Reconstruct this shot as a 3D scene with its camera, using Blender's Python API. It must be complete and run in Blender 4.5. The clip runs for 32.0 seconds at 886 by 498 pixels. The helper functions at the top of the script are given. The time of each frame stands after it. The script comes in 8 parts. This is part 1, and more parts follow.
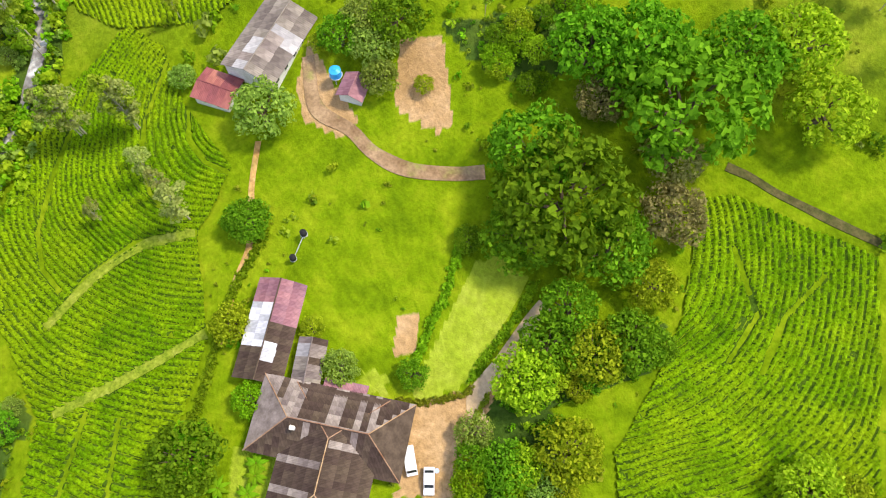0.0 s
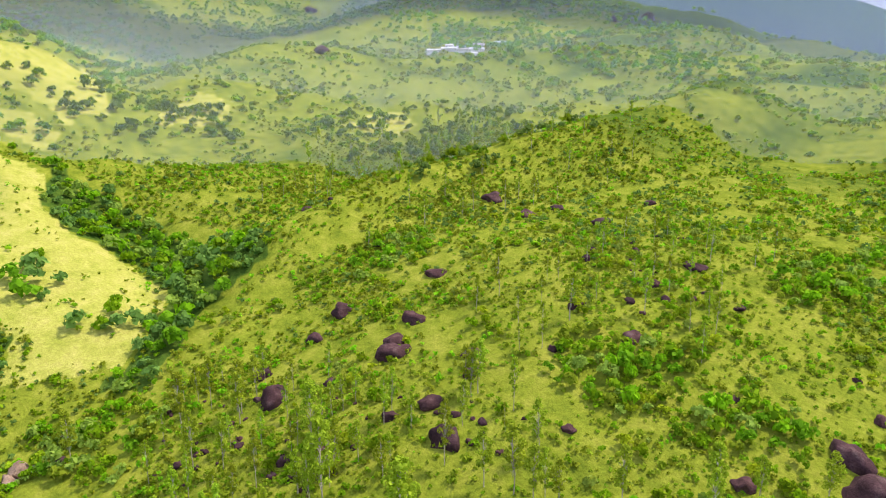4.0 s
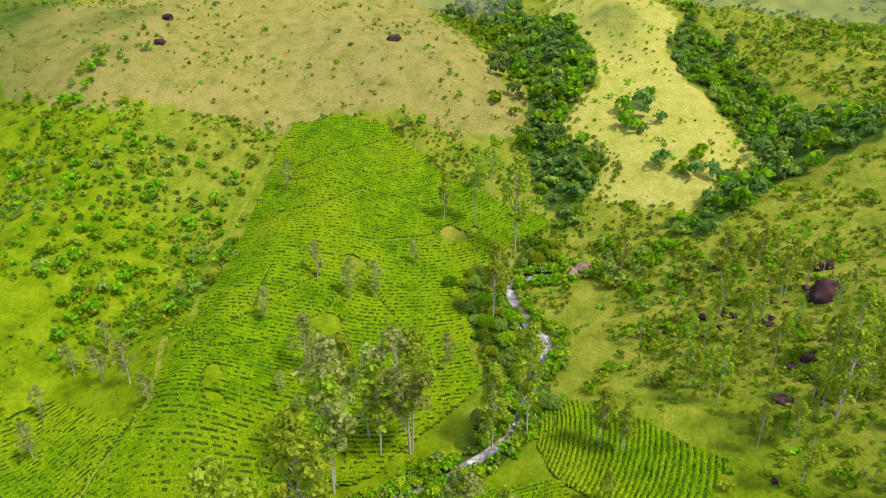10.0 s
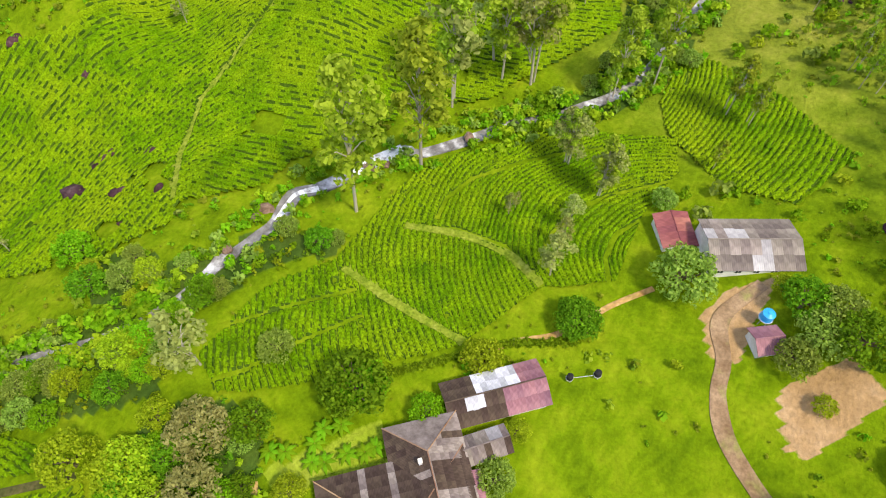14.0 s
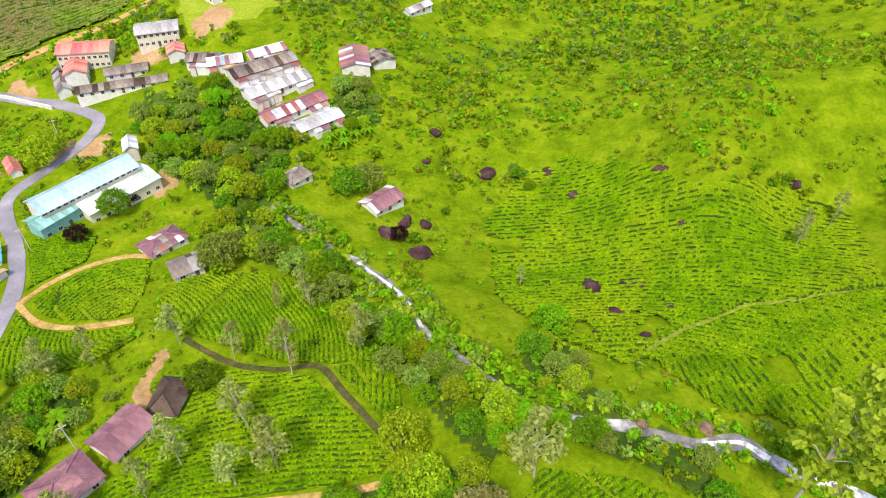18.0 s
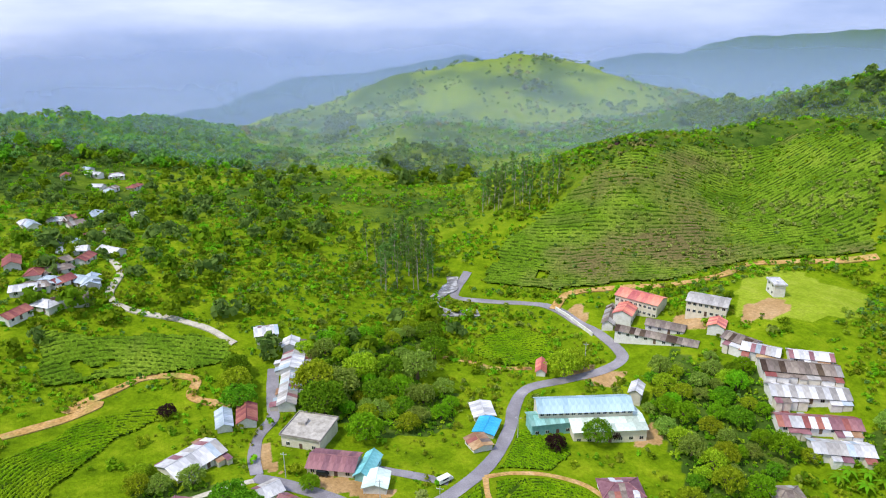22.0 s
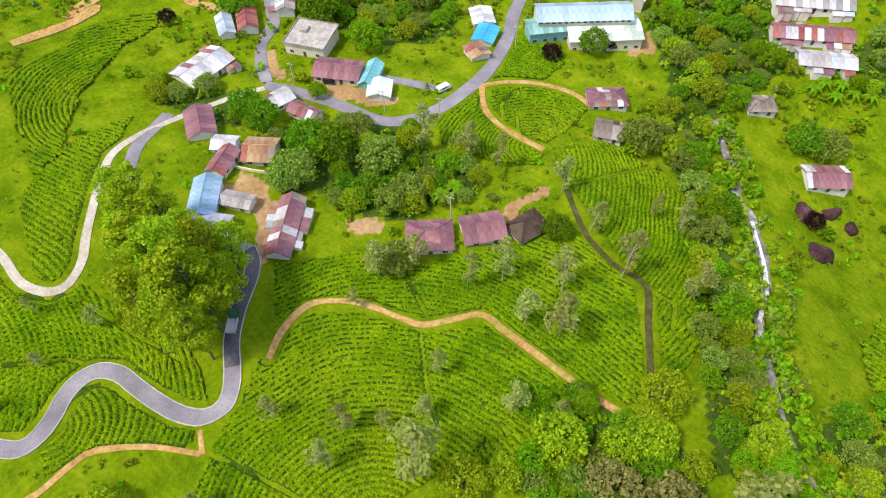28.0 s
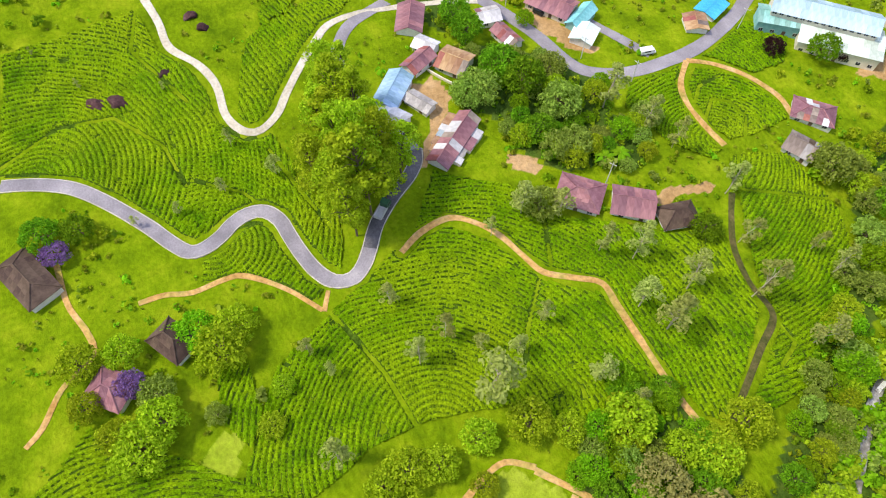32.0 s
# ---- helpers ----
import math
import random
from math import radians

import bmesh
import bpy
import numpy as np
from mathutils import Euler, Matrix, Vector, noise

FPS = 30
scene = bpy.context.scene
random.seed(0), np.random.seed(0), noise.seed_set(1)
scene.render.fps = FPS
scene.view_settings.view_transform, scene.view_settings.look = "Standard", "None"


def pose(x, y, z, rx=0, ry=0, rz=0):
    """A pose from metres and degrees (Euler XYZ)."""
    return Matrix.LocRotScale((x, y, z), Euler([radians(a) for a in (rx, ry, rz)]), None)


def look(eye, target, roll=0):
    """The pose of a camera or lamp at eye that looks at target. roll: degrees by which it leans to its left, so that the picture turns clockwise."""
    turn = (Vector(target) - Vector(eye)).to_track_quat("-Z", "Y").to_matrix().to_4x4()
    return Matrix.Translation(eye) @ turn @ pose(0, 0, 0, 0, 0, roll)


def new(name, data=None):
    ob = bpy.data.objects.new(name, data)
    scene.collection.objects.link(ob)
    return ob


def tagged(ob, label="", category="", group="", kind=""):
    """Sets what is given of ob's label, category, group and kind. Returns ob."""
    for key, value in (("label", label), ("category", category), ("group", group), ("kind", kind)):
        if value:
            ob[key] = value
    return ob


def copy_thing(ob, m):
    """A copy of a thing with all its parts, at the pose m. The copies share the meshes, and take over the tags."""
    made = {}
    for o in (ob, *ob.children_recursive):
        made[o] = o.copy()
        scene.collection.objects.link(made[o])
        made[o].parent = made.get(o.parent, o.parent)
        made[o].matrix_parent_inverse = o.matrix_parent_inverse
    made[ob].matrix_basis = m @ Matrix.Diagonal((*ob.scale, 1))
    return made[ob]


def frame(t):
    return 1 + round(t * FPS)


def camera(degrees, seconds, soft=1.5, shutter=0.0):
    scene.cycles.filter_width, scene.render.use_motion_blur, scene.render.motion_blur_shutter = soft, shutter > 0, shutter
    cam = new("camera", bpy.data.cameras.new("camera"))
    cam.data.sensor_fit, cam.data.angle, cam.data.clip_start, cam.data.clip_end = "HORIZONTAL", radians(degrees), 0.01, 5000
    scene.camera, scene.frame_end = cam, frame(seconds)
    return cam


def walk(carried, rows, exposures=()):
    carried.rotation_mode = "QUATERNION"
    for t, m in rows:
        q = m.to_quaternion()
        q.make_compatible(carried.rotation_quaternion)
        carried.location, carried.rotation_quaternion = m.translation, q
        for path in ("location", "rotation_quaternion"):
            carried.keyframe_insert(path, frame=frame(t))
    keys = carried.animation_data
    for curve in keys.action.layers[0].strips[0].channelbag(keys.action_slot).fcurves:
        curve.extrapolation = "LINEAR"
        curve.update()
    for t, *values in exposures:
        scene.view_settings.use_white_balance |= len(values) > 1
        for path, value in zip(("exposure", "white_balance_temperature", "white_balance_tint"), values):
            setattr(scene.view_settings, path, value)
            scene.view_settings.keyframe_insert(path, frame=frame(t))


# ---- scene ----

EXPOSURES = [(0, 0.6, 7000, 13), (2, 0.7, 7000, 13), (4, 0.6, 7000, 13), (6, 0.35, 6500, 13), (7, 0.15, 6500, 13), (8, 0.15, 6500, 13), (9, 0.15, 7000, 13), (11, 0.42, 7000, 13), (13, 0.42, 7000, 13), (16, 0.5, 7000, 13), (18, 0.48, 7000, 13), (20.5, 0.45, 6500, 13), (22, 0.15, 6500, 10), (23, -0.2, 6500, 10), (24.5, -0.35, 6500, 10), (25, -0.38, 6500, 13), (26, -0.15, 7000, 13), (27.5, 0.15, 7000, 13), (29, 0.4, 7000, 13), (32, 0.4, 7000, 13)]
cam = camera(68.04, 32.0, soft=1.1)
walk(cam, [
    (0.0, pose(-0.86, 1.37, 113.02, 19.46, -0.75, -130.74)),
    (0.5, pose(-1.74, 2.38, 112.72, 27.49, -0.73, -131.13)),
    (1.0, pose(-2.48, 3.06, 112.36, 35.32, -0.59, -131.47)),
    (1.5, pose(-3.01, 3.66, 112.11, 42.54, -0.41, -131.58)),
    (2.0, pose(-3.50, 4.11, 112.00, 49.06, -0.19, -131.63)),
    (2.5, pose(-3.82, 4.33, 112.11, 56.01, -0.03, -131.60)),
    (3.0, pose(-4.28, 4.79, 112.43, 63.58, 0.05, -131.60)),
    (3.5, pose(-4.78, 5.17, 112.36, 71.32, 0.21, -131.60)),
    (5.5, pose(-5.86, 6.14, 107.10, 83.20, 2.07, -128.46)),
    (6.0, pose(-6.27, 5.66, 106.72, 83.55, 1.95, -121.21)),
    (6.5, pose(-6.61, 4.98, 106.45, 82.53, 1.80, -114.28)),
    (7.0, pose(-6.65, 4.08, 106.60, 78.53, 1.48, -107.54)),
    (7.5, pose(-6.12, 3.33, 107.13, 74.83, 1.05, -100.43)),
    (8.0, pose(-5.61, 2.30, 107.43, 74.70, 0.66, -87.20)),
    (8.5, pose(-5.43, 1.03, 107.43, 74.52, 0.42, -81.10)),
    (9.0, pose(-5.48, 0.69, 107.44, 70.97, 0.33, -81.05)),
    (9.5, pose(-5.29, 0.68, 107.68, 67.37, 0.18, -81.02)),
    (10.0, pose(-5.22, 0.59, 107.95, 64.81, 0.03, -80.99)),
    (10.5, pose(-5.18, 0.44, 108.10, 61.98, -0.07, -80.95)),
    (11.0, pose(-5.09, 0.56, 108.17, 57.64, -0.22, -80.96)),
    (11.5, pose(-4.76, 0.69, 108.41, 55.63, -0.37, -80.93)),
    (12.0, pose(-4.93, 0.90, 108.29, 51.51, -0.46, -80.03)),
    (12.5, pose(-4.69, 0.79, 108.47, 45.91, -0.54, -72.88)),
    (13.0, pose(-4.04, 0.60, 108.74, 40.01, -0.55, -68.22)),
    (13.5, pose(-3.57, 0.53, 108.90, 35.34, -0.58, -66.99)),
    (15.5, pose(-2.73, 0.65, 108.94, 28.29, -0.94, -59.46)),
    (16.0, pose(-2.15, 1.04, 108.99, 27.89, -0.84, -52.42)),
    (16.5, pose(-1.50, 1.12, 108.57, 28.62, -0.56, -40.18)),
    (17.0, pose(-0.57, 0.38, 107.93, 35.39, -0.09, -28.60)),
    (17.5, pose(0.05, -0.22, 106.89, 43.03, 0.05, -17.73)),
    (18.0, pose(0.48, -1.06, 106.95, 47.85, 0.08, -4.24)),
    (18.5, pose(0.71, -1.21, 106.73, 51.59, 0.16, 9.32)),
    (19.0, pose(1.48, -1.17, 106.72, 55.07, 0.59, 22.89)),
    (19.5, pose(2.42, -0.87, 106.75, 55.43, 0.87, 33.83)),
    (20.0, pose(2.23, -0.44, 106.63, 55.27, 0.80, 35.25)),
    (20.5, pose(1.76, -0.19, 106.44, 55.16, 0.76, 38.83)),
    (21.0, pose(1.64, 0.14, 106.88, 57.27, 0.79, 42.95)),
    (21.5, pose(2.17, 0.29, 107.54, 63.55, 0.73, 43.96)),
    (22.0, pose(2.72, 0.10, 108.06, 71.07, 0.61, 44.13)),
    (22.5, pose(3.15, -0.54, 108.07, 77.42, 0.59, 44.20)),
    (23.0, pose(3.23, -0.97, 108.62, 77.81, 0.39, 44.25)),
    (23.5, pose(3.25, -1.29, 109.35, 77.99, 0.31, 44.26)),
    (24.0, pose(3.48, -1.65, 109.69, 75.92, 0.15, 44.31)),
    (24.5, pose(3.56, -1.70, 110.26, 69.84, -0.04, 44.39)),
    (25.0, pose(3.52, -1.51, 111.03, 63.02, -0.23, 44.51)),
    (25.5, pose(3.21, -1.48, 111.65, 55.98, -0.39, 44.56)),
    (26.0, pose(2.71, -1.28, 112.50, 48.72, -0.57, 44.58)),
    (26.5, pose(2.57, -1.32, 113.81, 41.88, -0.73, 44.67)),
    (28.5, pose(3.20, 0.78, 120.54, 35.26, 0.30, 44.44)),
    (29.0, pose(3.25, 0.62, 121.36, 35.50, 0.23, 44.49)),
    (29.5, pose(3.65, 0.18, 122.13, 32.04, 0.19, 44.54)),
    (30.0, pose(3.64, 0.34, 122.99, 28.02, 0.08, 44.65)),
    (30.5, pose(2.95, -0.70, 124.53, 27.91, -0.22, 48.98)),
    (31.0, pose(2.95, -1.39, 125.77, 28.04, -0.28, 61.70)),
    (31.5, pose(3.49, -1.29, 126.74, 28.28, -0.16, 67.18)),
    (32.0, pose(3.92, -1.42, 127.89, 28.51, -0.16, 67.23)),
], EXPOSURES)

# ---- world, sun ----
SUN_AZ, SUN_EL = radians(200), radians(58)
world = bpy.data.worlds.new("World")
scene.world = world
world.use_nodes = True
wn, wl = world.node_tree.nodes, world.node_tree.links
wn.clear()
w_out = wn.new("ShaderNodeOutputWorld")
w_bg = wn.new("ShaderNodeBackground")
w_sky = wn.new("ShaderNodeTexSky")
w_sky.sky_type, w_sky.sun_disc = "NISHITA", False
w_sky.sun_elevation, w_sky.sun_rotation = SUN_EL, SUN_AZ
w_sky.dust_density, w_sky.air_density = 2.5, 1.3
w_co = wn.new("ShaderNodeTexCoord")
w_map = wn.new("ShaderNodeMapping")
w_map.inputs["Scale"].default_value = (1.0, 1.0, 4.6)
w_no = wn.new("ShaderNodeTexNoise")
w_no.inputs["Scale"].default_value, w_no.inputs["Detail"].default_value = 2.2, 7.0
w_no.inputs["Roughness"].default_value = 0.55
w_rmp = wn.new("ShaderNodeValToRGB")
w_rmp.color_ramp.elements[0].position, w_rmp.color_ramp.elements[0].color = 0.30, (3.6, 5.0, 8.7, 1)
w_rmp.color_ramp.elements[1].position, w_rmp.color_ramp.elements[1].color = 0.68, (8.8, 9.8, 13.2, 1)
w_mix = wn.new("ShaderNodeMix")
w_mix.data_type = "RGBA"
w_mix.inputs["Factor"].default_value = 0.88
wl.new(w_co.outputs["Generated"], w_map.inputs["Vector"])
wl.new(w_map.outputs["Vector"], w_no.inputs["Vector"])
wl.new(w_no.outputs["Fac"], w_rmp.inputs["Fac"])
wl.new(w_sky.outputs["Color"], w_mix.inputs["A"])
wl.new(w_rmp.outputs["Color"], w_mix.inputs["B"])
wl.new(w_mix.outputs["Result"], w_bg.inputs["Color"])
w_bg.inputs["Strength"].default_value = 0.10
wl.new(w_bg.outputs["Background"], w_out.inputs["Surface"])

sun = new("sun", bpy.data.lights.new("sun", "SUN"))
sun.data.energy, sun.data.angle, sun.data.color = 3.3, radians(9), (1.0, 0.94, 0.80)
sun.matrix_world = look((0, 0, 900), (-math.sin(SUN_AZ) * math.cos(SUN_EL) * 100, -math.cos(SUN_AZ) * math.cos(SUN_EL) * 100, 900 - math.sin(SUN_EL) * 100))

# ---- materials ----
def shade(name, stops, scale, rough=0.85, fine=None, bump=0.0, bump_scale=None, vary=0.0, metal=0.0, space="Object", detail=6.0, stretch=None, patch=None, matte=False):
    """A node material: noise through a ramp of colours, a second finer noise, relief, and a change from object to object."""
    m = bpy.data.materials.new(name)
    m.use_nodes = True
    n, l = m.node_tree.nodes, m.node_tree.links
    b = n["Principled BSDF"]
    b.inputs["Roughness"].default_value, b.inputs["Metallic"].default_value = rough, metal
    b.inputs["Specular IOR Level"].default_value = 0.02 if matte else 0.12 if space == "World" else 0.3
    co = n.new("ShaderNodeTexCoord")
    src = co.outputs["Object"]
    if space == "World":
        src = n.new("ShaderNodeNewGeometry").outputs["Position"]
    if stretch:
        mp = n.new("ShaderNodeMapping")
        mp.inputs["Scale"].default_value = stretch
        l.new(src, mp.inputs["Vector"])
        src = mp.outputs["Vector"]

    def noise_at(s, d=detail):
        t = n.new("ShaderNodeTexNoise")
        t.inputs["Scale"].default_value, t.inputs["Detail"].default_value = s, d
        t.inputs["Roughness"].default_value = 0.6
        l.new(src, t.inputs["Vector"])
        return t.outputs["Fac"]

    ramp = n.new("ShaderNodeValToRGB")
    els = ramp.color_ramp.elements
    while len(els) < len(stops):
        els.new(0.5)
    for e, (p, c) in zip(els, stops):
        e.position, e.color = p, (*c, 1)
    l.new(noise_at(scale), ramp.inputs["Fac"])
    col = ramp.outputs["Color"]
    if patch:
        big = n.new("ShaderNodeValToRGB")
        big.color_ramp.elements[0].position, big.color_ramp.elements[1].position = patch[1], patch[2]
        l.new(noise_at(patch[0], 3.0), big.inputs["Fac"])
        mx = n.new("ShaderNodeMix")
        mx.data_type = "RGBA"
        l.new(big.outputs["Color"], mx.inputs["Factor"])
        l.new(col, mx.inputs["A"])
        mx.inputs["B"].default_value = (*patch[3], 1)
        col = mx.outputs["Result"]
    hsv = n.new("ShaderNodeHueSaturation")
    l.new(col, hsv.inputs["Color"])
    val = None
    if fine:
        mr = n.new("ShaderNodeMapRange")
        mr.inputs["From Min"].default_value, mr.inputs["From Max"].default_value = 0.3, 0.7
        mr.inputs["To Min"].default_value, mr.inputs["To Max"].default_value = 1 - fine[1], 1 + fine[1]
        l.new(noise_at(fine[0], 3.0), mr.inputs["Value"])
        val = mr.outputs["Result"]
    if vary:
        oi = n.new("ShaderNodeObjectInfo")
        mv = n.new("ShaderNodeMapRange")
        mv.inputs["To Min"].default_value, mv.inputs["To Max"].default_value = 1 - vary, 1 + vary
        l.new(oi.outputs["Random"], mv.inputs["Value"])
        if val:
            mu = n.new("ShaderNodeMath")
            mu.operation = "MULTIPLY"
            l.new(val, mu.inputs[0])
            l.new(mv.outputs["Result"], mu.inputs[1])
            val = mu.outputs["Value"]
        else:
            val = mv.outputs["Result"]
        mh = n.new("ShaderNodeMapRange")
        mh.inputs["To Min"].default_value, mh.inputs["To Max"].default_value = 0.5 - vary * 0.06, 0.5 + vary * 0.05
        l.new(oi.outputs["Random"], mh.inputs["Value"])
        l.new(mh.outputs["Result"], hsv.inputs["Hue"])
    if val:
        l.new(val, hsv.inputs["Value"])
    l.new(hsv.outputs["Color"], b.inputs["Base Color"])
    if bump:
        bp = n.new("ShaderNodeBump")
        bp.inputs["Strength"].default_value, bp.inputs["Distance"].default_value = bump, 0.4 if space == "World" else 0.05
        l.new(noise_at(bump_scale or scale * 4, 5.0), bp.inputs["Height"])
        l.new(bp.outputs["Normal"], b.inputs["Normal"])
    return m


def leaf_material(name, dark, light, vary=0.22, rough=0.6):
    """Foliage: a ramp by clump, a change from tree to tree, a little light let through."""
    m = bpy.data.materials.new(name)
    m.use_nodes = True
    n, l = m.node_tree.nodes, m.node_tree.links
    b = n["Principled BSDF"]
    b.inputs["Roughness"].default_value = rough
    b.inputs["Specular IOR Level"].default_value = 0.03
    geo = n.new("ShaderNodeNewGeometry")
    oi = n.new("ShaderNodeObjectInfo")
    no = n.new("ShaderNodeTexNoise")
    no.inputs["Scale"].default_value, no.inputs["Detail"].default_value = 0.35, 3.0
    l.new(geo.outputs["Position"], no.inputs["Vector"])
    mx = n.new("ShaderNodeMath")
    mx.operation = "ADD"
    l.new(geo.outputs["Random Per Island"], mx.inputs[0])
    l.new(no.outputs["Fac"], mx.inputs[1])
    hv = n.new("ShaderNodeMath")
    hv.operation = "MULTIPLY"
    hv.inputs[1].default_value = 0.62
    l.new(mx.outputs["Value"], hv.inputs[0])
    ramp = n.new("ShaderNodeValToRGB")
    ramp.color_ramp.elements[0].position, ramp.color_ramp.elements[0].color = 0.15, (*dark, 1)
    ramp.color_ramp.elements[1].position, ramp.color_ramp.elements[1].color = 0.9, (*light, 1)
    l.new(hv.outputs["Value"], ramp.inputs["Fac"])
    hsv = n.new("ShaderNodeHueSaturation")
    l.new(ramp.outputs["Color"], hsv.inputs["Color"])
    for sock, lo, hi in (("Value", 1 - vary, 1 + vary), ("Hue", 0.5 - 0.018, 0.5 + 0.018)):
        mr = n.new("ShaderNodeMapRange")
        mr.inputs["To Min"].default_value, mr.inputs["To Max"].default_value = lo, hi
        l.new(oi.outputs["Random"], mr.inputs["Value"])
        l.new(mr.outputs["Result"], hsv.inputs[sock])
    l.new(hsv.outputs["Color"], b.inputs["Base Color"])
    tr = n.new("ShaderNodeBsdfTranslucent")
    l.new(hsv.outputs["Color"], tr.inputs["Color"])
    ms = n.new("ShaderNodeMixShader")
    ms.inputs["Fac"].default_value = 0.48
    l.new(b.outputs["BSDF"], ms.inputs[1])
    l.new(tr.outputs["BSDF"], ms.inputs[2])
    l.new(ms.outputs["Shader"], n["Material Output"].inputs["Surface"])
    return m


def ground_material():
    """Land: meadow, dry and brown grass, lawn and bare soil, told apart by the cover stored on the sheet."""
    m = bpy.data.materials.new("land")
    m.use_nodes = True
    n, l = m.node_tree.nodes, m.node_tree.links
    b = n["Principled BSDF"]
    b.inputs["Roughness"].default_value = 0.95
    b.inputs["Specular IOR Level"].default_value = 0.02
    pos = n.new("ShaderNodeNewGeometry").outputs["Position"]

    def tex(scale, detail=6.0, rough=0.62):
        t = n.new("ShaderNodeTexNoise")
        t.inputs["Scale"].default_value, t.inputs["Detail"].default_value, t.inputs["Roughness"].default_value = scale, detail, rough
        l.new(pos, t.inputs["Vector"])
        return t.outputs["Fac"]

    def ramp(fac, stops):
        r = n.new("ShaderNodeValToRGB")
        while len(r.color_ramp.elements) < len(stops):
            r.color_ramp.elements.new(0.5)
        for e, (p, c) in zip(r.color_ramp.elements, stops):
            e.position, e.color = p, (*c, 1)
        l.new(fac, r.inputs["Fac"])
        return r.outputs["Color"]

    def mix(fac, a, c):
        x = n.new("ShaderNodeMix")
        x.data_type = "RGBA"
        l.new(fac, x.inputs["Factor"])
        l.new(a, x.inputs["A"])
        l.new(c, x.inputs["B"])
        return x.outputs["Result"]

    big, mid, fine = tex(0.018, 5.0), tex(0.11, 9.0, 0.68), tex(0.9, 7.0, 0.7)
    meadow = mix(big, ramp(mid, [(0.28, (0.070, 0.120, 0.010)), (0.5, (0.170, 0.225, 0.018)), (0.72, (0.275, 0.300, 0.036))]),
                 ramp(mid, [(0.28, (0.095, 0.140, 0.014)), (0.5, (0.225, 0.250, 0.028)), (0.72, (0.330, 0.315, 0.060))]))
    lush = ramp(mid, [(0.28, (0.062, 0.120, 0.003)), (0.5, (0.150, 0.240, 0.005)), (0.72, (0.260, 0.330, 0.012))])
    dry = ramp(mid, [(0.25, (0.22, 0.27, 0.030)), (0.5, (0.37, 0.37, 0.075)), (0.75, (0.47, 0.42, 0.125))])
    brown = ramp(mid, [(0.25, (0.13, 0.15, 0.03)), (0.5, (0.26, 0.24, 0.06)), (0.75, (0.34, 0.29, 0.10))])
    lawn = ramp(mid, [(0.25, (0.19, 0.29, 0.012)), (0.5, (0.27, 0.355, 0.025)), (0.75, (0.35, 0.40, 0.055))])
    soil = ramp(mid, [(0.25, (0.28, 0.17, 0.065)), (0.5, (0.44, 0.28, 0.13)), (0.75, (0.56, 0.39, 0.22))])
    # dark green floor of the woods; also darkens the far slopes
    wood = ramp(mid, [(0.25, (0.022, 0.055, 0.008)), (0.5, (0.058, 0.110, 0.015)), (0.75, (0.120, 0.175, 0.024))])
    at_a, at_b = n.new("ShaderNodeAttribute"), n.new("ShaderNodeAttribute")
    at_a.attribute_name, at_b.attribute_name = "cover", "cover_more"
    sa, sb = n.new("ShaderNodeSeparateColor"), n.new("ShaderNodeSeparateColor")
    l.new(at_a.outputs["Color"], sa.inputs["Color"])
    l.new(at_b.outputs["Color"], sb.inputs["Color"])

    def edge(s):
        """The border of a zone, broken up."""
        a = n.new("ShaderNodeMath")
        a.operation = "MULTIPLY_ADD"
        a.inputs[1].default_value, a.inputs[2].default_value = 0.9, -0.45
        l.new(fine, a.inputs[0])
        c = n.new("ShaderNodeMath")
        c.operation = "ADD"
        l.new(a.outputs["Value"], c.inputs[0])
        l.new(s, c.inputs[1])
        r = n.new("ShaderNodeMapRange")
        r.inputs["From Min"].default_value, r.inputs["From Max"].default_value = 0.35, 0.65
        l.new(c.outputs["Value"], r.inputs["Value"])
        return r.outputs["Result"]

    col = mix(edge(sa.outputs["Red"]), mix(sb.outputs["Blue"], meadow, lush), dry)
    col = mix(edge(sa.outputs["Green"]), col, brown)
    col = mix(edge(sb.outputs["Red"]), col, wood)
    col = mix(edge(sa.outputs["Blue"]), col, lawn)
    col = mix(edge(sb.outputs["Green"]), col, soil)
    hsv = n.new("ShaderNodeHueSaturation")
    l.new(col, hsv.inputs["Color"])
    mr = n.new("ShaderNodeMapRange")
    mr.inputs["From Min"].default_value, mr.inputs["From Max"].default_value = 0.3, 0.7
    mr.inputs["To Min"].default_value, mr.inputs["To Max"].default_value = 0.74, 1.26
    l.new(fine, mr.inputs["Value"])
    l.new(mr.outputs["Result"], hsv.inputs["Value"])
    l.new(hsv.outputs["Color"], b.inputs["Base Color"])
    bp = n.new("ShaderNodeBump")
    bp.inputs["Strength"].default_value, bp.inputs["Distance"].default_value = 0.7, 0.9
    l.new(fine, bp.inputs["Height"])
    l.new(bp.outputs["Normal"], b.inputs["Normal"])
    return m


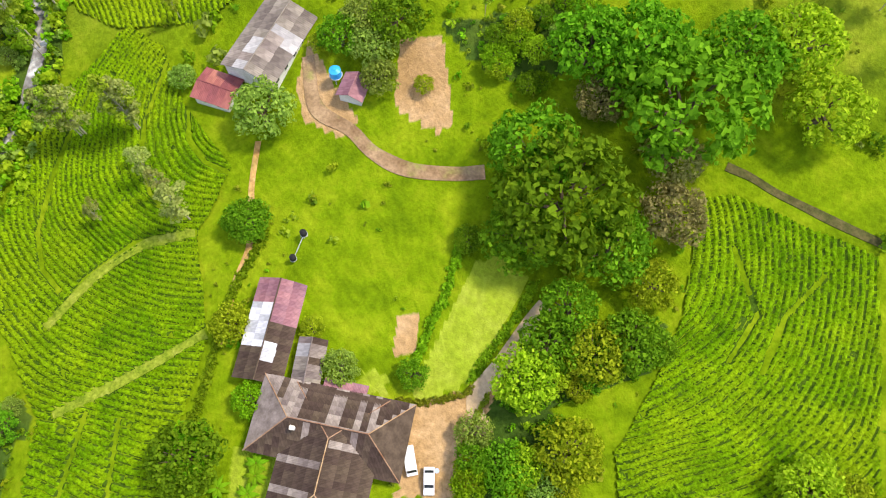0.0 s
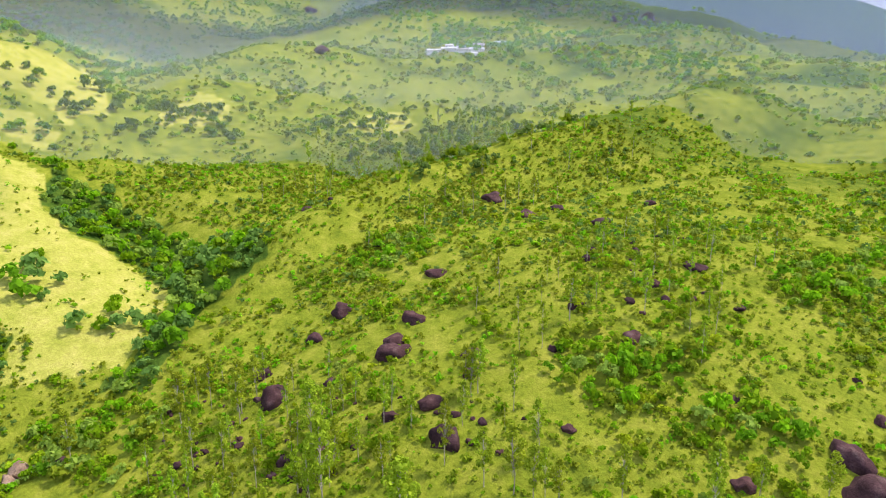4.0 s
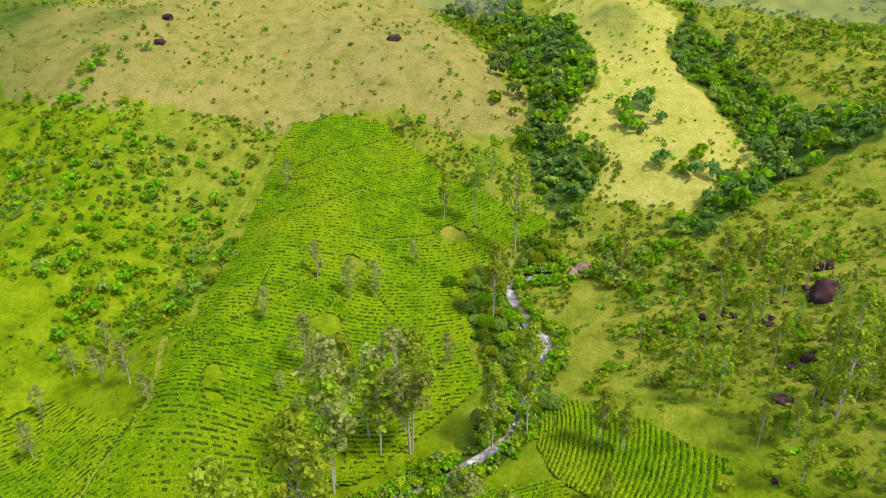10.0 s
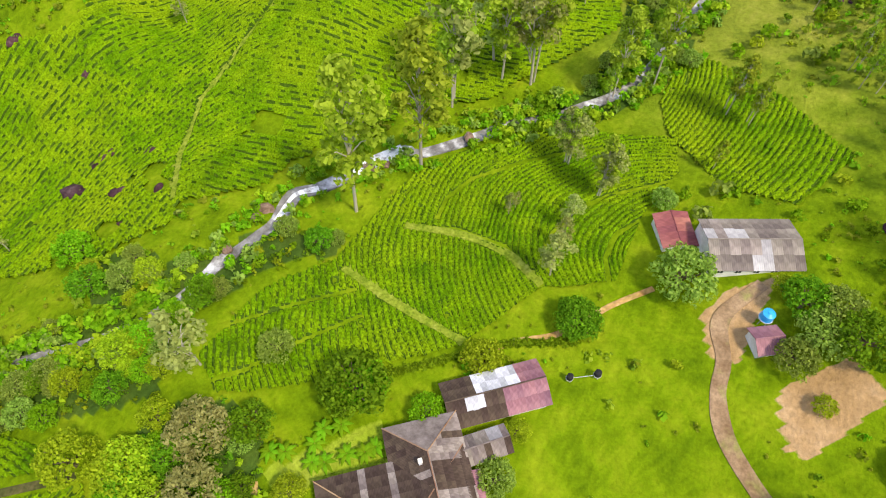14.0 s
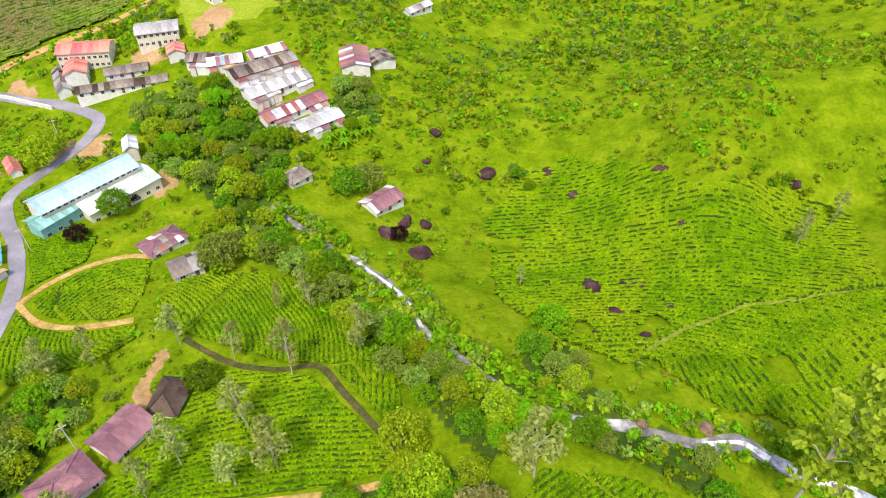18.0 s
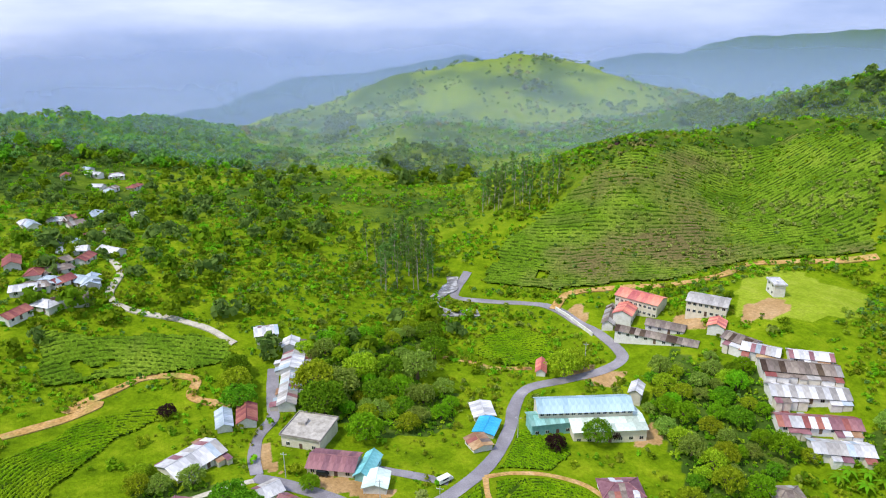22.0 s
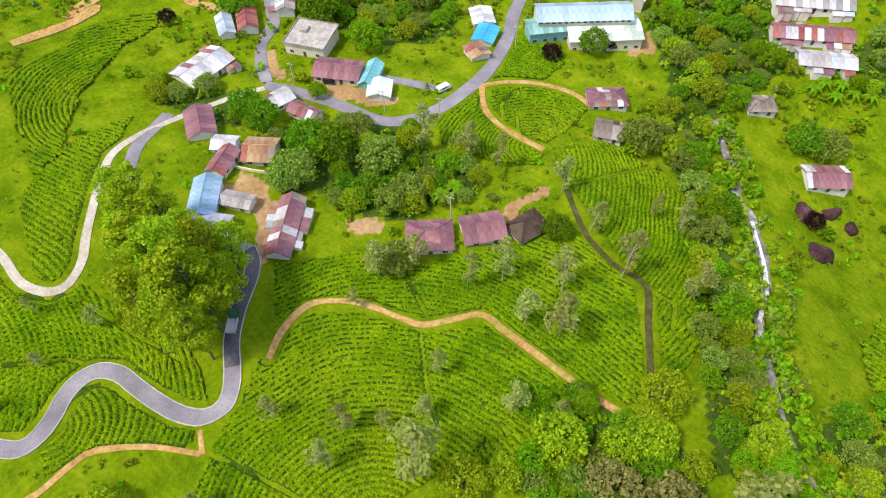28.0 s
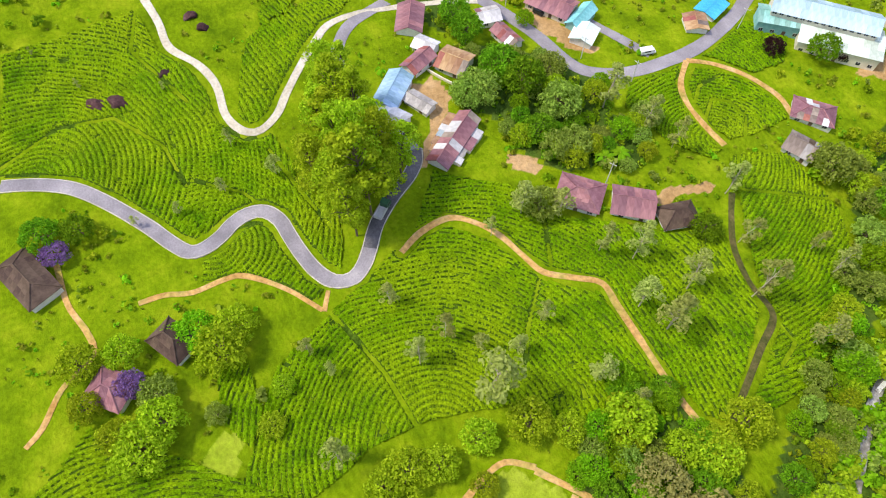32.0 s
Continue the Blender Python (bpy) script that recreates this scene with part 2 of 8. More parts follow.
M_LAND = ground_material()
M_TEA = shade("tea_leaf", [(0.3, (0.058, 0.150, 0.002)), (0.5, (0.118, 0.240, 0.003)), (0.72, (0.195, 0.315, 0.005))], 0.16, rough=0.55, fine=(2.2, 0.6), bump=1.0, bump_scale=3.0, space="World", matte=True, patch=(0.03, 0.45, 0.7, (0.20, 0.295, 0.006)))
M_TEA_OLD = shade("old_tea_leaf", [(0.3, (0.060, 0.130, 0.006)), (0.5, (0.120, 0.215, 0.012)), (0.72, (0.200, 0.285, 0.026))], 0.05, rough=0.7, fine=(1.2, 0.5), bump=1.0, bump_scale=1.5, space="World", matte=True, patch=(0.012, 0.47, 0.62, (0.15, 0.13, 0.05)))
# soil of drains and gaps, with the shade between rows put into its colour
M_TEA_SOIL_SHADE = shade("tea_soil_row_shade", [(0.3, (0.022, 0.055, 0.004)), (0.7, (0.065, 0.115, 0.010))], 0.5, fine=(2.0, 0.4), space="World", matte=True)
M_ASPHALT = shade("worn_asphalt", [(0.3, (0.16, 0.15, 0.17)), (0.6, (0.28, 0.265, 0.295)), (0.8, (0.40, 0.38, 0.40))], 0.10, fine=(2.5, 0.15), bump=0.2, space="World")
M_TAR = shade("dark_tar", [(0.3, (0.055, 0.055, 0.06)), (0.7, (0.14, 0.135, 0.145))], 0.12, fine=(2.0, 0.25), bump=0.2, space="World")
M_CONCRETE = shade("pale_concrete_road", [(0.3, (0.40, 0.36, 0.28)), (0.7, (0.58, 0.54, 0.46))], 0.2, fine=(1.5, 0.2), bump=0.2, space="World")
M_DIRT = shade("orange_dirt", [(0.3, (0.36, 0.20, 0.06)), (0.55, (0.50, 0.31, 0.12)), (0.8, (0.56, 0.40, 0.22))], 0.25, fine=(1.2, 0.3), bump=0.5, space="World", matte=True, patch=(0.12, 0.5, 0.75, (0.24, 0.26, 0.05)))
M_GRAVEL = shade("buff_gravel", [(0.3, (0.40, 0.28, 0.15)), (0.7, (0.58, 0.45, 0.30))], 0.15, fine=(2.0, 0.16), bump=0.3, space="World")
M_EARTH = shade("brown_earth", [(0.3, (0.20, 0.125, 0.065)), (0.7, (0.38, 0.26, 0.15))], 0.3, fine=(1.6, 0.25), bump=0.4, space="World", matte=True, patch=(0.2, 0.52, 0.75, (0.20, 0.22, 0.05)))
M_STRIP = shade("trodden_grass", [(0.3, (0.11, 0.18, 0.010)), (0.55, (0.21, 0.265, 0.025)), (0.8, (0.30, 0.31, 0.07))], 0.4, fine=(1.6, 0.3), bump=0.5, space="World", matte=True)
M_DITCH = shade("dark_soil", [(0.3, (0.04, 0.055, 0.012)), (0.7, (0.12, 0.10, 0.04))], 0.4, fine=(1.5, 0.3), space="World", matte=True)
M_WATER = shade("stream_water", [(0.35, (0.13, 0.12, 0.11)), (0.52, (0.26, 0.25, 0.25)), (0.68, (0.62, 0.62, 0.63))], 0.35, rough=0.2, bump=0.5, bump_scale=1.2, space="World")
M_FOAM = shade("white_water", [(0.34, (0.28, 0.27, 0.27)), (0.50, (0.86, 0.87, 0.88))], 0.7, rough=0.5, bump=0.6, space="World")
M_ROCK = shade("dark_boulder", [(0.3, (0.030, 0.014, 0.016)), (0.55, (0.070, 0.034, 0.038)), (0.8, (0.15, 0.10, 0.095))], 0.3, fine=(2.5, 0.3), bump=0.7, bump_scale=1.5, space="World", vary=0.3)
M_ROCK_PALE = shade("river_boulder", [(0.3, (0.12, 0.07, 0.05)), (0.7, (0.34, 0.24, 0.18))], 0.4, fine=(2.5, 0.3), bump=0.7, space="World", vary=0.2)
M_BARK = shade("bark", [(0.3, (0.08, 0.055, 0.035)), (0.7, (0.20, 0.15, 0.10))], 1.2, bump=0.5, vary=0.2)
M_GUM_BARK = shade("pale_gum_bark", [(0.3, (0.30, 0.25, 0.18)), (0.7, (0.62, 0.57, 0.47))], 0.7, vary=0.15)
LEAF = {
    "d": leaf_material("dark_leaf", (0.050, 0.155, 0.006), (0.235, 0.460, 0.020)),
    "g": leaf_material("grey_green_leaf", (0.110, 0.200, 0.024), (0.400, 0.540, 0.090)),
    "y": leaf_material("yellow_green_leaf", (0.150, 0.260, 0.008), (0.500, 0.640, 0.030)),
    "b": leaf_material("bright_leaf", (0.085, 0.235, 0.006), (0.310, 0.580, 0.018)),
    "p": leaf_material("pale_dry_leaf", (0.15, 0.155, 0.035), (0.46, 0.43, 0.15)),
    "r": leaf_material("dark_red_leaf", (0.018, 0.010, 0.010), (0.07, 0.032, 0.030)),
    "v": leaf_material("violet_blossom", (0.11, 0.07, 0.16), (0.38, 0.22, 0.52)),
    "gum": leaf_material("gum_leaf", (0.140, 0.235, 0.012), (0.480, 0.600, 0.050)),
    "silver": leaf_material("silver_oak_leaf", (0.165, 0.215, 0.040), (0.48, 0.54, 0.15)),
    "far": leaf_material("woodland_leaf", (0.045, 0.130, 0.024), (0.230, 0.385, 0.080)),
    "shrub": leaf_material("shrub_leaf", (0.070, 0.180, 0.006), (0.290, 0.450, 0.016)),
    "tuft": leaf_material("grass_tuft", (0.10, 0.18, 0.008), (0.37, 0.43, 0.035)),
}
ROOF = {}
for key, lo, hi, rough in (("purple", (0.17, 0.065, 0.085), (0.32, 0.16, 0.18), 0.6), ("brown", (0.050, 0.030, 0.022), (0.11, 0.072, 0.055), 0.75),
                           ("rust", (0.24, 0.11, 0.045), (0.46, 0.32, 0.19), 0.75), ("rustred", (0.20, 0.055, 0.050), (0.34, 0.12, 0.10), 0.65),
                           ("whitemetal", (0.42, 0.42, 0.45), (0.66, 0.66, 0.69), 0.5), ("blue", (0.16, 0.30, 0.46), (0.34, 0.50, 0.66), 0.5),
                           ("bluebright", (0.02, 0.30, 0.66), (0.06, 0.45, 0.80), 0.4), ("bluegrey", (0.26, 0.34, 0.42), (0.44, 0.50, 0.56), 0.55),
                           ("grey", (0.26, 0.25, 0.25), (0.44, 0.42, 0.41), 0.7), ("greybrown", (0.13, 0.10, 0.085), (0.30, 0.25, 0.22), 0.75),
                           ("asbestos", (0.105, 0.085, 0.070), (0.27, 0.23, 0.195), 0.9), ("asbestos_dark", (0.036, 0.022, 0.014), (0.095, 0.064, 0.046), 0.9),
                           ("teal", (0.10, 0.38, 0.42), (0.24, 0.55, 0.58), 0.5), ("mint", (0.52, 0.68, 0.64), (0.70, 0.80, 0.77), 0.5),
                           ("factory", (0.26, 0.41, 0.53), (0.42, 0.56, 0.66), 0.45), ("factory_green", (0.13, 0.36, 0.35), (0.30, 0.52, 0.49), 0.5),
                           ("factory_mint", (0.46, 0.58, 0.52), (0.62, 0.70, 0.64), 0.5), ("salmon", (0.50, 0.13, 0.10), (0.68, 0.26, 0.21), 0.6),
                           ("concrete", (0.22, 0.20, 0.18), (0.44, 0.41, 0.38), 0.9)):
    ROOF[key] = shade(key + "_roof", [(0.3, lo), (0.7, hi)], 0.55, rough=rough, fine=(3.0, 0.14), bump=0.25, bump_scale=3.0, vary=0.27)
PATCHES = {"purple_patch": ["purple"] * 4 + ["whitemetal", "rustred", "greybrown"], "white_patch": ["whitemetal"] * 4 + ["grey", "grey", "purple", "bluegrey"],
           "striped": ["whitemetal", "grey"], "rust": ["rust"] * 4 + ["rustred", "greybrown"], "asbestos": ["asbestos"] * 4 + ["greybrown", "grey"],
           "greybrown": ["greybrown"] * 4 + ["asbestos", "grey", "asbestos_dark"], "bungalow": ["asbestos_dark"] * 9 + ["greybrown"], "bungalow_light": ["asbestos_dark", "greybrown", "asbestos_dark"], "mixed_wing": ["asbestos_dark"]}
WALL = {"white": shade("white_wall", [(0.3, (0.62, 0.60, 0.57)), (0.7, (0.80, 0.79, 0.77))], 0.6, fine=(3.0, 0.08), vary=0.08),
        "cream": shade("cream_wall", [(0.3, (0.58, 0.53, 0.43)), (0.7, (0.72, 0.68, 0.58))], 0.6, fine=(3.0, 0.08), vary=0.08),
        "teal_wall": shade("sea_green_wall", [(0.3, (0.16, 0.40, 0.40)), (0.7, (0.28, 0.54, 0.52))], 0.6, fine=(3.0, 0.08))}
WALL["cream_windows"] = WALL["cream"]
M_WINDOW = shade("window_pane", [(0.3, (0.02, 0.025, 0.03)), (0.7, (0.05, 0.06, 0.07))], 0.8, rough=0.1)
M_DOOR = shade("painted_door", [(0.3, (0.10, 0.06, 0.04)), (0.7, (0.20, 0.13, 0.09))], 1.0, vary=0.3)
M_PAINT = shade("white_car_paint", [(0.3, (0.74, 0.74, 0.75)), (0.7, (0.82, 0.82, 0.83))], 1.0, rough=0.25)
M_GLASS = shade("tinted_glass", [(0.3, (0.015, 0.018, 0.02)), (0.7, (0.03, 0.035, 0.04))], 1.0, rough=0.08)
M_TYRE = shade("tyre_rubber", [(0.3, (0.012, 0.012, 0.012)), (0.7, (0.025, 0.025, 0.025))], 3.0, rough=0.9)
M_RIM = shade("steel_rim", [(0.3, (0.35, 0.35, 0.36)), (0.7, (0.5, 0.5, 0.5))], 3.0, rough=0.35, metal=0.7)
M_TRUCK = shade("green_truck_paint", [(0.3, (0.03, 0.10, 0.05)), (0.7, (0.06, 0.17, 0.09))], 1.0, rough=0.4)
M_BLUE = shade("bright_blue_plastic", [(0.3, (0.01, 0.30, 0.70)), (0.7, (0.03, 0.42, 0.82))], 1.0, rough=0.4)
M_STEEL = shade("painted_steel", [(0.3, (0.45, 0.46, 0.47)), (0.7, (0.62, 0.63, 0.64))], 1.0, rough=0.45)

NEAR_MOUNDS = [
    (4, 2, 63, -3.7), (-9, 18, 56, -7.2), (15, -23, 56, -1.4), (-18, -39, 50, -4.6), (-20, 48, 53, -3.1),
    (34, -41, 62, -2.2), (-51, 31, 46, 2.6), (-60, 5, 54, -4.0), (-39, -50, 41, 0.4), (-64, -36, 49, -1.9),
    (-14, -72, 62, -4.4), (-74, 0, 46, -4.9), (72, 30, 77, -11.4), (70, -34, 68, -2.2), (-53, -61, 50, 1.7),
    (38, -72, 66, -7.5), (-19, 86, 53, -3.9), (89, -23, 69, -4.9), (-56, 74, 58, -9.7), (69, 69, 74, -1.2),
]
FIELD_MOUNDS = [
    (-89, 40, 56, -8.5), (88, 49, 86, -14.4), (1, 112, 53, -2.1), (-112, -6, 61, 1.7), (45, 108, 57, 14.2),
    (-113, -56, 83, -17.0), (-6, 128, 53, -2.5), (-10, 129, 53, 0.9), (-130, 17, 70, 1.2), (138, 2, 87, -6.3),
    (55, 129, 68, -20.8), (-135, 40, 61, 2.9), (-93, 110, 76, -3.7), (-68, 129, 70, 2.6), (119, -96, 107, -7.8),
    (-60, -150, 122, -24.6), (-144, 74, 76, -10.9), (67, 150, 67, -29.9), (31, -162, 127, -12.9), (-20, 165, 69, -11.9),
]
SLOPE_MOUNDS = [
    (114, 121, 72, -2.8), (125, 129, 85, -2.2), (99, 160, 51, 23.8), (-164, 100, 87, -3.4), (-98, 172, 84, -15.4),
    (-160, -120, 149, -0.1), (-202, 36, 89, -23.1), (209, 17, 96, -13.6), (-146, 153, 83, 0.6), (215, -27, 99, 1.6),
    (-44, 217, 84, -3.7), (222, 34, 108, -28.3), (135, -184, 155, 30.1), (115, 199, 93, 16.4), (-15, 239, 128, -10.9),
    (229, -114, 136, -33.1), (-48, 264, 89, 35.0), (-232, 141, 104, 7.9), (-192, 197, 102, -13.2), (284, -9, 96, -2.5),
]
VALLEY_MOUNDS = [
    (216, 203, 125, -2.3), (-142, 266, 113, -3.5), (-298, 73, 164, 3.5), (320, -47, 136, 9.3), (100, -308, 255, -3.2),
    (275, 175, 181, 1.6), (-247, 214, 141, -14.7), (-106, 310, 135, -2.2), (58, 324, 172, -66.0), (196, 265, 143, -49.2),
    (-85, 320, 128, -1.0), (298, -147, 175, -9.9), (60, -330, 260, -18.4), (313, 243, 166, 31.6), (-367, 151, 163, -4.5),
    (-300, -300, 412, -37.3), (445, -159, 263, 39.0), (-462, 119, 276, 13.2), (0, 500, 289, 0.8), (420, 330, 288, 0.4),
]
FAR_MOUNDS = [
    (250, 500, 312, 29.5), (500, -300, 373, -36.8), (-600, 300, 436, -21.1), (700, -100, 480, -63.0), (700, 300, 532, -37.0),
    (0, -900, 875, -9.6), (-900, 100, 723, -28.0), (-700, 700, 759, -24.2), (800, -600, 680, -64.9), (-400, 1000, 874, -26.2),
    (-900, -900, 1200, 112.2), (1300, -300, 990, 63.3), (900, -1100, 1106, 139.8), (100, 1500, 1200, -29.2), (1500, 500, 1200, 157.7),
    (-1300, 1300, 1200, 38.6), (-2500, 1500, 1200, -248.7), (-1500, 3200, 1200, -83.4),
]
# crest lines: fall of the flanks, softness of the foot, points along the crest
BROWN_HILL = (0.58, 10, [(337, 208, 72), (390, 193, 78), (440, 166, 89), (466, 133, 94), (484, 101, 78), (479, 71, 59), (448, 35, 34), (414, 15, 18)])
YELLOW_SPUR = (0.68, 5, [(246, -44, 8), (287, -62, 22), (364, -55, 47), (417, -37, 70), (462, -34, 85), (553, -21, 118), (630, -63, 151), (643, -111, 148), (597, -139, 118)])
BOULDER_SPUR = (0.66, 6, [(205, -72, 10), (237, -99, 22), (275, -147, 49), (290, -216, 64), (278, -317, 80), (251, -423, 98), (257, -534, 125)])
TEA_HILL = (0.52, 4, [(305, 97, 34), (272, 92, 30), (244, 85, 23), (208, 87, 15), (168, 91, 9), (140, 90, 6), (118, 88, 2)])
GREEN_RISE = (0.30, 20, [(609, -172, 102), (715, -291, 137), (783, -427, 174), (698, -488, 144), (582, -476, 109)])
FAR_TEA_RISE = (0.30, 20, [(591, -526, 108), (622, -707, 147), (597, -854, 181), (525, -900, 194), (406, -850, 163)])
UPPER_RISE = (0.30, 30, [(1085, -789, 227), (1112, -994, 319), (1019, -1157, 328), (787, -1267, 279), (593, -1148, 205)])
EAST_RANGE = (0.45, 40, [(1693, 58, 420), (1743, -47, 430), (1786, -164, 417), (1863, -333, 447), (1926, -510, 427), (1921, -694, 445)])
EAST_RANGE_FAR = (0.40, 40, [(2330, -883, 487), (2211, -1149, 532), (2067, -1563, 575), (1780, -2019, 530), (1342, -2217, 540), (1062, -2255, 496)])
EAST_SHOULDER = (0.45, 25, [(942, 70, 248), (993, 27, 260), (994, -14, 243), (892, -49, 184)])
FOREST_SHOULDER = (0.30, 25, [(565, 562, 120), (681, 501, 124), (802, 398, 129), (872, 200, 135)])
VILLAGE_HILL = (0.50, 12, [(-55, 435, 48), (-100, 468, 44), (-136, 479, 40), (-187, 429, 32), (-200, 376, 37), (-214, 330, 14), (-227, 289, -6), (-221, 255, -12)])
MIDDLE_MOUNTAIN = (0.32, 30, [(-995, 665, -85), (-1026, 793, -42), (-1064, 980, -2), (-1029, 1087, 11), (-933, 1171, 27), (-848, 1234, 26), (-744, 1242, 6), (-649, 1238, -6), (-546, 1177, -31)])
MIDDLE_SPUR = (0.28, 25, [(-933, 1171, 27), (-746, 735, -43), (-634, 562, -58), (-506, 403, -53)])
WEST_RIDGE = (0.35, 25, [(-708, 112, 43), (-741, 151, 29), (-769, 208, 24), (-801, 274, 7), (-826, 348, -27), (-832, 452, -52), (-838, 539, -65)])
FAR_WEST = (0.40, 40, [(-2807, 1049, -245), (-2722, 1254, -227), (-2627, 1441, -212), (-2565, 1549, -142), (-2485, 1674, -96), (-2399, 1796, -101), (-2389, 2125, -103)])
FAR_MIDDLE = (0.35, 40, [(-2688, 2391, -105), (-2518, 2568, -71), (-2407, 2673, -41), (-2244, 2812, -109)])
FAR_NORTH = (0.35, 40, [(-1874, 2953, -90), (-1658, 3079, -37), (-1434, 3300, -40), (-1305, 3460, 37), (-1094, 3637, 47), (-727, 3830, 67), (-443, 3873, 67)])
NORTH_RIDGE = (0.35, 25, [(-117, 840, 65), (-160, 884, 50), (-216, 923, 18), (-290, 955, 1), (-404, 967, -14)])
RIDGES = [BROWN_HILL, YELLOW_SPUR, BOULDER_SPUR, TEA_HILL, GREEN_RISE, FAR_TEA_RISE, UPPER_RISE, EAST_RANGE, EAST_RANGE_FAR, EAST_SHOULDER, FOREST_SHOULDER, VILLAGE_HILL, MIDDLE_MOUNTAIN, MIDDLE_SPUR, WEST_RIDGE, FAR_WEST, FAR_MIDDLE, FAR_NORTH, NORTH_RIDGE]

# valley floors: steepness of the sides, softness, points along the floor
WEST_GULLY = (0.6, 6, [(221, -11, 3), (253, -1, 12), (288, 1, 24), (354, 12, 40), (436, 38, 58), (619, 65, 83)])
EAST_GULLY = (0.6, 6, [(277, -96, 7), (299, -102, 17), (342, -101, 28), (408, -96, 44), (474, -87, 65), (616, -97, 82)])
HIDDEN_VALLEY = (0.42, 8, [(299, -102, 17), (300, -160, 30), (345, -225, 36), (380, -310, 48), (400, -400, 62), (390, -500, 80)])
TEA_HOLLOW = (0.45, 4, [(202, 118, 0), (160, 116, -8), (134, 119, -13), (114, 121, -16)])
VALLEYS = [WEST_GULLY, EAST_GULLY, HIDDEN_VALLEY, TEA_HOLLOW]

# ---- ground ----
MOUNDS = NEAR_MOUNDS + FIELD_MOUNDS + SLOPE_MOUNDS + VALLEY_MOUNDS + FAR_MOUNDS


def lattice(ix, iy, seed):
    """A fixed random value in -1..1 for each lattice point."""
    v = np.sin(ix * 127.1 + iy * 311.7 + seed * 74.7) * 43758.5453
    return 2 * (v - np.floor(v)) - 1


def value_noise(x, y, seed=0):
    ix, iy = np.floor(x), np.floor(y)
    fx, fy = x - ix, y - iy
    fx, fy = fx * fx * (3 - 2 * fx), fy * fy * (3 - 2 * fy)
    a = lattice(ix, iy, seed) * (1 - fx) + lattice(ix + 1, iy, seed) * fx
    b = lattice(ix, iy + 1, seed) * (1 - fx) + lattice(ix + 1, iy + 1, seed) * fx
    return a * (1 - fy) + b * fy


def crest_height(x, y, fall, pts):
    """Height of a ridge: its crest line, falling off to both sides."""
    best = np.full(x.shape, -1e4)
    for (ax, ay, az), (bx, by, bz) in zip(pts, pts[1:]):
        dx, dy = bx - ax, by - ay
        u = np.clip(((x - ax) * dx + (y - ay) * dy) / (dx * dx + dy * dy), 0, 1)
        d = np.hypot(x - ax - u * dx, y - ay - u * dy)
        rnd = 0.06 * np.hypot(dx, dy) + 8
        best = np.maximum(best, az + u * (bz - az) - fall * (np.sqrt(d * d + rnd * rnd) - rnd))
    return best


def floor_height(x, y, rise, pts):
    """Height of a valley: its floor line, rising to both sides."""
    return -crest_height(x, y, rise, [(a, b, -c) for a, b, c in pts])


def height(x, y):
    """Height of the land: its mounds, cut by the valleys, with the ridges over them."""
    x, y = np.asarray(x, float), np.asarray(y, float)
    x, y = np.broadcast_arrays(x, y)
    z = np.zeros(x.shape)
    for cx, cy, w, h in MOUNDS:
        z = z + h * np.exp(-((x - cx) ** 2 + (y - cy) ** 2) / w ** 2)
    r = np.hypot(x, y)
    west = np.clip(0.5 + (y * 0.75 - x * 0.66) / (r + 1) * 1.6, 0, 1)
    z = z - 0.14 * west * np.clip(r - 1000, 0, None)
    for rise, soft, pts in VALLEYS:
        c = floor_height(x, y, rise, pts)
        k = np.clip(0.5 + 0.5 * (z - c) / (soft * 2), 0, 1)
        z = z * (1 - k) + c * k - soft * 2 * k * (1 - k)
    for fall, soft, pts in RIDGES:
        c = crest_height(x, y, fall, pts)
        k = np.clip(0.5 + 0.5 * (c - z) / (soft * 2), 0, 1)
        z = z * (1 - k) + c * k + soft * 2 * k * (1 - k)
    far = np.clip((np.hypot(x, y) - 130) / 500, 0, 1)
    z = z + far * (9 * value_noise(x / 90, y / 90, 1) + 4 * value_noise(x / 34, y / 34, 2)) + 0.5 * value_noise(x / 11, y / 11, 3) * np.clip((np.hypot(x - 20, y + 10) - 60) / 60, 0, 1)
    return z


def gz(x, y):
    return float(height(x, y))

ASPHALT = [(-114.1, -62.7), (-111.5, -55.3), (-107.0, -47.1), (-99.4, -39.7), (-91.4, -33.6), (-84.2, -28.9), (-81.0, -25.3), (-82.4, -19.9), (-85.8, -14.5), (-86.3, -9.1), (-82.3, -5.6), (-75.4, -4.3), (-66.6, -1.7), (-62.0, 2.0), (-62.3, 6.7), (-67.4, 11.1), (-72.6, 14.4), (-78.1, 19.9), (-83.4, 26.9), (-87.5, 30.3), (-90.0, 31.0)]
UPPER_ROAD = [(-160.2, -19.9), (-150.8, -18.2), (-141.4, -17.4), (-132.8, -11.9), (-125.2, -9.3), (-116.0, -9.5), (-111.0, -8.0), (-108.4, -5.6), (-108.2, -2.3), (-111.5, 2.5), (-117.0, 6.5), (-123.5, 11.5), (-130.5, 17.3), (-137.0, 23.5), (-139.8, 32.5), (-140.0, 41.0), (-139.4, 55.5), (-135.8, 68.5)]
BACK_ROAD = [(-89.0, 31.0), (-95.3, 28.5), (-108.1, 22.0), (-123.8, 22.3), (-134.8, 28.6), (-143.3, 42.8)]
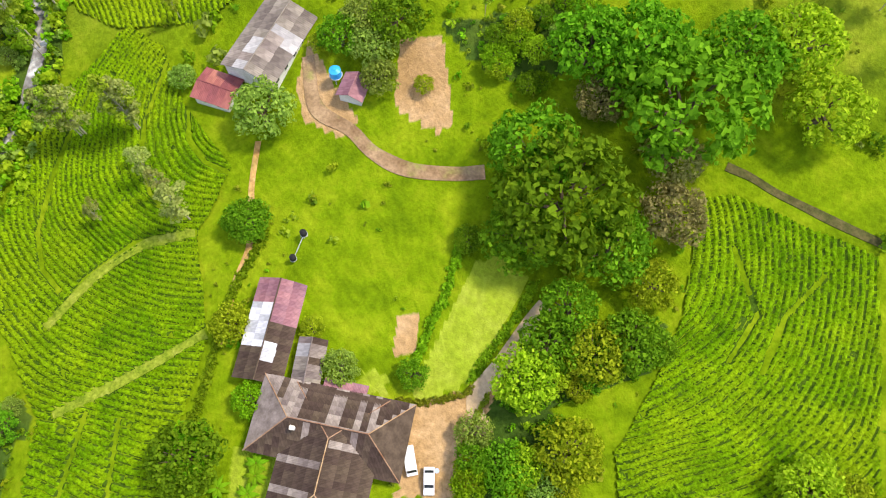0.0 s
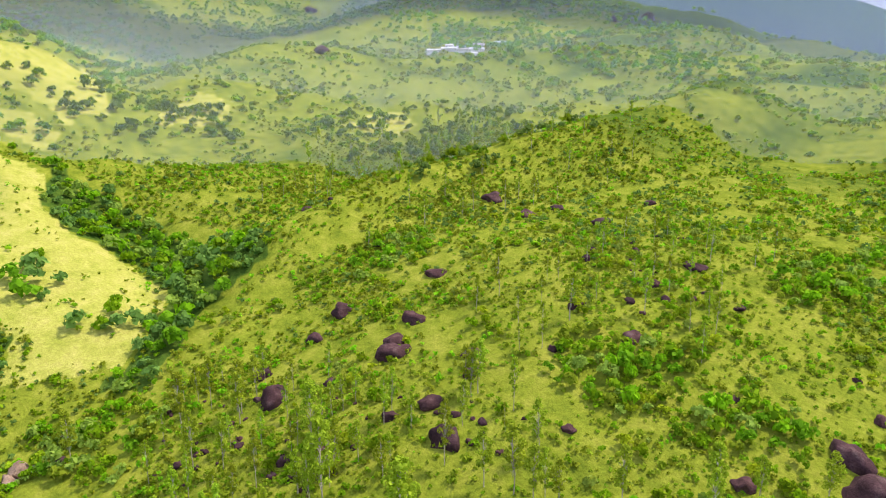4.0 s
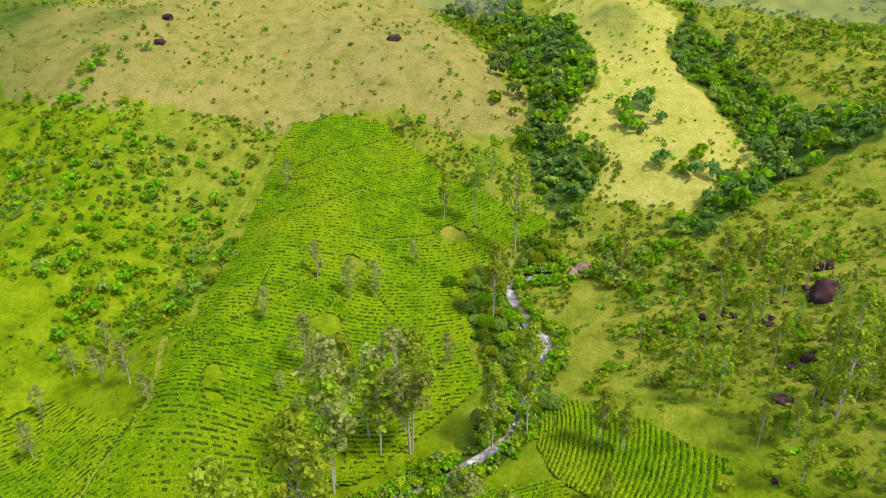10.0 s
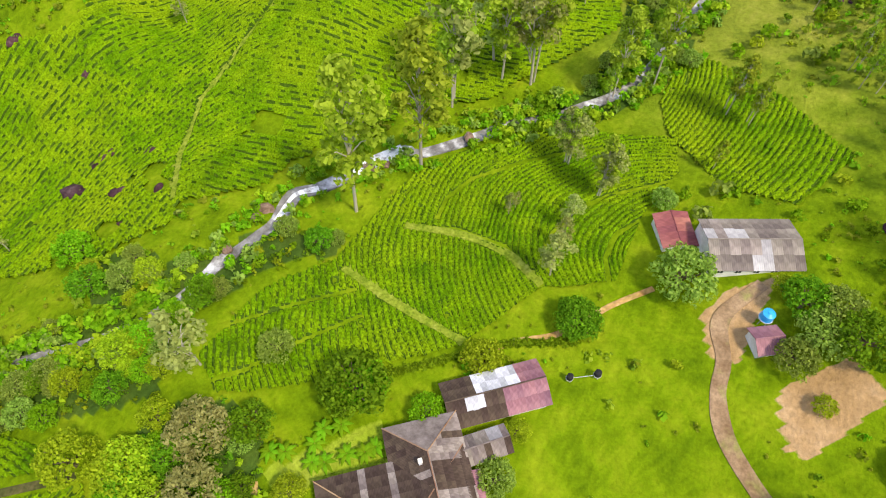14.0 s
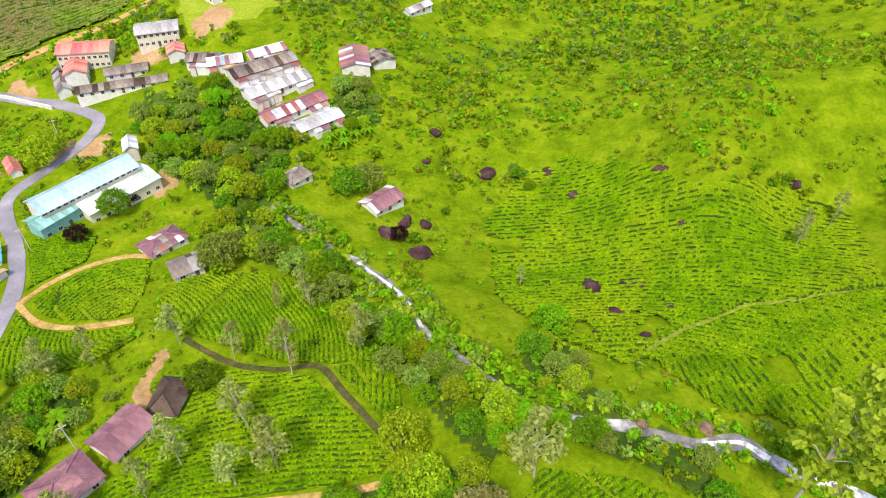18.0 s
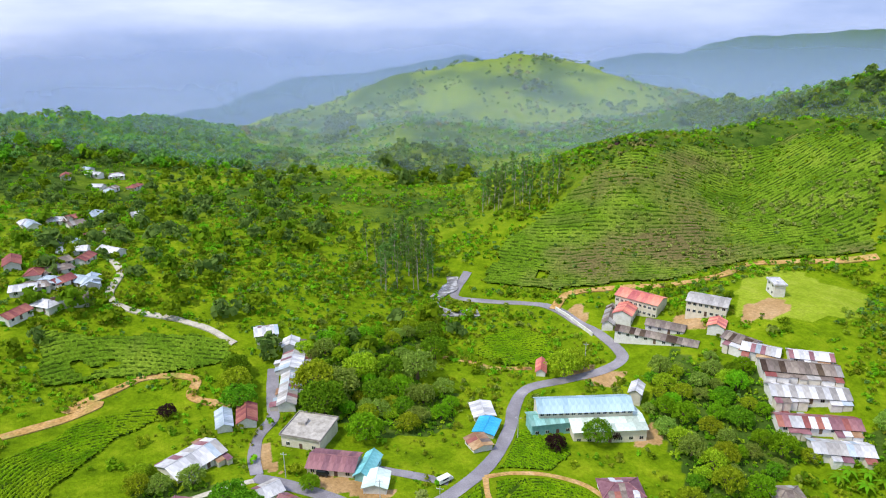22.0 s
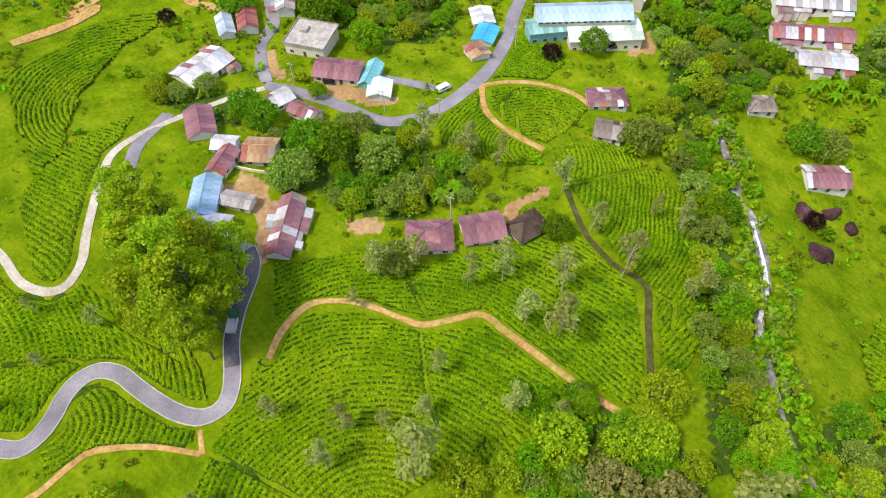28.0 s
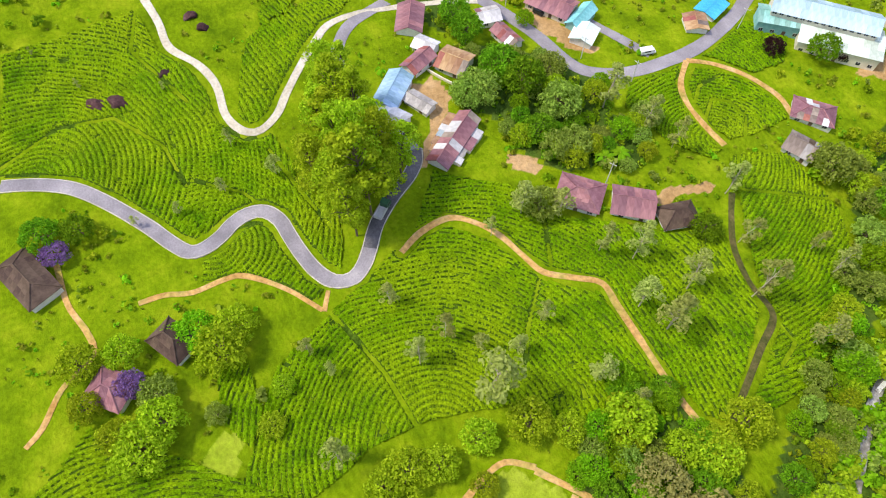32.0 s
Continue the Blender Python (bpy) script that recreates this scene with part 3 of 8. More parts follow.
VILLAGE_ROAD = [(-137.1, 69.4), (-127.1, 75.0), (-115.8, 79.4), (-103.8, 82.6), (-98.6, 87.8), (-95.5, 97.7), (-95.9, 110.0), (-98.3, 123.3), (-106.6, 141.1), (-114.3, 153.3), (-119.1, 165.7), (-115.3, 176.3), (-106.5, 191.4), (-103.1, 203.2), (-107.3, 209.0), (-119.1, 215.8), (-133.6, 221.5), (-149.5, 227.6), (-161.0, 227.5), (-176.8, 218.5), (-191.3, 209.2), (-198.5, 214.2), (-207.6, 233.3)]
VILLAGE_LANE = [(-138.0, 70.8), (-147.4, 75.3), (-155.8, 82.1), (-160.9, 89.9), (-168.3, 94.2), (-184.9, 105.4)]
HILL_TRACK = [(-149.8, 226.7), (-153.0, 242.6), (-139.7, 254.7), (-114.0, 268.1), (-100.4, 283.6), (-97.2, 308.9), (-74.8, 322.4), (-51.8, 339.0)]
WEST_TRACK = [(-199.7, 25.9), (-199.9, 34.1), (-200.1, 43.7), (-201.5, 53.0)] + [(-204.2, 44.4), (-205.4, 57.6), (-206.7, 70.4), (-196.2, 81.8), (-187.4, 76.6), (-176.0, 84.0)]
WEST_TRACK_UPPER = [(-295.3, 93.4), (-276.6, 90.5), (-260.3, 79.7), (-249.2, 81.7), (-233.4, 94.1), (-218.8, 100.3), (-207.2, 103.1)]
LOOP_TRACK = [(-94.1, 114.7), (-89.9, 122.5), (-82.2, 128.9), (-74.1, 132.2), (-66.1, 131.0)]
LOOP_TRACK_INNER = [(-94.1, 114.7), (-86.4, 107.4), (-79.0, 105.0), (-71.0, 105.2), (-64.0, 106.3)]
ORANGE_TRACK = [(-63.6, 17.2), (-66.9, 23.2), (-68.1, 30.9), (-64.1, 36.3), (-58.9, 39.8), (-52.3, 42.1), (-46.8, 44.3), (-43.1, 49.9), (-39.7, 55.0), (-33.7, 55.3), (-24.7, 55.5), (-16.3, 55.7), (-9.9, 56.1), (-5.2, 56.9)]
DITCH_PATH = [(-50.5, 98.6), (-44.4, 94.1), (-36.5, 89.3), (-27.7, 87.1), (-19.5, 87.0), (-13.3, 77.9), (-3.3, 63.4)]
GARDEN_DRIVE = [(-1.0, -9.9), (4.3, -12.2), (6.2, -20.3), (8.1, -28.8), (8.7, -32.8)]
SHED_DRIVE = [(76.7, -31.6), (67.0, -26.1), (58.6, -28.0), (51.9, -28.3), (44.9, -30.9), (38.4, -36.7), (34.6, -41.5)]
BEND_PATH = [(-56.8, -3.3), (-64.7, -9.1), (-71.2, -16.5), (-72.0, -21.0), (-71.4, -27.9), (-72.9, -33.5), (-72.9, -38.9)]
CLIMB_PATH = [(-60.9, -0.8), (-56.4, -3.1)]
FIELD_STRIPS = [[(49.3, 43.6), (46.8, 31.6), (44.1, 15.9)], [(64.9, 37.7), (67.6, 26.0), (66.8, 15.9), (62.1, 6.9)], [(147.9, 110.2), (118.3, 97.2), (95.3, 100.0), (82.3, 102.7), (66.2, 98.1), (52.3, 88.4)], [(272.1, 120.0), (233.2, 120.5), (198.7, 119.0), (154.4, 104.3)]]
FIELD_PATH = [(40.6, 15.6), (47.9, 7.5), (53.3, 0.1), (62.5, -6.7), (69.4, -13.3)]
YARD_PATH = [(-89.0, -53.8), (-78.3, -52.7), (-70.0, -49.7), (-64.5, -49.3), (-59.6, -55.9), (-53.0, -60.3), (-50.3, -63.6)]
STREAM_UPPER = [(211.9, -19.4), (209.2, -16.4), (206.0, -6.7), (205.6, 3.1), (200.2, 9.5), (177.7, 1.4), (167.6, -4.3), (154.2, -2.3), (143.4, 0.3), (125.8, 5.2), (113.4, 16.7), (101.5, 30.3), (93.5, 37.5), (86.4, 44.6)]
STREAM = [(86.4, 44.6), (86.3, 48.3), (80.4, 51.9), (73.8, 55.7), (67.1, 59.8), (62.7, 63.5), (55.0, 62.7), (49.2, 64.2), (44.6, 65.6), (39.9, 66.1), (41.9, 66.7), (26.5, 69.5), (14.0, 81.2), (3.0, 99.1), (-0.2, 110.8), (-5.5, 121.1), (-13.2, 131.0), (-20.4, 136.2), (-28.0, 145.7), (-40.4, 155.8)]
TERRACE_FIELD = ((-22, 9), 1.25, [(-56.3, -0.5), (-64.9, 15.0), (-66.9, 29.6), (-57.8, 38.2), (-45.2, 43.2), (-38.2, 53.4), (-26.2, 54.6), (-6.4, 55.4), (-15.5, 32.7), (-22.5, 24.0), (-26.0, 8.7), (-25.2, -4.4), (-21.2, -15.8), (-26.8, -29.2), (-48.2, -15.7)])
HOUSE_FIELD = ((-22, 9), 1.25, [(-66.9, 21.9), (-83.0, 32.6), (-71.5, 47.7), (-58.4, 56.1), (-46.5, 76.9), (-43.7, 89.7), (-20.8, 84.3), (-3.5, 61.8), (-6.5, 58.3), (-26.1, 56.6), (-40.0, 55.9), (-47.2, 44.9), (-63.2, 37.9), (-69.6, 30.7)])
BANK_FIELD = ((-83, 83), 1.25, [(-44.5, 96.6), (-27.3, 88.9), (-18.2, 87.7), (-1.9, 64.0), (-2.7, 85.4), (-16.1, 107.8), (-30.3, 121.2), (-41.0, 124.1), (-56.5, 121.9), (-60.8, 108.4), (-59.7, 104.6)])
LOOP_FIELD = ((-66, 105), 1.20, [(-90.9, 114.7), (-88.5, 120.9), (-80.8, 127.2), (-72.7, 130.4), (-66.1, 129.1), (-64.2, 116.6), (-64.9, 107.9), (-72.0, 106.4), (-79.6, 106.8), (-86.2, 108.8)])
VERGE_FIELD = ((-66, 105), 1.20, [(-94.7, 96.5), (-93.8, 111.9), (-86.2, 106.0), (-77.9, 103.8), (-62.9, 105.0), (-61.9, 99.1), (-71.3, 91.8), (-84.4, 88.3)])
ROAD_FIELD = ((-83, 83), 1.25, [(-99.2, 112.8), (-98.7, 124.8), (-107.1, 139.7), (-93.5, 151.6), (-83.7, 141.8), (-83.4, 130.4), (-91.2, 123.9)])
HAIRPIN_FIELD = ((-81, -20), 1.25, [(-114.9, -14.3), (-111.1, -8.8), (-105.5, -1.1), (-90.6, -0.4), (-77.2, 7.7), (-64.5, 3.7), (-65.1, -0.1), (-73.1, -3.9), (-86.0, -5.7), (-88.8, -14.6), (-85.2, -23.2), (-86.6, -27.9)])
INNER_BEND_FIELD = ((-81, -20), 1.25, [(-80.0, -23.5), (-84.6, -12.0), (-81.7, -5.7), (-71.6, -4.8), (-61.3, -1.2), (-58.7, -4.1), (-72.1, -16.4), (-73.3, -25.7)])
WEST_SLOPE_FIELD = ((-112, -56), 1.30, [(-151.5, -57.0), (-156.4, -22.8), (-141.2, -19.6), (-131.4, -13.7), (-116.2, -9.8), (-109.0, -6.1), (-106.6, -0.5), (-88.1, 5.1), (-77.0, 3.6), (-70.1, -0.7), (-79.4, -2.4), (-85.1, -5.4), (-89.0, -11.0), (-87.5, -16.7), (-83.1, -24.8), (-93.7, -33.2), (-101.6, -39.3), (-109.0, -46.8), (-116.8, -62.4)])
SHED_FIELD = ((78, -13), 1.25, [(63.9, 45.1), (79.2, 42.5), (90.6, 35.6), (107.4, 16.1), (110.6, -8.8), (100.5, -11.8), (87.3, -7.1), (68.6, -5.9), (61.9, 6.0), (43.6, 15.3), (24.4, 37.7), (17.3, 50.0), (22.2, 57.7), (38.1, 55.4), (50.9, 46.0)])
UPSTREAM_FIELD = ((129, 34), 1.30, [(139.2, -3.7), (139.5, -11.9), (127.8, -28.1), (112.2, -42.9), (97.0, -35.1), (98.1, -21.2), (111.4, -6.7), (121.6, -2.2)])
SPUR_TEA_FIELD = ((345, 100), 1.7, [(231.0, 116.9), (281.9, 117.9), (288.3, 97.5), (284.1, 71.8), (261.6, 44.3), (247.0, 18.4), (236.0, -5.8), (222.4, 12.0), (195.5, 23.9), (145.3, 13.8), (112.5, 34.4), (88.7, 59.6), (59.5, 72.1), (51.0, 86.2), (88.6, 100.8), (130.8, 99.5)])
FAR_BANK_FIELD = ((39, 24), 1.90, [(23.9, 157.2), (22.9, 115.1), (29.6, 92.5), (45.4, 84.7), (71.5, 85.1), (105.2, 86.0), (127.6, 132.7), (109.2, 146.2), (88.1, 146.7), (77.9, 164.9), (57.0, 187.7), (35.7, 176.3)])
VILLAGE_HILL_TEA = ((-326, 606), 3.00, [(-197.0, 229.8), (-214.3, 273.4), (-207.7, 318.0), (-192.4, 358.1), (-175.2, 402.2), (-127.7, 453.0), (-73.9, 421.9), (-53.7, 342.2), (-75.9, 326.3), (-99.0, 313.7), (-116.4, 273.4), (-141.8, 258.3), (-158.0, 245.5)])
KNOLL_TEA = ((-126, 168), 1.50, [(-149.6, 170.5), (-156.3, 186.6), (-153.6, 204.1), (-137.0, 204.6), (-124.9, 191.3), (-131.5, 175.2)])
WEST_DARK_TEA = ((-158, 38), 2.20, [(-250.7, 51.6), (-234.8, 68.2), (-225.7, 88.5), (-210.0, 102.4), (-197.2, 95.5), (-201.2, 83.2), (-211.8, 63.4), (-218.6, 42.5)])
PATH_TEA = ((-23, 24), 1.25, [(-51.8, -27.6), (-51.6, -20.7), (-41.2, -20.0), (-33.5, -24.2), (-39.8, -28.2)])
TEA_FIELDS = [TERRACE_FIELD, HOUSE_FIELD, BANK_FIELD, LOOP_FIELD, VERGE_FIELD, ROAD_FIELD, HAIRPIN_FIELD, INNER_BEND_FIELD, WEST_SLOPE_FIELD, SHED_FIELD, UPSTREAM_FIELD, SPUR_TEA_FIELD, FAR_BANK_FIELD, VILLAGE_HILL_TEA, KNOLL_TEA, WEST_DARK_TEA, PATH_TEA]
DRAINS_A = [[(69.8, 32.5), (76.1, 33.0), (84.0, 30.1), (92.5, 22.2), (98.8, 14.5), (103.5, 6.0)], [(65.3, 5.8), (68.0, 8.7), (75.6, 9.0), (83.0, 6.5), (90.0, 1.2), (99.2, -12.3)], [(67.2, -5.4), (73.5, -2.9), (80.1, -3.4), (86.5, -7.7)], [(49.4, 43.4), (46.3, 32.7), (44.9, 23.8), (44.8, 14.8)], [(65.2, 36.6), (68.7, 27.6), (68.6, 16.8), (63.2, 8.0)], [(18.6, 52.6), (23.8, 47.8), (30.8, 43.3), (41.0, 35.4)], [(27.8, 57.4), (37.0, 48.7), (45.8, 39.2)], [(-59.9, -3.8), (-49.5, 0.4), (-38.6, 4.0), (-25.3, 6.1)]]
DRAINS_B = [[(-45.5, 42.6), (-36.1, 35.1), (-29.6, 31.2)], [(-66.0, 53.0), (-57.7, 50.5), (-48.3, 46.9)], [(-41.6, 83.9), (-35.8, 79.5), (-30.3, 69.2)], [(-60.8, 108.4), (-50.8, 101.4), (-41.0, 124.1)], [(-76.4, 104.4), (-84.1, 112.0), (-86.1, 120.7)], [(-72.2, 105.5), (-78.8, 112.5), (-76.7, 117.0), (-70.6, 118.4), (-65.0, 113.7)], [(-18.6, 87.2), (-12.1, 87.1), (-8.9, 80.4)], [(248.0, 110.2), (257.2, 88.3), (276.1, 70.0)]]
DRAINS_C = [[(244.4, 106.4), (242.8, 93.8), (248.8, 66.3), (259.3, 58.8)], [(217.4, 106.7), (216.6, 85.2), (234.1, 72.2), (240.5, 43.3)], [(209.0, 63.4), (223.4, 40.4)], [(163.4, 89.1), (166.6, 81.2), (181.4, 71.5)], [(150.1, 101.5), (139.6, 96.7), (136.4, 88.5), (143.3, 78.6)], [(132.5, 97.9), (154.8, 85.3), (178.1, 87.7)], [(162.3, 67.0), (190.3, 60.5), (174.7, 45.1)], [(-119.2, -62.2), (-125.3, -48.1), (-123.9, -35.0), (-111.5, -25.5), (-98.8, -23.1)]]
DRAINS_D = [[(-156.4, -22.8), (-143.6, -26.9), (-122.5, -17.3)], [(-99.9, -21.7), (-92.6, -11.4), (-84.0, -6.3)], [(-102.0, -2.4), (-89.4, 0.8), (-76.6, 4.7)], [(-6.2, -65.8), (-17.2, -59.6), (-19.3, -49.9)], [(-20.3, -74.0), (-20.5, -63.2), (-24.4, -52.8)]]
DRAINS = DRAINS_A + DRAINS_B + DRAINS_C + DRAINS_D
DRY_GRASS = [
    [(578.6, 37.9), (607.3, 23.9), (593.1, -15.7), (616.6, -37.6), (616.5, -63.4), (637.3, -113.7), (864.3, -206.9), (543.7, -147.8), (529.5, -102.5), (557.7, -81.9), (537.2, -67.0), (514.3, -85.9), (486.2, -53.5), (501.0, -11.0), (501.2, 6.1)],
    [(246.4, -24.4), (273.0, -35.1), (301.6, -10.3), (336.7, -24.5), (385.8, -25.1), (448.8, 5.1), (481.8, -9.5), (521.6, 32.8), (591.1, 35.2), (604.2, 0.1), (548.6, -34.7), (537.4, -72.5), (510.7, -82.2), (454.7, -54.8), (422.7, -76.1), (392.1, -64.0), (357.3, -80.5), (298.0, -89.7), (237.4, -61.0)],
    [(561.8, -87.4), (586.7, -126.1), (539.5, -146.6), (522.8, -95.4)],
    [(531.4, -178.5), (609.4, -247.0), (556.5, -252.7), (525.7, -221.9)],
    [(489.6, -286.0), (515.3, -371.7), (471.6, -371.6), (463.5, -315.6)]]
BROWN_GRASS = [
    [(-202.2, 333.1), (-198.7, 355.4), (-192.7, 365.0), (-182.3, 370.4), (-170.2, 376.2), (-156.9, 379.0), (-159.8, 348.5), (-176.8, 334.3)],
    [(333.1, 311.1), (398.1, 242.7), (581.1, 165.6), (477.3, 95.1), (332.4, 14.3), (298.8, 9.7), (284.4, 21.7), (293.9, 71.2), (281.5, 122.3), (267.5, 187.4), (269.8, 261.3)],
    [(360.8, 27.8), (339.6, 14.6), (302.8, 9.4), (289.1, 26.8)]]
LAWN = [
    [(23.2, -29.6), (19.8, -32.7), (14.1, -34.2), (7.1, -13.3), (9.1, -7.4), (12.2, -3.7), (14.8, -10.3)],
    [(20.9, -0.9), (17.5, -4.1), (14.9, -1.3), (18.9, 1.9)],
    [(4.1, 31.5), (8.2, 26.3), (3.6, 22.6), (-0.8, 27.5)],
    [(9.2, 36.3), (25.0, 22.8), (18.2, 18.1), (11.6, 26.5), (6.0, 31.3)],
    [(-91.3, 268.3), (-90.1, 285.2), (-74.6, 309.1), (-58.0, 314.9), (-46.0, 304.2), (-43.9, 277.5), (-54.3, 255.0), (-71.4, 246.1), (-82.8, 252.6)],
    [(-39.7, -29.3), (-37.5, -25.4), (-30.7, -28.2), (-29.6, -35.9), (-31.5, -40.6), (-34.5, -34.8)],
    [(-10.6, 13.7), (-12.3, 18.6), (-3.8, 27.3), (2.4, 21.2), (-9.1, 9.9)],
    [(-0.8, 28.3), (3.9, 31.6), (7.8, 26.6), (3.6, 22.4)]]
SOIL = [
    [(66.0, -47.2), (60.7, -54.4), (45.1, -42.5), (46.9, -39.7), (56.1, -37.4)],
    [(24.5, -12.0), (22.7, -15.7), (16.8, -9.5), (19.3, -6.5)],
    [(15.4, 2.2), (6.8, -4.2), (5.7, -12.0), (3.0, -12.3), (2.0, -5.0), (-4.8, 0.9), (0.3, 6.7), (8.2, -0.5)],
    [(79.6, -33.9), (68.3, -31.5), (57.9, -30.4), (59.2, -25.7), (66.6, -22.3), (73.6, -26.2)],
    [(-79.7, 252.7), (-77.0, 263.1), (-68.4, 266.4), (-63.5, 261.1), (-67.4, 249.1), (-74.8, 245.0)],
    [(-111.3, 42.6), (-106.8, 46.2), (-99.5, 45.2), (-88.2, 34.3), (-91.3, 33.4), (-100.3, 41.6), (-106.3, 39.2)],
    [(-55.7, 78.7), (-57.4, 84.8), (-54.6, 95.8), (-52.3, 94.0), (-54.2, 85.4), (-52.1, 79.7)],
    [(-81.6, 53.5), (-73.7, 60.0), (-71.4, 56.1), (-77.6, 50.9)],
    [(-113.1, 193.1), (-100.2, 199.9), (-96.6, 189.2), (-112.2, 181.4)],
    [(-82.0, 175.6), (-77.8, 179.4), (-71.1, 170.3), (-78.7, 165.4)],
    [(-143.4, 227.0), (-139.0, 235.0), (-124.7, 220.6), (-126.6, 217.5)],
    [(-98.0, 235.9), (-93.0, 239.1), (-86.9, 230.3), (-92.7, 225.0)],
    [(-130.9, 79.1), (-116.5, 88.3), (-107.2, 90.8), (-110.0, 82.6), (-124.6, 78.2)],
    [(-153.8, 80.0), (-148.0, 81.6), (-133.2, 76.7), (-138.5, 70.7)]]
TALL_TREES_A = [(64.0, 48.8, 39.5), (82.1, 42.0, 39.5), (103.3, 43.4, 33.0), (116.3, 35.5, 29.0), (119.4, 28.1, 35.0), (129.1, 48.0, 25.0), (181.0, 13.5, 27.0), (217.1, 8.9, 39.0), (232.5, 25.9, 32.0), (250.9, 20.9, 25.0), (232.0, 37.7, 20.5), (279.7, 62.9, 15.0), (125.7, 0.1, 32.5), (121.5, 8.4, 24.5), (200.4, -28.2, 18.0), (117.4, -64.6, 26.0), (95.5, -71.4, 21.5), (75.9, -67.9, 23.0), (79.9, -97.1, 16.5), (85.8, -97.2, 18.0), (114.1, -49.1, 12.5), (138.9, -40.6, 11.0), (132.2, -45.2, 16.0), (122.1, -16.6, 15.5), (118.7, -21.7, 12.0), (103.4, -17.7, 9.0), (118.9, 9.1, 11.5), (117.4, -116.6, 16.5), (120.4, -114.4, 14.5), (86.5, -64.8, 30.5), (64.4, -93.7, 12.5), (120.7, -137.5, 9.0)]
TALL_TREES_B = [(124.4, -79.9, 12.0), (139.5, -75.0, 21.0), (185.3, -56.1, 20.5), (177.5, -72.1, 18.5), (120.1, -17.2, 17.0), (117.7, -22.3, 15.0), (96.3, 12.2, 17.0), (89.4, 2.8, 18.5), (133.4, -41.9, 15.5), (128.7, -64.1, 13.0), (118.8, -51.4, 7.5), (179.3, -78.3, 15.5), (145.5, -49.6, 10.5), (114.2, -56.0, 11.5), (200.1, -62.5, 12.0)]
TALL_TREES_C = [(55.1, -87.8, 11), (54.6, -97.7, 16), (43.2, -94.3, 14), (51.7, -112.4, 12), (51.6, -125.6, 17), (39.0, -120.3, 15), (44.8, -133.3, 13), (31.8, -135.2, 11), (25.6, -119.6, 16), (34.7, -145.1, 14), (8.1, -119.4, 12), (-1.5, -113.9, 17), (16.0, -126.6, 15), (75.3, -100.8, 13), (41.8, -106.9, 11), (65.1, -110.2, 16), (15.3, -142.2, 14)]
TALL_TREES = TALL_TREES_A + TALL_TREES_B + TALL_TREES_C
PALE_TREES_A = [(146.2, 128.4, 12.0), (135.4, 133.1, 11.5), (127.0, 108.8, 14.5), (131.8, 121.2, 12.0), (118.7, 131.4, 12.5), (153.1, 80.6, 11.5), (137.4, 61.5, 20.5), (105.0, 123.3, 13.0), (172.2, 117.4, 7.0), (237.2, 104.3, 14.0), (179.6, 72.3, 13.5), (176.1, 60.3, 15.5), (181.4, 53.6, 14.5), (118.3, 28.4, 36.0), (122.3, 39.8, 27.0), (105.7, 44.1, 39.5), (151.6, 24.9, 14.0), (128.2, 66.0, 8.5), (204.5, 44.7, 10.0), (117.1, 96.5, 10.0), (-47.2, 58.6, 13.0), (-42.5, 64.5, 14.0), (-31.7, 59.4, 13.5), (-24.8, 62.1, 16.5), (-24.9, 85.2, 16.5), (-10.8, 91.0, 15.5), (-23.7, 108.5, 12.5), (-30.5, 107.4, 9.0), (-50.9, 96.8, 12.0), (-38.1, 91.5, 11.0), (-62.8, 46.6, 13.5), (-59.3, 54.7, 12.0)]
PALE_TREES_B = [(-86.6, 83.0, 16.0), (-75.3, 87.4, 13.0), (-67.9, 92.4, 12.0), (-31.9, 30.5, 9.0), (-36.7, 38.3, 10.0), (-21.1, 43.4, 11.5), (-40.7, 18.2, 11.0), (-35.7, 23.8, 8.5), (-37.3, 11.2, 12.5), (-26.5, 21.6, 23.5), (-52.5, 10.3, 9.0), (-13.9, 48.1, 7.0), (-60.1, 37.7, 7.5), (-31.7, 72.1, 13.5), (-92.1, -35.4, 4.5), (-91.8, -26.0, 5.0), (-94.1, -15.0, 6.0), (-127.6, -21.7, 3.5), (-105.8, -10.5, 6.5), (-94.3, -2.7, 8.0), (-149.3, -49.5, 3.5), (-134.8, -40.4, 4.0), (-25.1, -9.5, 14.5), (-42.1, -5.7, 7.0), (-47.9, -8.7, 8.0), (20.5, 56.0, 21.0), (29.8, 120.3, 7.5), (96.3, 11.8, 16.0), (89.3, 2.7, 16.5), (79.3, 6.5, 11.0), (65.2, 6.0, 14.5), (79.5, 18.4, 5.5)]
PALE_TREES_C = [(89.3, 3.2, 14.5), (96.7, 12.7, 15.0), (83.2, 7.7, 5.5), (77.3, 19.2, 7.5), (73.0, 5.9, 10.0)]
PALE_TREES = PALE_TREES_A + PALE_TREES_B + PALE_TREES_C
GUM_TREES_A = [(-76.0, 14.5, 30.5), (-80.5, 14.0, 32.5), (-84.3, 12.3, 29.0), (-89.3, 11.3, 28.5), (-94.2, 10.2, 26.0), (-84.1, 20.7, 25.5), (-90.0, 18.9, 24.5), (-96.3, 18.7, 25.0), (-102.2, 16.7, 25.5), (-107.4, 15.7, 23.0), (-84.0, 25.1, 21.0), (-101.6, 10.7, 19.0), (-82.8, 5.9, 25.0), (-76.7, 7.4, 25.0), (-71.6, 9.5, 26.5), (-105.3, 20.2, 23.5), (-114.2, 15.4, 16.0), (-91.7, 23.7, 15.5), (-77.4, 19.1, 20.5), (-78.7, 10.0, 26.0)]
GUM_TREES = GUM_TREES_A
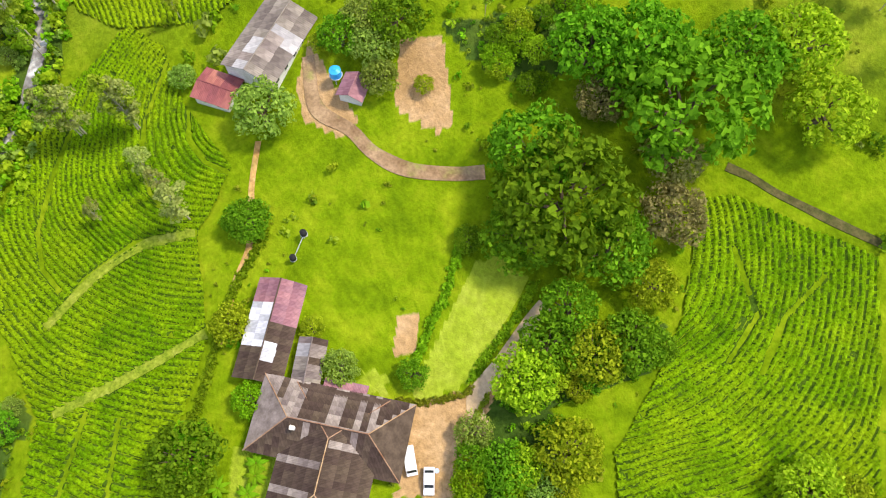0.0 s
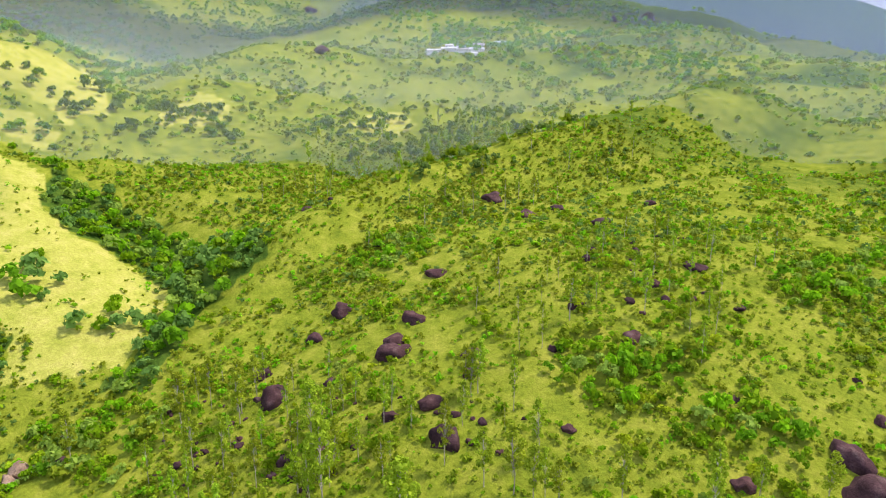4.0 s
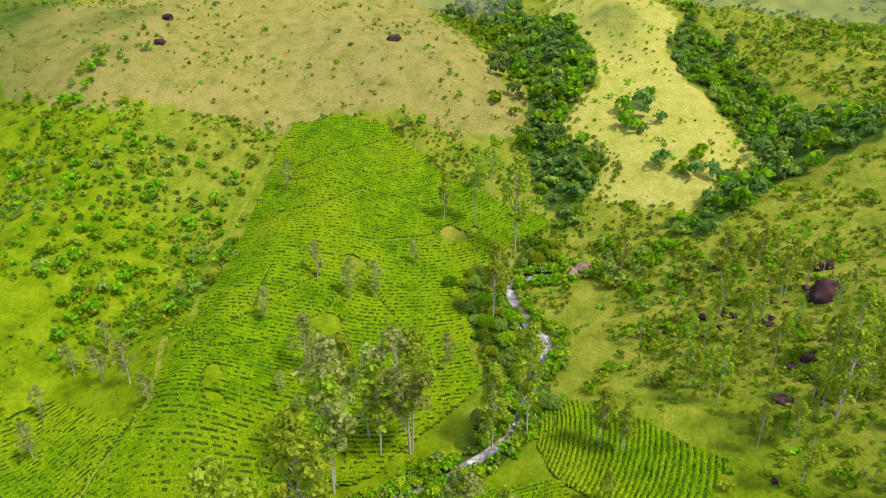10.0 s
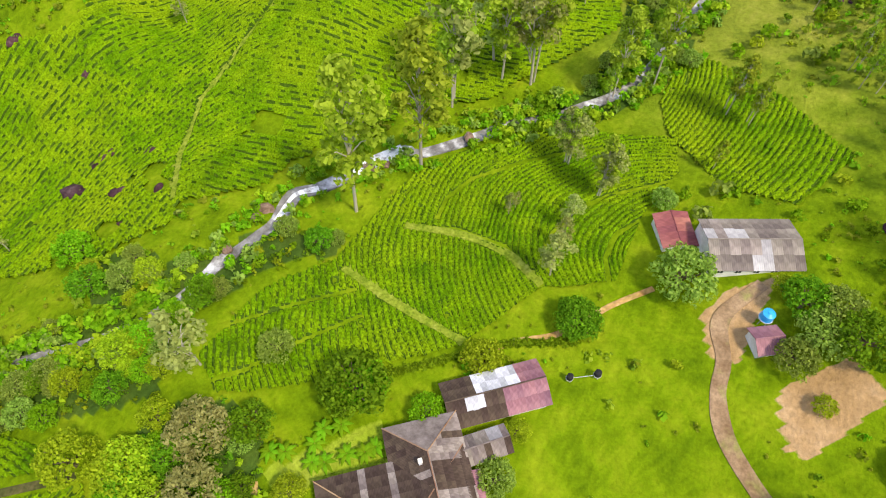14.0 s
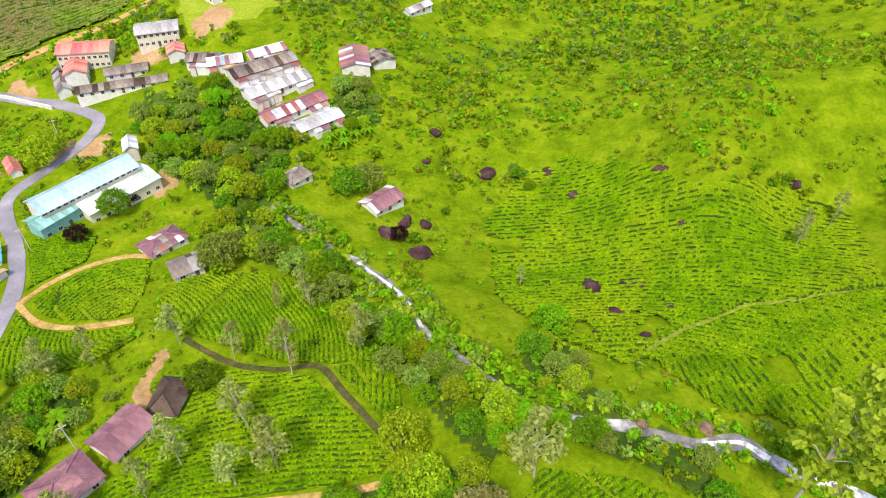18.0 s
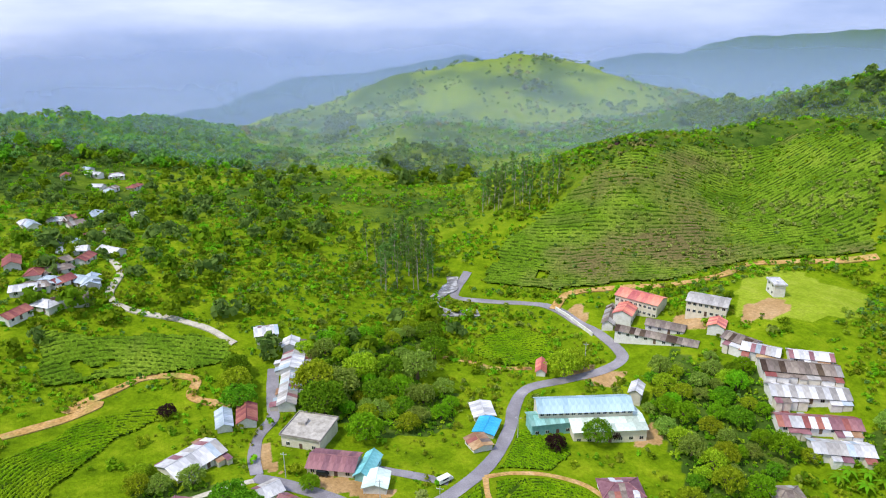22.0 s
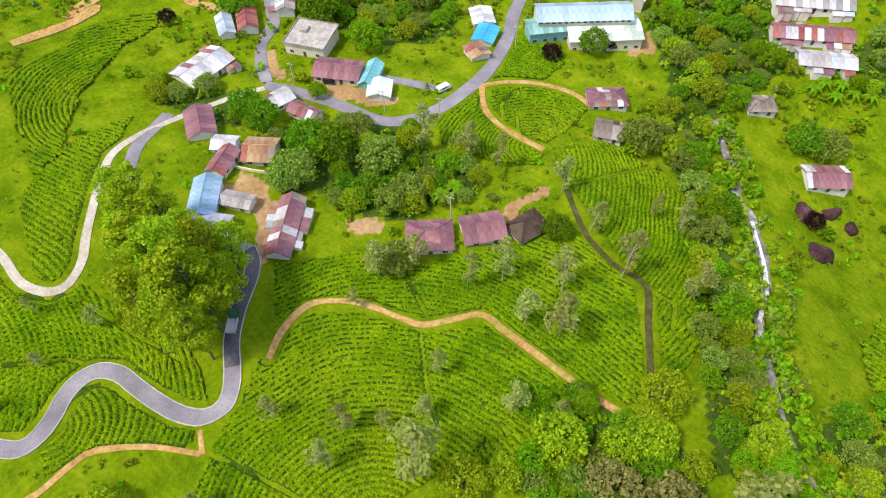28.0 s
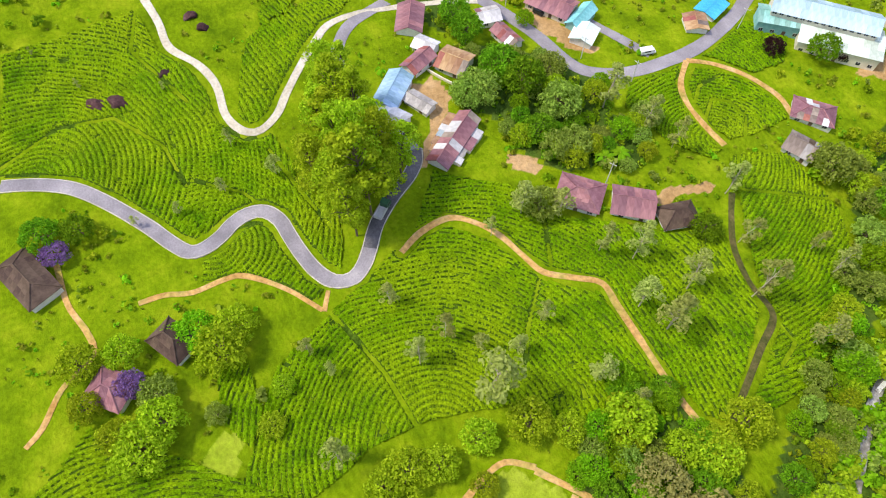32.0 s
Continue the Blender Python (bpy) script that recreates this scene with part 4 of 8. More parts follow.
BROAD_TREES_A = [(19.3, -45.5, 13, 'd'), (20.2, -37.2, 8, 'd'), (8.7, -47.4, 8, 'd'), (30.0, -48.7, 9, 'd'), (17.7, -73.5, 14, 'd'), (31.0, -76.2, 10, 'd'), (17.9, -88.8, 9, 'd'), (37.4, -70.2, 9, 'd'), (5.4, -59.8, 6.5, 'p'), (13.1, -67.8, 6, 'p'), (29.7, -65.2, 5, 'p'), (-1.2, -48.3, 5, 'y'), (5.4, -34.4, 5.5, 'd'), (0.8, -93.3, 8, 'y'), (12.9, -98.4, 8, 'y'), (3.0, -28.0, 6, 'd'), (1.4, -20.1, 6, 'y'), (-3.2, -32.4, 6, 'y'), (-6.1, -38.7, 6, 'd'), (-11.6, -17.6, 6, 'y'), (-7.1, -8.6, 5, 'd'), (-4.1, -3.8, 3, 'y'), (0.5, -8.4, 3.5, 'g'), (71.6, -17.5, 6.5, 'g')]
BROAD_TREES_B = [(67.0, -41.3, 5, 'g'), (61.6, -38.1, 4, 'g'), (73.5, -38.1, 5, 'd'), (55.2, -43.9, 2.2, 'y'), (76.1, -34.7, 2.6, 'y'), (55.9, -1.6, 4.5, 'd'), (41.5, 11.3, 4, 'y'), (23.0, 1.7, 3.6, 'g'), (28.7, 16.1, 3.5, 'b'), (27.1, 28.7, 6.5, 'd'), (14.4, -7.0, 3, 'd'), (90.8, -10.2, 3, 'g'), (31.9, 1.3, 2.5, 'y'), (37.2, -45.3, 2.2, 'y'), (26.3, -30.0, 3, 'd'), (67.7, -47.6, 6, 'd'), (73.0, -43.4, 5, 'g'), (10.2, 47.8, 5.5, 'p'), (-8.5, 41.8, 4, 'y'), (-13.3, 43.7, 3.6, 'y'), (2.6, 39.5, 3.4, 'b'), (-4.4, 38.4, 3.2, 'b'), (14.8, 41.2, 4, 'd'), (1.4, 54.8, 5, 'y')]
BROAD_TREES_C = [(28.1, 28.3, 5, 'b'), (28.3, 45.2, 3.5, 'g'), (41.4, 10.7, 3, 'y'), (55.7, -2.2, 4.5, 'd'), (8.2, 30.3, 3, 'y'), (-2.0, 64.6, 5, 'y'), (-18.4, 1.3, 5, 'y'), (-18.9, 16.0, 4, 'y'), (-17.8, 25.9, 5, 'y'), (-13.6, 32.2, 3.6, 'y'), (-10.5, 43.1, 5.5, 'y'), (-8.6, 37.4, 3, 'b'), (1.4, 42.9, 5.5, 'p'), (-17.1, 7.3, 4, 'y'), (-0.7, 39.7, 3, 'd'), (-17.4, -3.5, 4, 'y'), (0.3, 55.9, 5, 'y'), (-10.4, 13.4, 3, 'y'), (-60.6, -28.5, 5, 'b'), (-54.6, -24.5, 6, 'y'), (-58.9, -21.0, 5, 'y'), (-62.2, -33.5, 3, 'b'), (-40.8, -42.6, 6, 'y'), (-44.9, -38.2, 5, 'y')]
BROAD_TREES_D = [(-45.2, -46.7, 4, 'y'), (-62.2, -51.2, 4.5, 'y'), (-61.6, -43.0, 4, 'y'), (-54.4, -42.9, 3.5, 'v'), (-90.3, -52.9, 3.5, 'v'), (-95.6, -55.1, 4.5, 'd'), (-94.2, -47.2, 4, 'd'), (-51.1, -38.4, 4, 'g'), (-53.0, -51.4, 3.5, 'y'), (-42.9, -28.8, 2.5, 'g'), (-36.5, -19.4, 3, 'y'), (-43.3, -15.3, 2.5, 'y'), (-100.7, 52.7, 6, 'g'), (-99.8, 49.2, 5, 'g'), (-76.2, 68.4, 5, 'g'), (-76.7, 63.2, 4.5, 'g'), (-77.9, 90.1, 4.5, 'g'), (-48.0, 127.5, 6, 'g'), (-83.2, 154.2, 5, 'd'), (-80.9, 159.3, 3, 'r'), (-89.4, 141.3, 3.5, 'r'), (-62.3, 51.0, 5, 'g'), (-43.3, 85.1, 4, 'd'), (-102.0, 74.5, 5, 'g')]
BROAD_TREES_E = [(-106.7, 61.7, 6, 'd'), (-123.2, 77.7, 3, 'b'), (-122.8, 59.1, 5, 'd'), (-129.6, 58.5, 5, 'd'), (-99.9, 65.4, 6, 'd'), (-89.3, 71.1, 6, 'g'), (-83.1, 61.7, 5, 'd'), (-1.8, 145.4, 3, 'r'), (-11.5, 171.3, 6, 'g'), (-16.9, 167.6, 6, 'd'), (-115.1, 183.8, 7, 'y'), (-114.1, 189.4, 6, 'y'), (-131.8, 103.4, 6, 'b'), (-162.7, 107.6, 8, 'y'), (-158.1, 113.6, 8, 'g'), (-151.5, 102.5, 8, 'd'), (-161.9, 126.6, 7, 'y'), (-155.3, 133.8, 6, 'd'), (-149.2, 141.8, 7, 'g'), (-156.3, 157.5, 6, 'd'), (-170.3, 168.3, 6, 'd'), (-147.9, 122.0, 6, 'd'), (-144.6, 129.3, 5, 'b'), (-181.6, 89.1, 6, 'y')]
BROAD_TREES_F = [(-173.7, 86.0, 6, 'd'), (-189.7, 94.2, 5, 'd'), (-182.7, 66.3, 3, 'r')]
BROAD_TREES = BROAD_TREES_A + BROAD_TREES_B + BROAD_TREES_C + BROAD_TREES_D + BROAD_TREES_E + BROAD_TREES_F
BOULDERS_A = [(122.8, -168.3, 4.1), (110.9, -181.5, 2.8), (98.2, -164.3, 4.1), (210.0, -241.6, 5.0), (201.4, -125.9, 4.4), (173.8, -81.3, 4.5), (191.3, -87.1, 3.0), (168.7, -134.6, 3.6), (155.9, -117.1, 4.2), (240.1, -248.2, 4.9), (133.1, -128.2, 2.2), (102.5, -189.8, 2.2), (103.1, -177.6, 1.7), (113.2, -145.0, 2.3), (187.7, -163.0, 3.4), (167.1, -243.4, 4.0), (238.3, -169.8, 2.0), (300.0, -169.3, 2.8), (282.1, -172.7, 1.5), (208.2, -264.0, 3.3), (170.8, -290.9, 3.0), (195.0, -109.8, 3.0), (106.5, -216.3, 4.4), (125.2, -105.9, 2.8), (120.4, -104.8, 2.0), (116.1, -106.7, 2.0), (239.1, -247.1, 3.1), (28.2, -155.4, 8.9), (35.3, -163.5, 5.8), (31.6, -114.9, 4.1), (49.8, -136.2, 3.4), (111.1, -98.0, 5.7)]
BOULDERS_B = [(68.1, -88.3, 2.3), (77.8, -81.6, 1.7), (96.7, -104.0, 1.5), (23.0, -128.6, 1.3), (16.4, -141.9, 1.5), (17.9, -106.2, 1.4), (23.8, -118.0, 1.0), (21.3, -120.6, 1.0), (90.1, -89.6, 1.5), (162.0, -121.8, 3.9), (64.7, -160.9, 2.1), (35.5, -183.0, 2.7), (88.4, -120.9, 2.3), (105.2, -50.5, 1.0), (95.8, -56.2, 0.9), (110.0, -39.1, 0.6), (205.2, -25.6, 2.8), (210.8, -16.4, 4.1), (207.3, -12.5, 3.0), (48.7, 117.5, 3.7), (57.6, 118.9, 2.0), (50.7, 104.8, 2.5), (64.5, 106.4, 1.8), (54.3, 94.6, 1.5), (61.9, 116.8, 1.7), (42.5, 95.3, 0.9), (43.8, 67.0, 1.3), (57.0, 66.5, 1.9), (53.8, 66.8, 1.3), (77.1, 52.6, 1.6), (95.7, 35.7, 1.7), (79.5, 49.6, 1.2)]
BOULDERS_C = [(4.7, 137.2, 4.2), (-5.6, 147.3, 3.5), (0.2, 153.8, 3.2), (6.4, 154.9, 3.1), (29.2, 182.9, 3.9), (12.4, 200.1, 2.9), (8.5, 185.6, 1.8), (49.8, 179.8, 2.6), (56.0, 166.2, 2.3), (60.7, 118.6, 1.6), (65.1, 106.5, 1.3), (51.4, 104.1, 2.0), (54.8, 94.5, 1.2), (79.9, 160.3, 2.4), (114.9, 146.1, 2.4), (79.3, 137.2, 1.7), (88.0, 117.5, 1.1), (-128.6, -33.5, 3.2), (-129.1, -38.1, 2.4), (-151.0, -10.1, 2.1), (-145.4, -7.6, 1.9), (-132.7, -20.5, 1.9), (-91.9, -56.3, 0.7), (353.0, 84.0, 4.8), (339.4, 205.7, 4.5), (312.1, 195.6, 3.6), (288.5, 100.0, 1.9), (204.1, 124.1, 1.8), (717.3, -439.9, 9.5), (678.0, -1092.7, 14.6), (1668.9, -991.2, 16.9), (677.8, -983.4, 7.3)]
BOULDERS = BOULDERS_A + BOULDERS_B + BOULDERS_C
VILLAGE_WOOD = (7, 2.5, 4.5, 'near', [
    [(-186.6, 117.2), (-183.6, 144.3), (-175.7, 173.6), (-155.7, 160.0), (-143.2, 141.6), (-147.7, 124.0), (-130.8, 104.3), (-145.4, 102.5), (-156.1, 96.7)],
    [(-145.9, 104.5), (-148.7, 116.4), (-146.5, 129.6), (-131.7, 147.2), (-120.5, 130.1), (-118.6, 117.9), (-132.2, 102.0)]])
RIVER_WOOD = (6.5, 2.5, 4.6, 'near', [
    [(-86.7, 193.5), (-85.4, 213.1), (-62.4, 221.6), (-47.7, 202.1), (-30.6, 195.2), (-16.5, 218.9), (-6.5, 200.7), (-27.6, 189.3), (-40.0, 169.6), (-31.8, 129.2), (-45.3, 131.6), (-57.4, 149.4)],
    [(-30.2, 128.8), (-23.7, 138.1), (-6.6, 105.9), (6.7, 87.6), (21.6, 81.2), (32.7, 98.4), (38.1, 79.8), (19.2, 59.9), (6.0, 71.2), (-7.2, 84.6)]])
HOUSE_WOOD = (6, 2, 4, 'near', [
    [(-119.2, 56.0), (-112.5, 76.5), (-100.7, 87.0), (-82.2, 84.0), (-70.8, 89.0), (-64.9, 80.6), (-69.9, 71.6), (-70.8, 62.9), (-79.8, 56.4), (-93.6, 53.5), (-98.9, 47.3)],
    [(-128.3, 50.8), (-120.6, 56.1), (-129.5, 64.3), (-140.3, 62.4), (-154.1, 49.1), (-145.8, 42.6)]])
GARDEN_WOOD = (5, 2.2, 4, 'near', [
    [(-12.0, 56.5), (3.0, 59.2), (11.6, 58.3), (17.4, 47.3), (15.2, 39.9), (9.0, 36.6), (-3.8, 29.5), (-7.3, 29.7), (-20.1, 46.5)],
    [(3.9, -15.6), (4.6, -28.3), (-7.6, -46.9), (-11.8, -38.2), (-5.1, -21.7), (-16.7, -13.0), (-6.0, -0.5), (2.2, -10.3)],
    [(64.1, -55.8), (46.1, -79.6), (38.3, -78.4), (40.1, -58.2), (54.2, -54.6)]])
STREAM_WOOD = (5.5, 1.8, 3.2, 'near', [
    [(-7.2, 107.4), (5.2, 101.2), (22.9, 79.2), (38.8, 75.1), (40.0, 63.3), (27.8, 65.0), (12.4, 59.2), (-5.0, 82.3), (-12.2, 97.6)],
    [(39.5, 74.2), (43.3, 66.5), (49.8, 66.3), (57.1, 48.0), (52.0, 46.9), (40.7, 57.8), (29.8, 62.4)],
    [(41.0, 190.6), (51.8, 176.6), (45.0, 174.3), (33.5, 181.4)],
    [(109.9, 30.3), (119.4, 14.1), (135.8, 10.8), (137.4, 3.8), (127.3, -2.3), (113.1, 6.9), (106.1, 17.5)],
    [(204.1, 27.0), (202.5, 10.8), (133.6, -7.7), (130.5, 6.2), (158.0, 14.4)],
    [(229.5, -0.3), (214.7, -10.6), (201.7, -12.3), (205.9, 11.0)]])
GULLY_WOOD = (6.6, 2.4, 5.2, 'far', [
    [(525.9, 46.2), (602.9, 40.9), (521.5, 35.0), (450.3, 7.0), (382.0, -23.3), (336.8, -23.1), (303.7, -8.9), (273.1, -34.0), (246.4, -24.0), (227.1, -21.5), (228.7, -9.1), (264.2, 0.5), (308.9, 10.0), (367.2, 15.8), (457.9, 55.6)],
    [(364.4, -83.4), (297.6, -90.8), (237.2, -61.9), (229.9, -45.9), (219.1, -57.6), (236.5, -76.3), (258.4, -100.4), (255.9, -125.6), (272.0, -131.2), (347.9, -122.6), (395.8, -105.6), (447.8, -88.3), (466.2, -74.9), (419.8, -75.8), (393.2, -65.8)]])
SPUR_THICKET = (4.4, 1.4, 3.4, 'far', [
    [(236.6, -153.6), (241.2, -182.9), (227.7, -199.5), (197.8, -170.0), (204.3, -154.0), (210.1, -140.9)],
    [(113.0, -136.9), (115.7, -156.3), (90.0, -170.4), (72.8, -166.3), (72.4, -153.7), (77.4, -136.9), (100.3, -127.2)],
    [(70.0, -136.0), (67.0, -153.0), (49.0, -174.2), (45.0, -154.8), (55.6, -135.5)],
    [(56.5, -114.7), (50.3, -128.4), (43.2, -115.4), (49.4, -101.0)],
    [(87.5, -232.4), (70.0, -298.8), (53.9, -247.9), (67.6, -213.9)],
    [(222.6, -27.9), (218.4, -54.0), (196.0, -54.8), (179.9, -31.8), (204.0, -22.7)]])
SCRUB = (6.2, 0.9, 3.2, 'far', [
    [(228.5, 228.4), (252.3, 181.5), (251.2, 131.3), (207.7, 110.4), (162.5, 109.1), (138.4, 131.7), (133.0, 148.1)],
    [(279.6, 221.2), (330.3, 210.5), (323.6, 190.7), (276.1, 204.1), (247.7, 211.7), (240.0, 237.6)]])
VALLEY_WOOD = (13, 3, 6, 'far', [
    [(468.7, -76.4), (513.0, -186.1), (418.4, -238.3), (267.5, -221.3), (265.0, -327.0), (253.9, -366.4), (475.9, -515.8), (527.4, -302.5), (586.3, -171.8)],
    [(592.7, -88.5), (609.4, -223.3), (536.2, -226.7), (506.3, -146.7), (501.4, -83.2)],
    [(504.4, 65.7), (458.2, 28.7), (350.5, 3.3), (299.8, -8.6), (252.8, 0.4), (294.5, 22.6), (449.3, 66.3)]])
HILLSIDE_WOOD = (17, 3.5, 6.5, 'far', [
    [(657.6, 53.1), (461.7, 40.5), (532.3, 110.3), (586.3, 167.0), (564.4, 270.4), (340.6, 317.0)],
    [(1488.7, 56.0), (1761.6, -326.7), (1504.3, -563.8), (596.1, -164.7), (607.5, -104.7), (792.4, -47.4), (773.5, 35.9)],
    [(1717.1, -648.4), (1569.5, -1922.4), (447.4, -866.8), (328.4, -702.2), (482.3, -640.7), (791.5, -594.8), (1466.2, -604.7)]])
WEST_WOOD = (12.5, 2.5, 6, 'far', [
    [(-610.1, 121.4), (-654.3, 405.8), (-373.5, 297.3), (-230.3, 156.7), (-220.6, 115.3), (-246.0, 76.3), (-236.0, 37.9)],
    [(-224.2, 110.1), (-222.7, 119.0), (-207.6, 119.8), (-169.0, 93.9), (-177.3, 84.7)],
    [(-194.5, 131.4), (-182.0, 186.6), (-152.8, 169.2), (-151.7, 114.1), (-168.5, 108.4)]])
WEST_RIDGE_WOOD = (12, 4, 8, 'far', [
    [(-670.1, 136.3), (-763.9, 205.9), (-2796.8, 998.8), (-636.8, 346.2), (-614.4, 395.0), (-497.0, 253.8), (-568.8, 173.8), (-546.3, 106.6)]])
MOUNTAIN_WOOD = (15, 5, 9, 'far', [
    [(-867.6, 1016.5), (-755.7, 1103.4), (-707.0, 1043.3), (-804.9, 1011.4)],
    [(-930.8, 645.1), (-968.1, 747.7), (-775.1, 619.4), (-680.8, 471.2)],
    [(-677.9, 1135.4), (-632.4, 1164.1), (-601.0, 1108.8), (-648.8, 1088.6)],
    [(-535.4, 1178.6), (-271.4, 795.6), (-141.2, 787.3), (-122.8, 704.1), (-170.0, 640.0), (-375.0, 831.4)],
    [(-578.0, 461.0), (-560.6, 624.9), (-350.1, 412.8), (-368.7, 338.8)]])
PINE_STAND = (9, 3, 4.5, 'pine', [
    [(-249.2, 293.8), (-263.9, 335.2), (-224.7, 342.7), (-203.5, 335.3), (-216.5, 307.7)]])
SPUR_GUMS = (14.5, 9, 18, 'gum', [
    [(162.0, -69.5), (92.8, -124.0), (58.1, -98.6), (44.0, -77.9), (51.3, -55.7), (83.7, -50.1), (111.1, -50.4)],
    [(221.9, -68.2), (167.5, -93.5), (112.8, -82.6), (118.3, -47.2), (154.5, -27.8)],
    [(174.0, -24.8), (177.2, -56.7), (159.2, -79.5), (135.6, -78.6), (145.8, -57.3), (140.1, -41.8)],
    [(208.5, -98.5), (157.8, -103.6), (116.2, -127.9), (99.1, -116.5), (144.0, -85.8)],
    [(20, -108), (98, -128), (150, -150), (150, -230), (60, -262), (0, -232), (-12, -150)]])
VALLEY_GUMS = (23, 11, 19, 'gum', [
    [(262, -190), (300, -150), (352, -158), (440, -260), (450, -420), (330, -440), (318, -300)],
    [(225, -150), (262, -180), (268, -330), (236, -420), (215, -300)]])
YELLOW_SPUR_BUSH = (9, 3, 6, 'far', [
    [(314.3, -41.9), (329.1, -52.6), (309.0, -59.8), (288.2, -49.9), (293.8, -40.4)],
    [(264.8, -48.0), (288.6, -70.0), (272.9, -72.9), (260.1, -66.5), (254.9, -53.5)],
    [(308.0, -15.2), (304.0, -22.5), (294.0, -20.1), (296.6, -13.9)],
    [(513.9, -73.9), (503.9, -87.8), (485.1, -79.8), (492.9, -70.0)],
    [(501.1, -47.3), (496.2, -57.5), (480.8, -51.4), (486.3, -45.1)]])
RED_CLIFF_WOOD = (8, 3.5, 5.5, 'pine', [
    [(-224.2, 174.0), (-253.3, 200.8), (-251.4, 239.3), (-214.0, 205.6), (-205.4, 178.1)]])
WOODS = [VILLAGE_WOOD, RIVER_WOOD, HOUSE_WOOD, GARDEN_WOOD, STREAM_WOOD, GULLY_WOOD, SPUR_THICKET, SCRUB, VALLEY_WOOD, HILLSIDE_WOOD, WEST_WOOD, WEST_RIDGE_WOOD, MOUNTAIN_WOOD, PINE_STAND, SPUR_GUMS, VALLEY_GUMS, YELLOW_SPUR_BUSH, RED_CLIFF_WOOD]

COURT = [(16.6, 2.5), (12.2, -1.3), (8.6, -6.9), (6.4, -12.7), (6.5, -17.7), (3.6, -17.4), (1.0, -11.1), (0.6, -5.3), (-4.8, 0.9), (1.2, 7.7), (9.1, -0.9), (14.1, 3.3)]
SOIL.append(COURT)
PLANTER_LANE = [(5.6, -76.0), (1.0, -77.9), (-3.6, -79.0), (-8.8, -80.8), (-15.0, -83.0), (-23.7, -86.5)]
CORNER_FIELD = ((13.5, -46.6), 1.25, [(4.7, -67.8), (0.7, -73.3), (-11.5, -78.1), (-24.5, -84.3), (-49.9, -52.0), (-22.6, -19.3), (-16.5, -24.2), (-13.8, -36.2), (-8.5, -49.6)])
SLOPE_TEA = ((-112, -56), 1.35, [(-137.8, 1.3), (-147.5, 20.4), (-149.5, 36.8), (-136.8, 24.7), (-122.9, 11.5), (-108.9, 1.0), (-110.9, -8.4)])
OLD_SLOPE_TEA = ((-158, 38), 1.6, [(-186.0, 18.0), (-195.6, 47.4), (-189.9, 70.6), (-181.9, 62.9), (-179.2, 47.7), (-165.5, 29.1), (-144.3, 15.2), (-138.2, 6.2)])
TEA_FIELDS.extend([CORNER_FIELD, SLOPE_TEA, OLD_SLOPE_TEA])
SOIL.append([(-111.0, 38.0), (-102.9, 47.5), (-96.9, 41.5), (-91.0, 37.9), (-85.7, 31.9), (-86.2, 29.2), (-92.9, 35.6), (-99.0, 38.9), (-104.0, 36.0)])
# kind, x, y, turn, length, width, eaves, rise, roof shape, roof, wall, label
HOUSES_A = [
    ('row_house', -88.4, 40.6, 128.8, 16.9, 5.3, 2.6, 1.6, 'gable', 'purple_patch', 'white', 'long row house with patched purple and white metal roof'),
    ('house', -62.3, 61.9, 47.6, 10.2, 8.1, 3.0, 1.8, 'hip', 'purple', 'white', 'small house with a dark purple hipped roof'),
    ('house', -55.6, 72.5, 56.5, 9.4, 7.4, 3.0, 1.8, 'gable', 'purple', 'white', 'house with purple metal roof and white front wall'),
    ('hut', -48.9, 81.0, 80.6, 8.6, 5.8, 2.6, 2.4, 'hip', 'brown', 'white', 'small house with a dark brown hipped roof'),
    ('house', -113.1, 51.4, 40.3, 7.8, 7.8, 2.8, 1.5, 'gable', 'rust', 'white', 'house with a rusty orange metal roof'),
    ('house', -115.7, 42.1, 117.4, 8.4, 4.6, 2.8, 1.3, 'gable', 'purple_patch', 'white', 'house with rust-streaked metal roof'),
    ('house', -120.6, 46.1, 38.3, 5.7, 4.5, 2.8, 1.0, 'gable', 'whitemetal', 'white', 'small house with a white metal roof'),
    ('house', -108.0, 31.9, 136.6, 11.5, 6.0, 3.0, 1.5, 'gable', 'blue', 'white', 'house with a blue metal roof among tall trees'),
]
HOUSES_B = [
    ('house', -99.6, 28.3, 35.9, 7.9, 5.8, 3.0, 1.2, 'gable', 'whitemetal', 'white', 'white-roofed house under tall trees'),
    ('shed', -102.5, 37.2, 30.2, 7.2, 3.8, 2.4, 0.8, 'gable', 'grey', 'white', 'low shed with a pale grey sheet roof'),
    ('house', -131.7, 45.9, 154.1, 10.3, 6.7, 2.8, 1.5, 'gable', 'purple', 'white', 'house with a purple sheet roof'),
    ('row_house', -154.1, 60.5, 98.1, 15.1, 9.6, 2.8, 1.6, 'gable', 'white_patch', 'white', 'long house with a bright white and rusty roof'),
    ('house', -165.4, 83.7, 149.9, 9.6, 5.5, 2.8, 1.5, 'gable', 'rustred', 'white', 'small house with a worn red roof'),
    ('village_hall', -143.2, 91.8, 28.2, 12.4, 11.8, 4.0, 0.25, 'flat', 'concrete', 'cream', 'flat-roofed concrete hall beside the lane'),
    ('shop', -126.4, 88.2, 35.0, 13.2, 8.1, 3.0, 1.5, 'gable', 'purple', 'cream', 'long roadside building with a dark purple roof'),
    ('shop', -118.4, 93.6, 120.1, 9.9, 4.1, 3.0, 1.4, 'gable', 'teal', 'teal_wall', 'small building with a turquoise metal roof'),
]
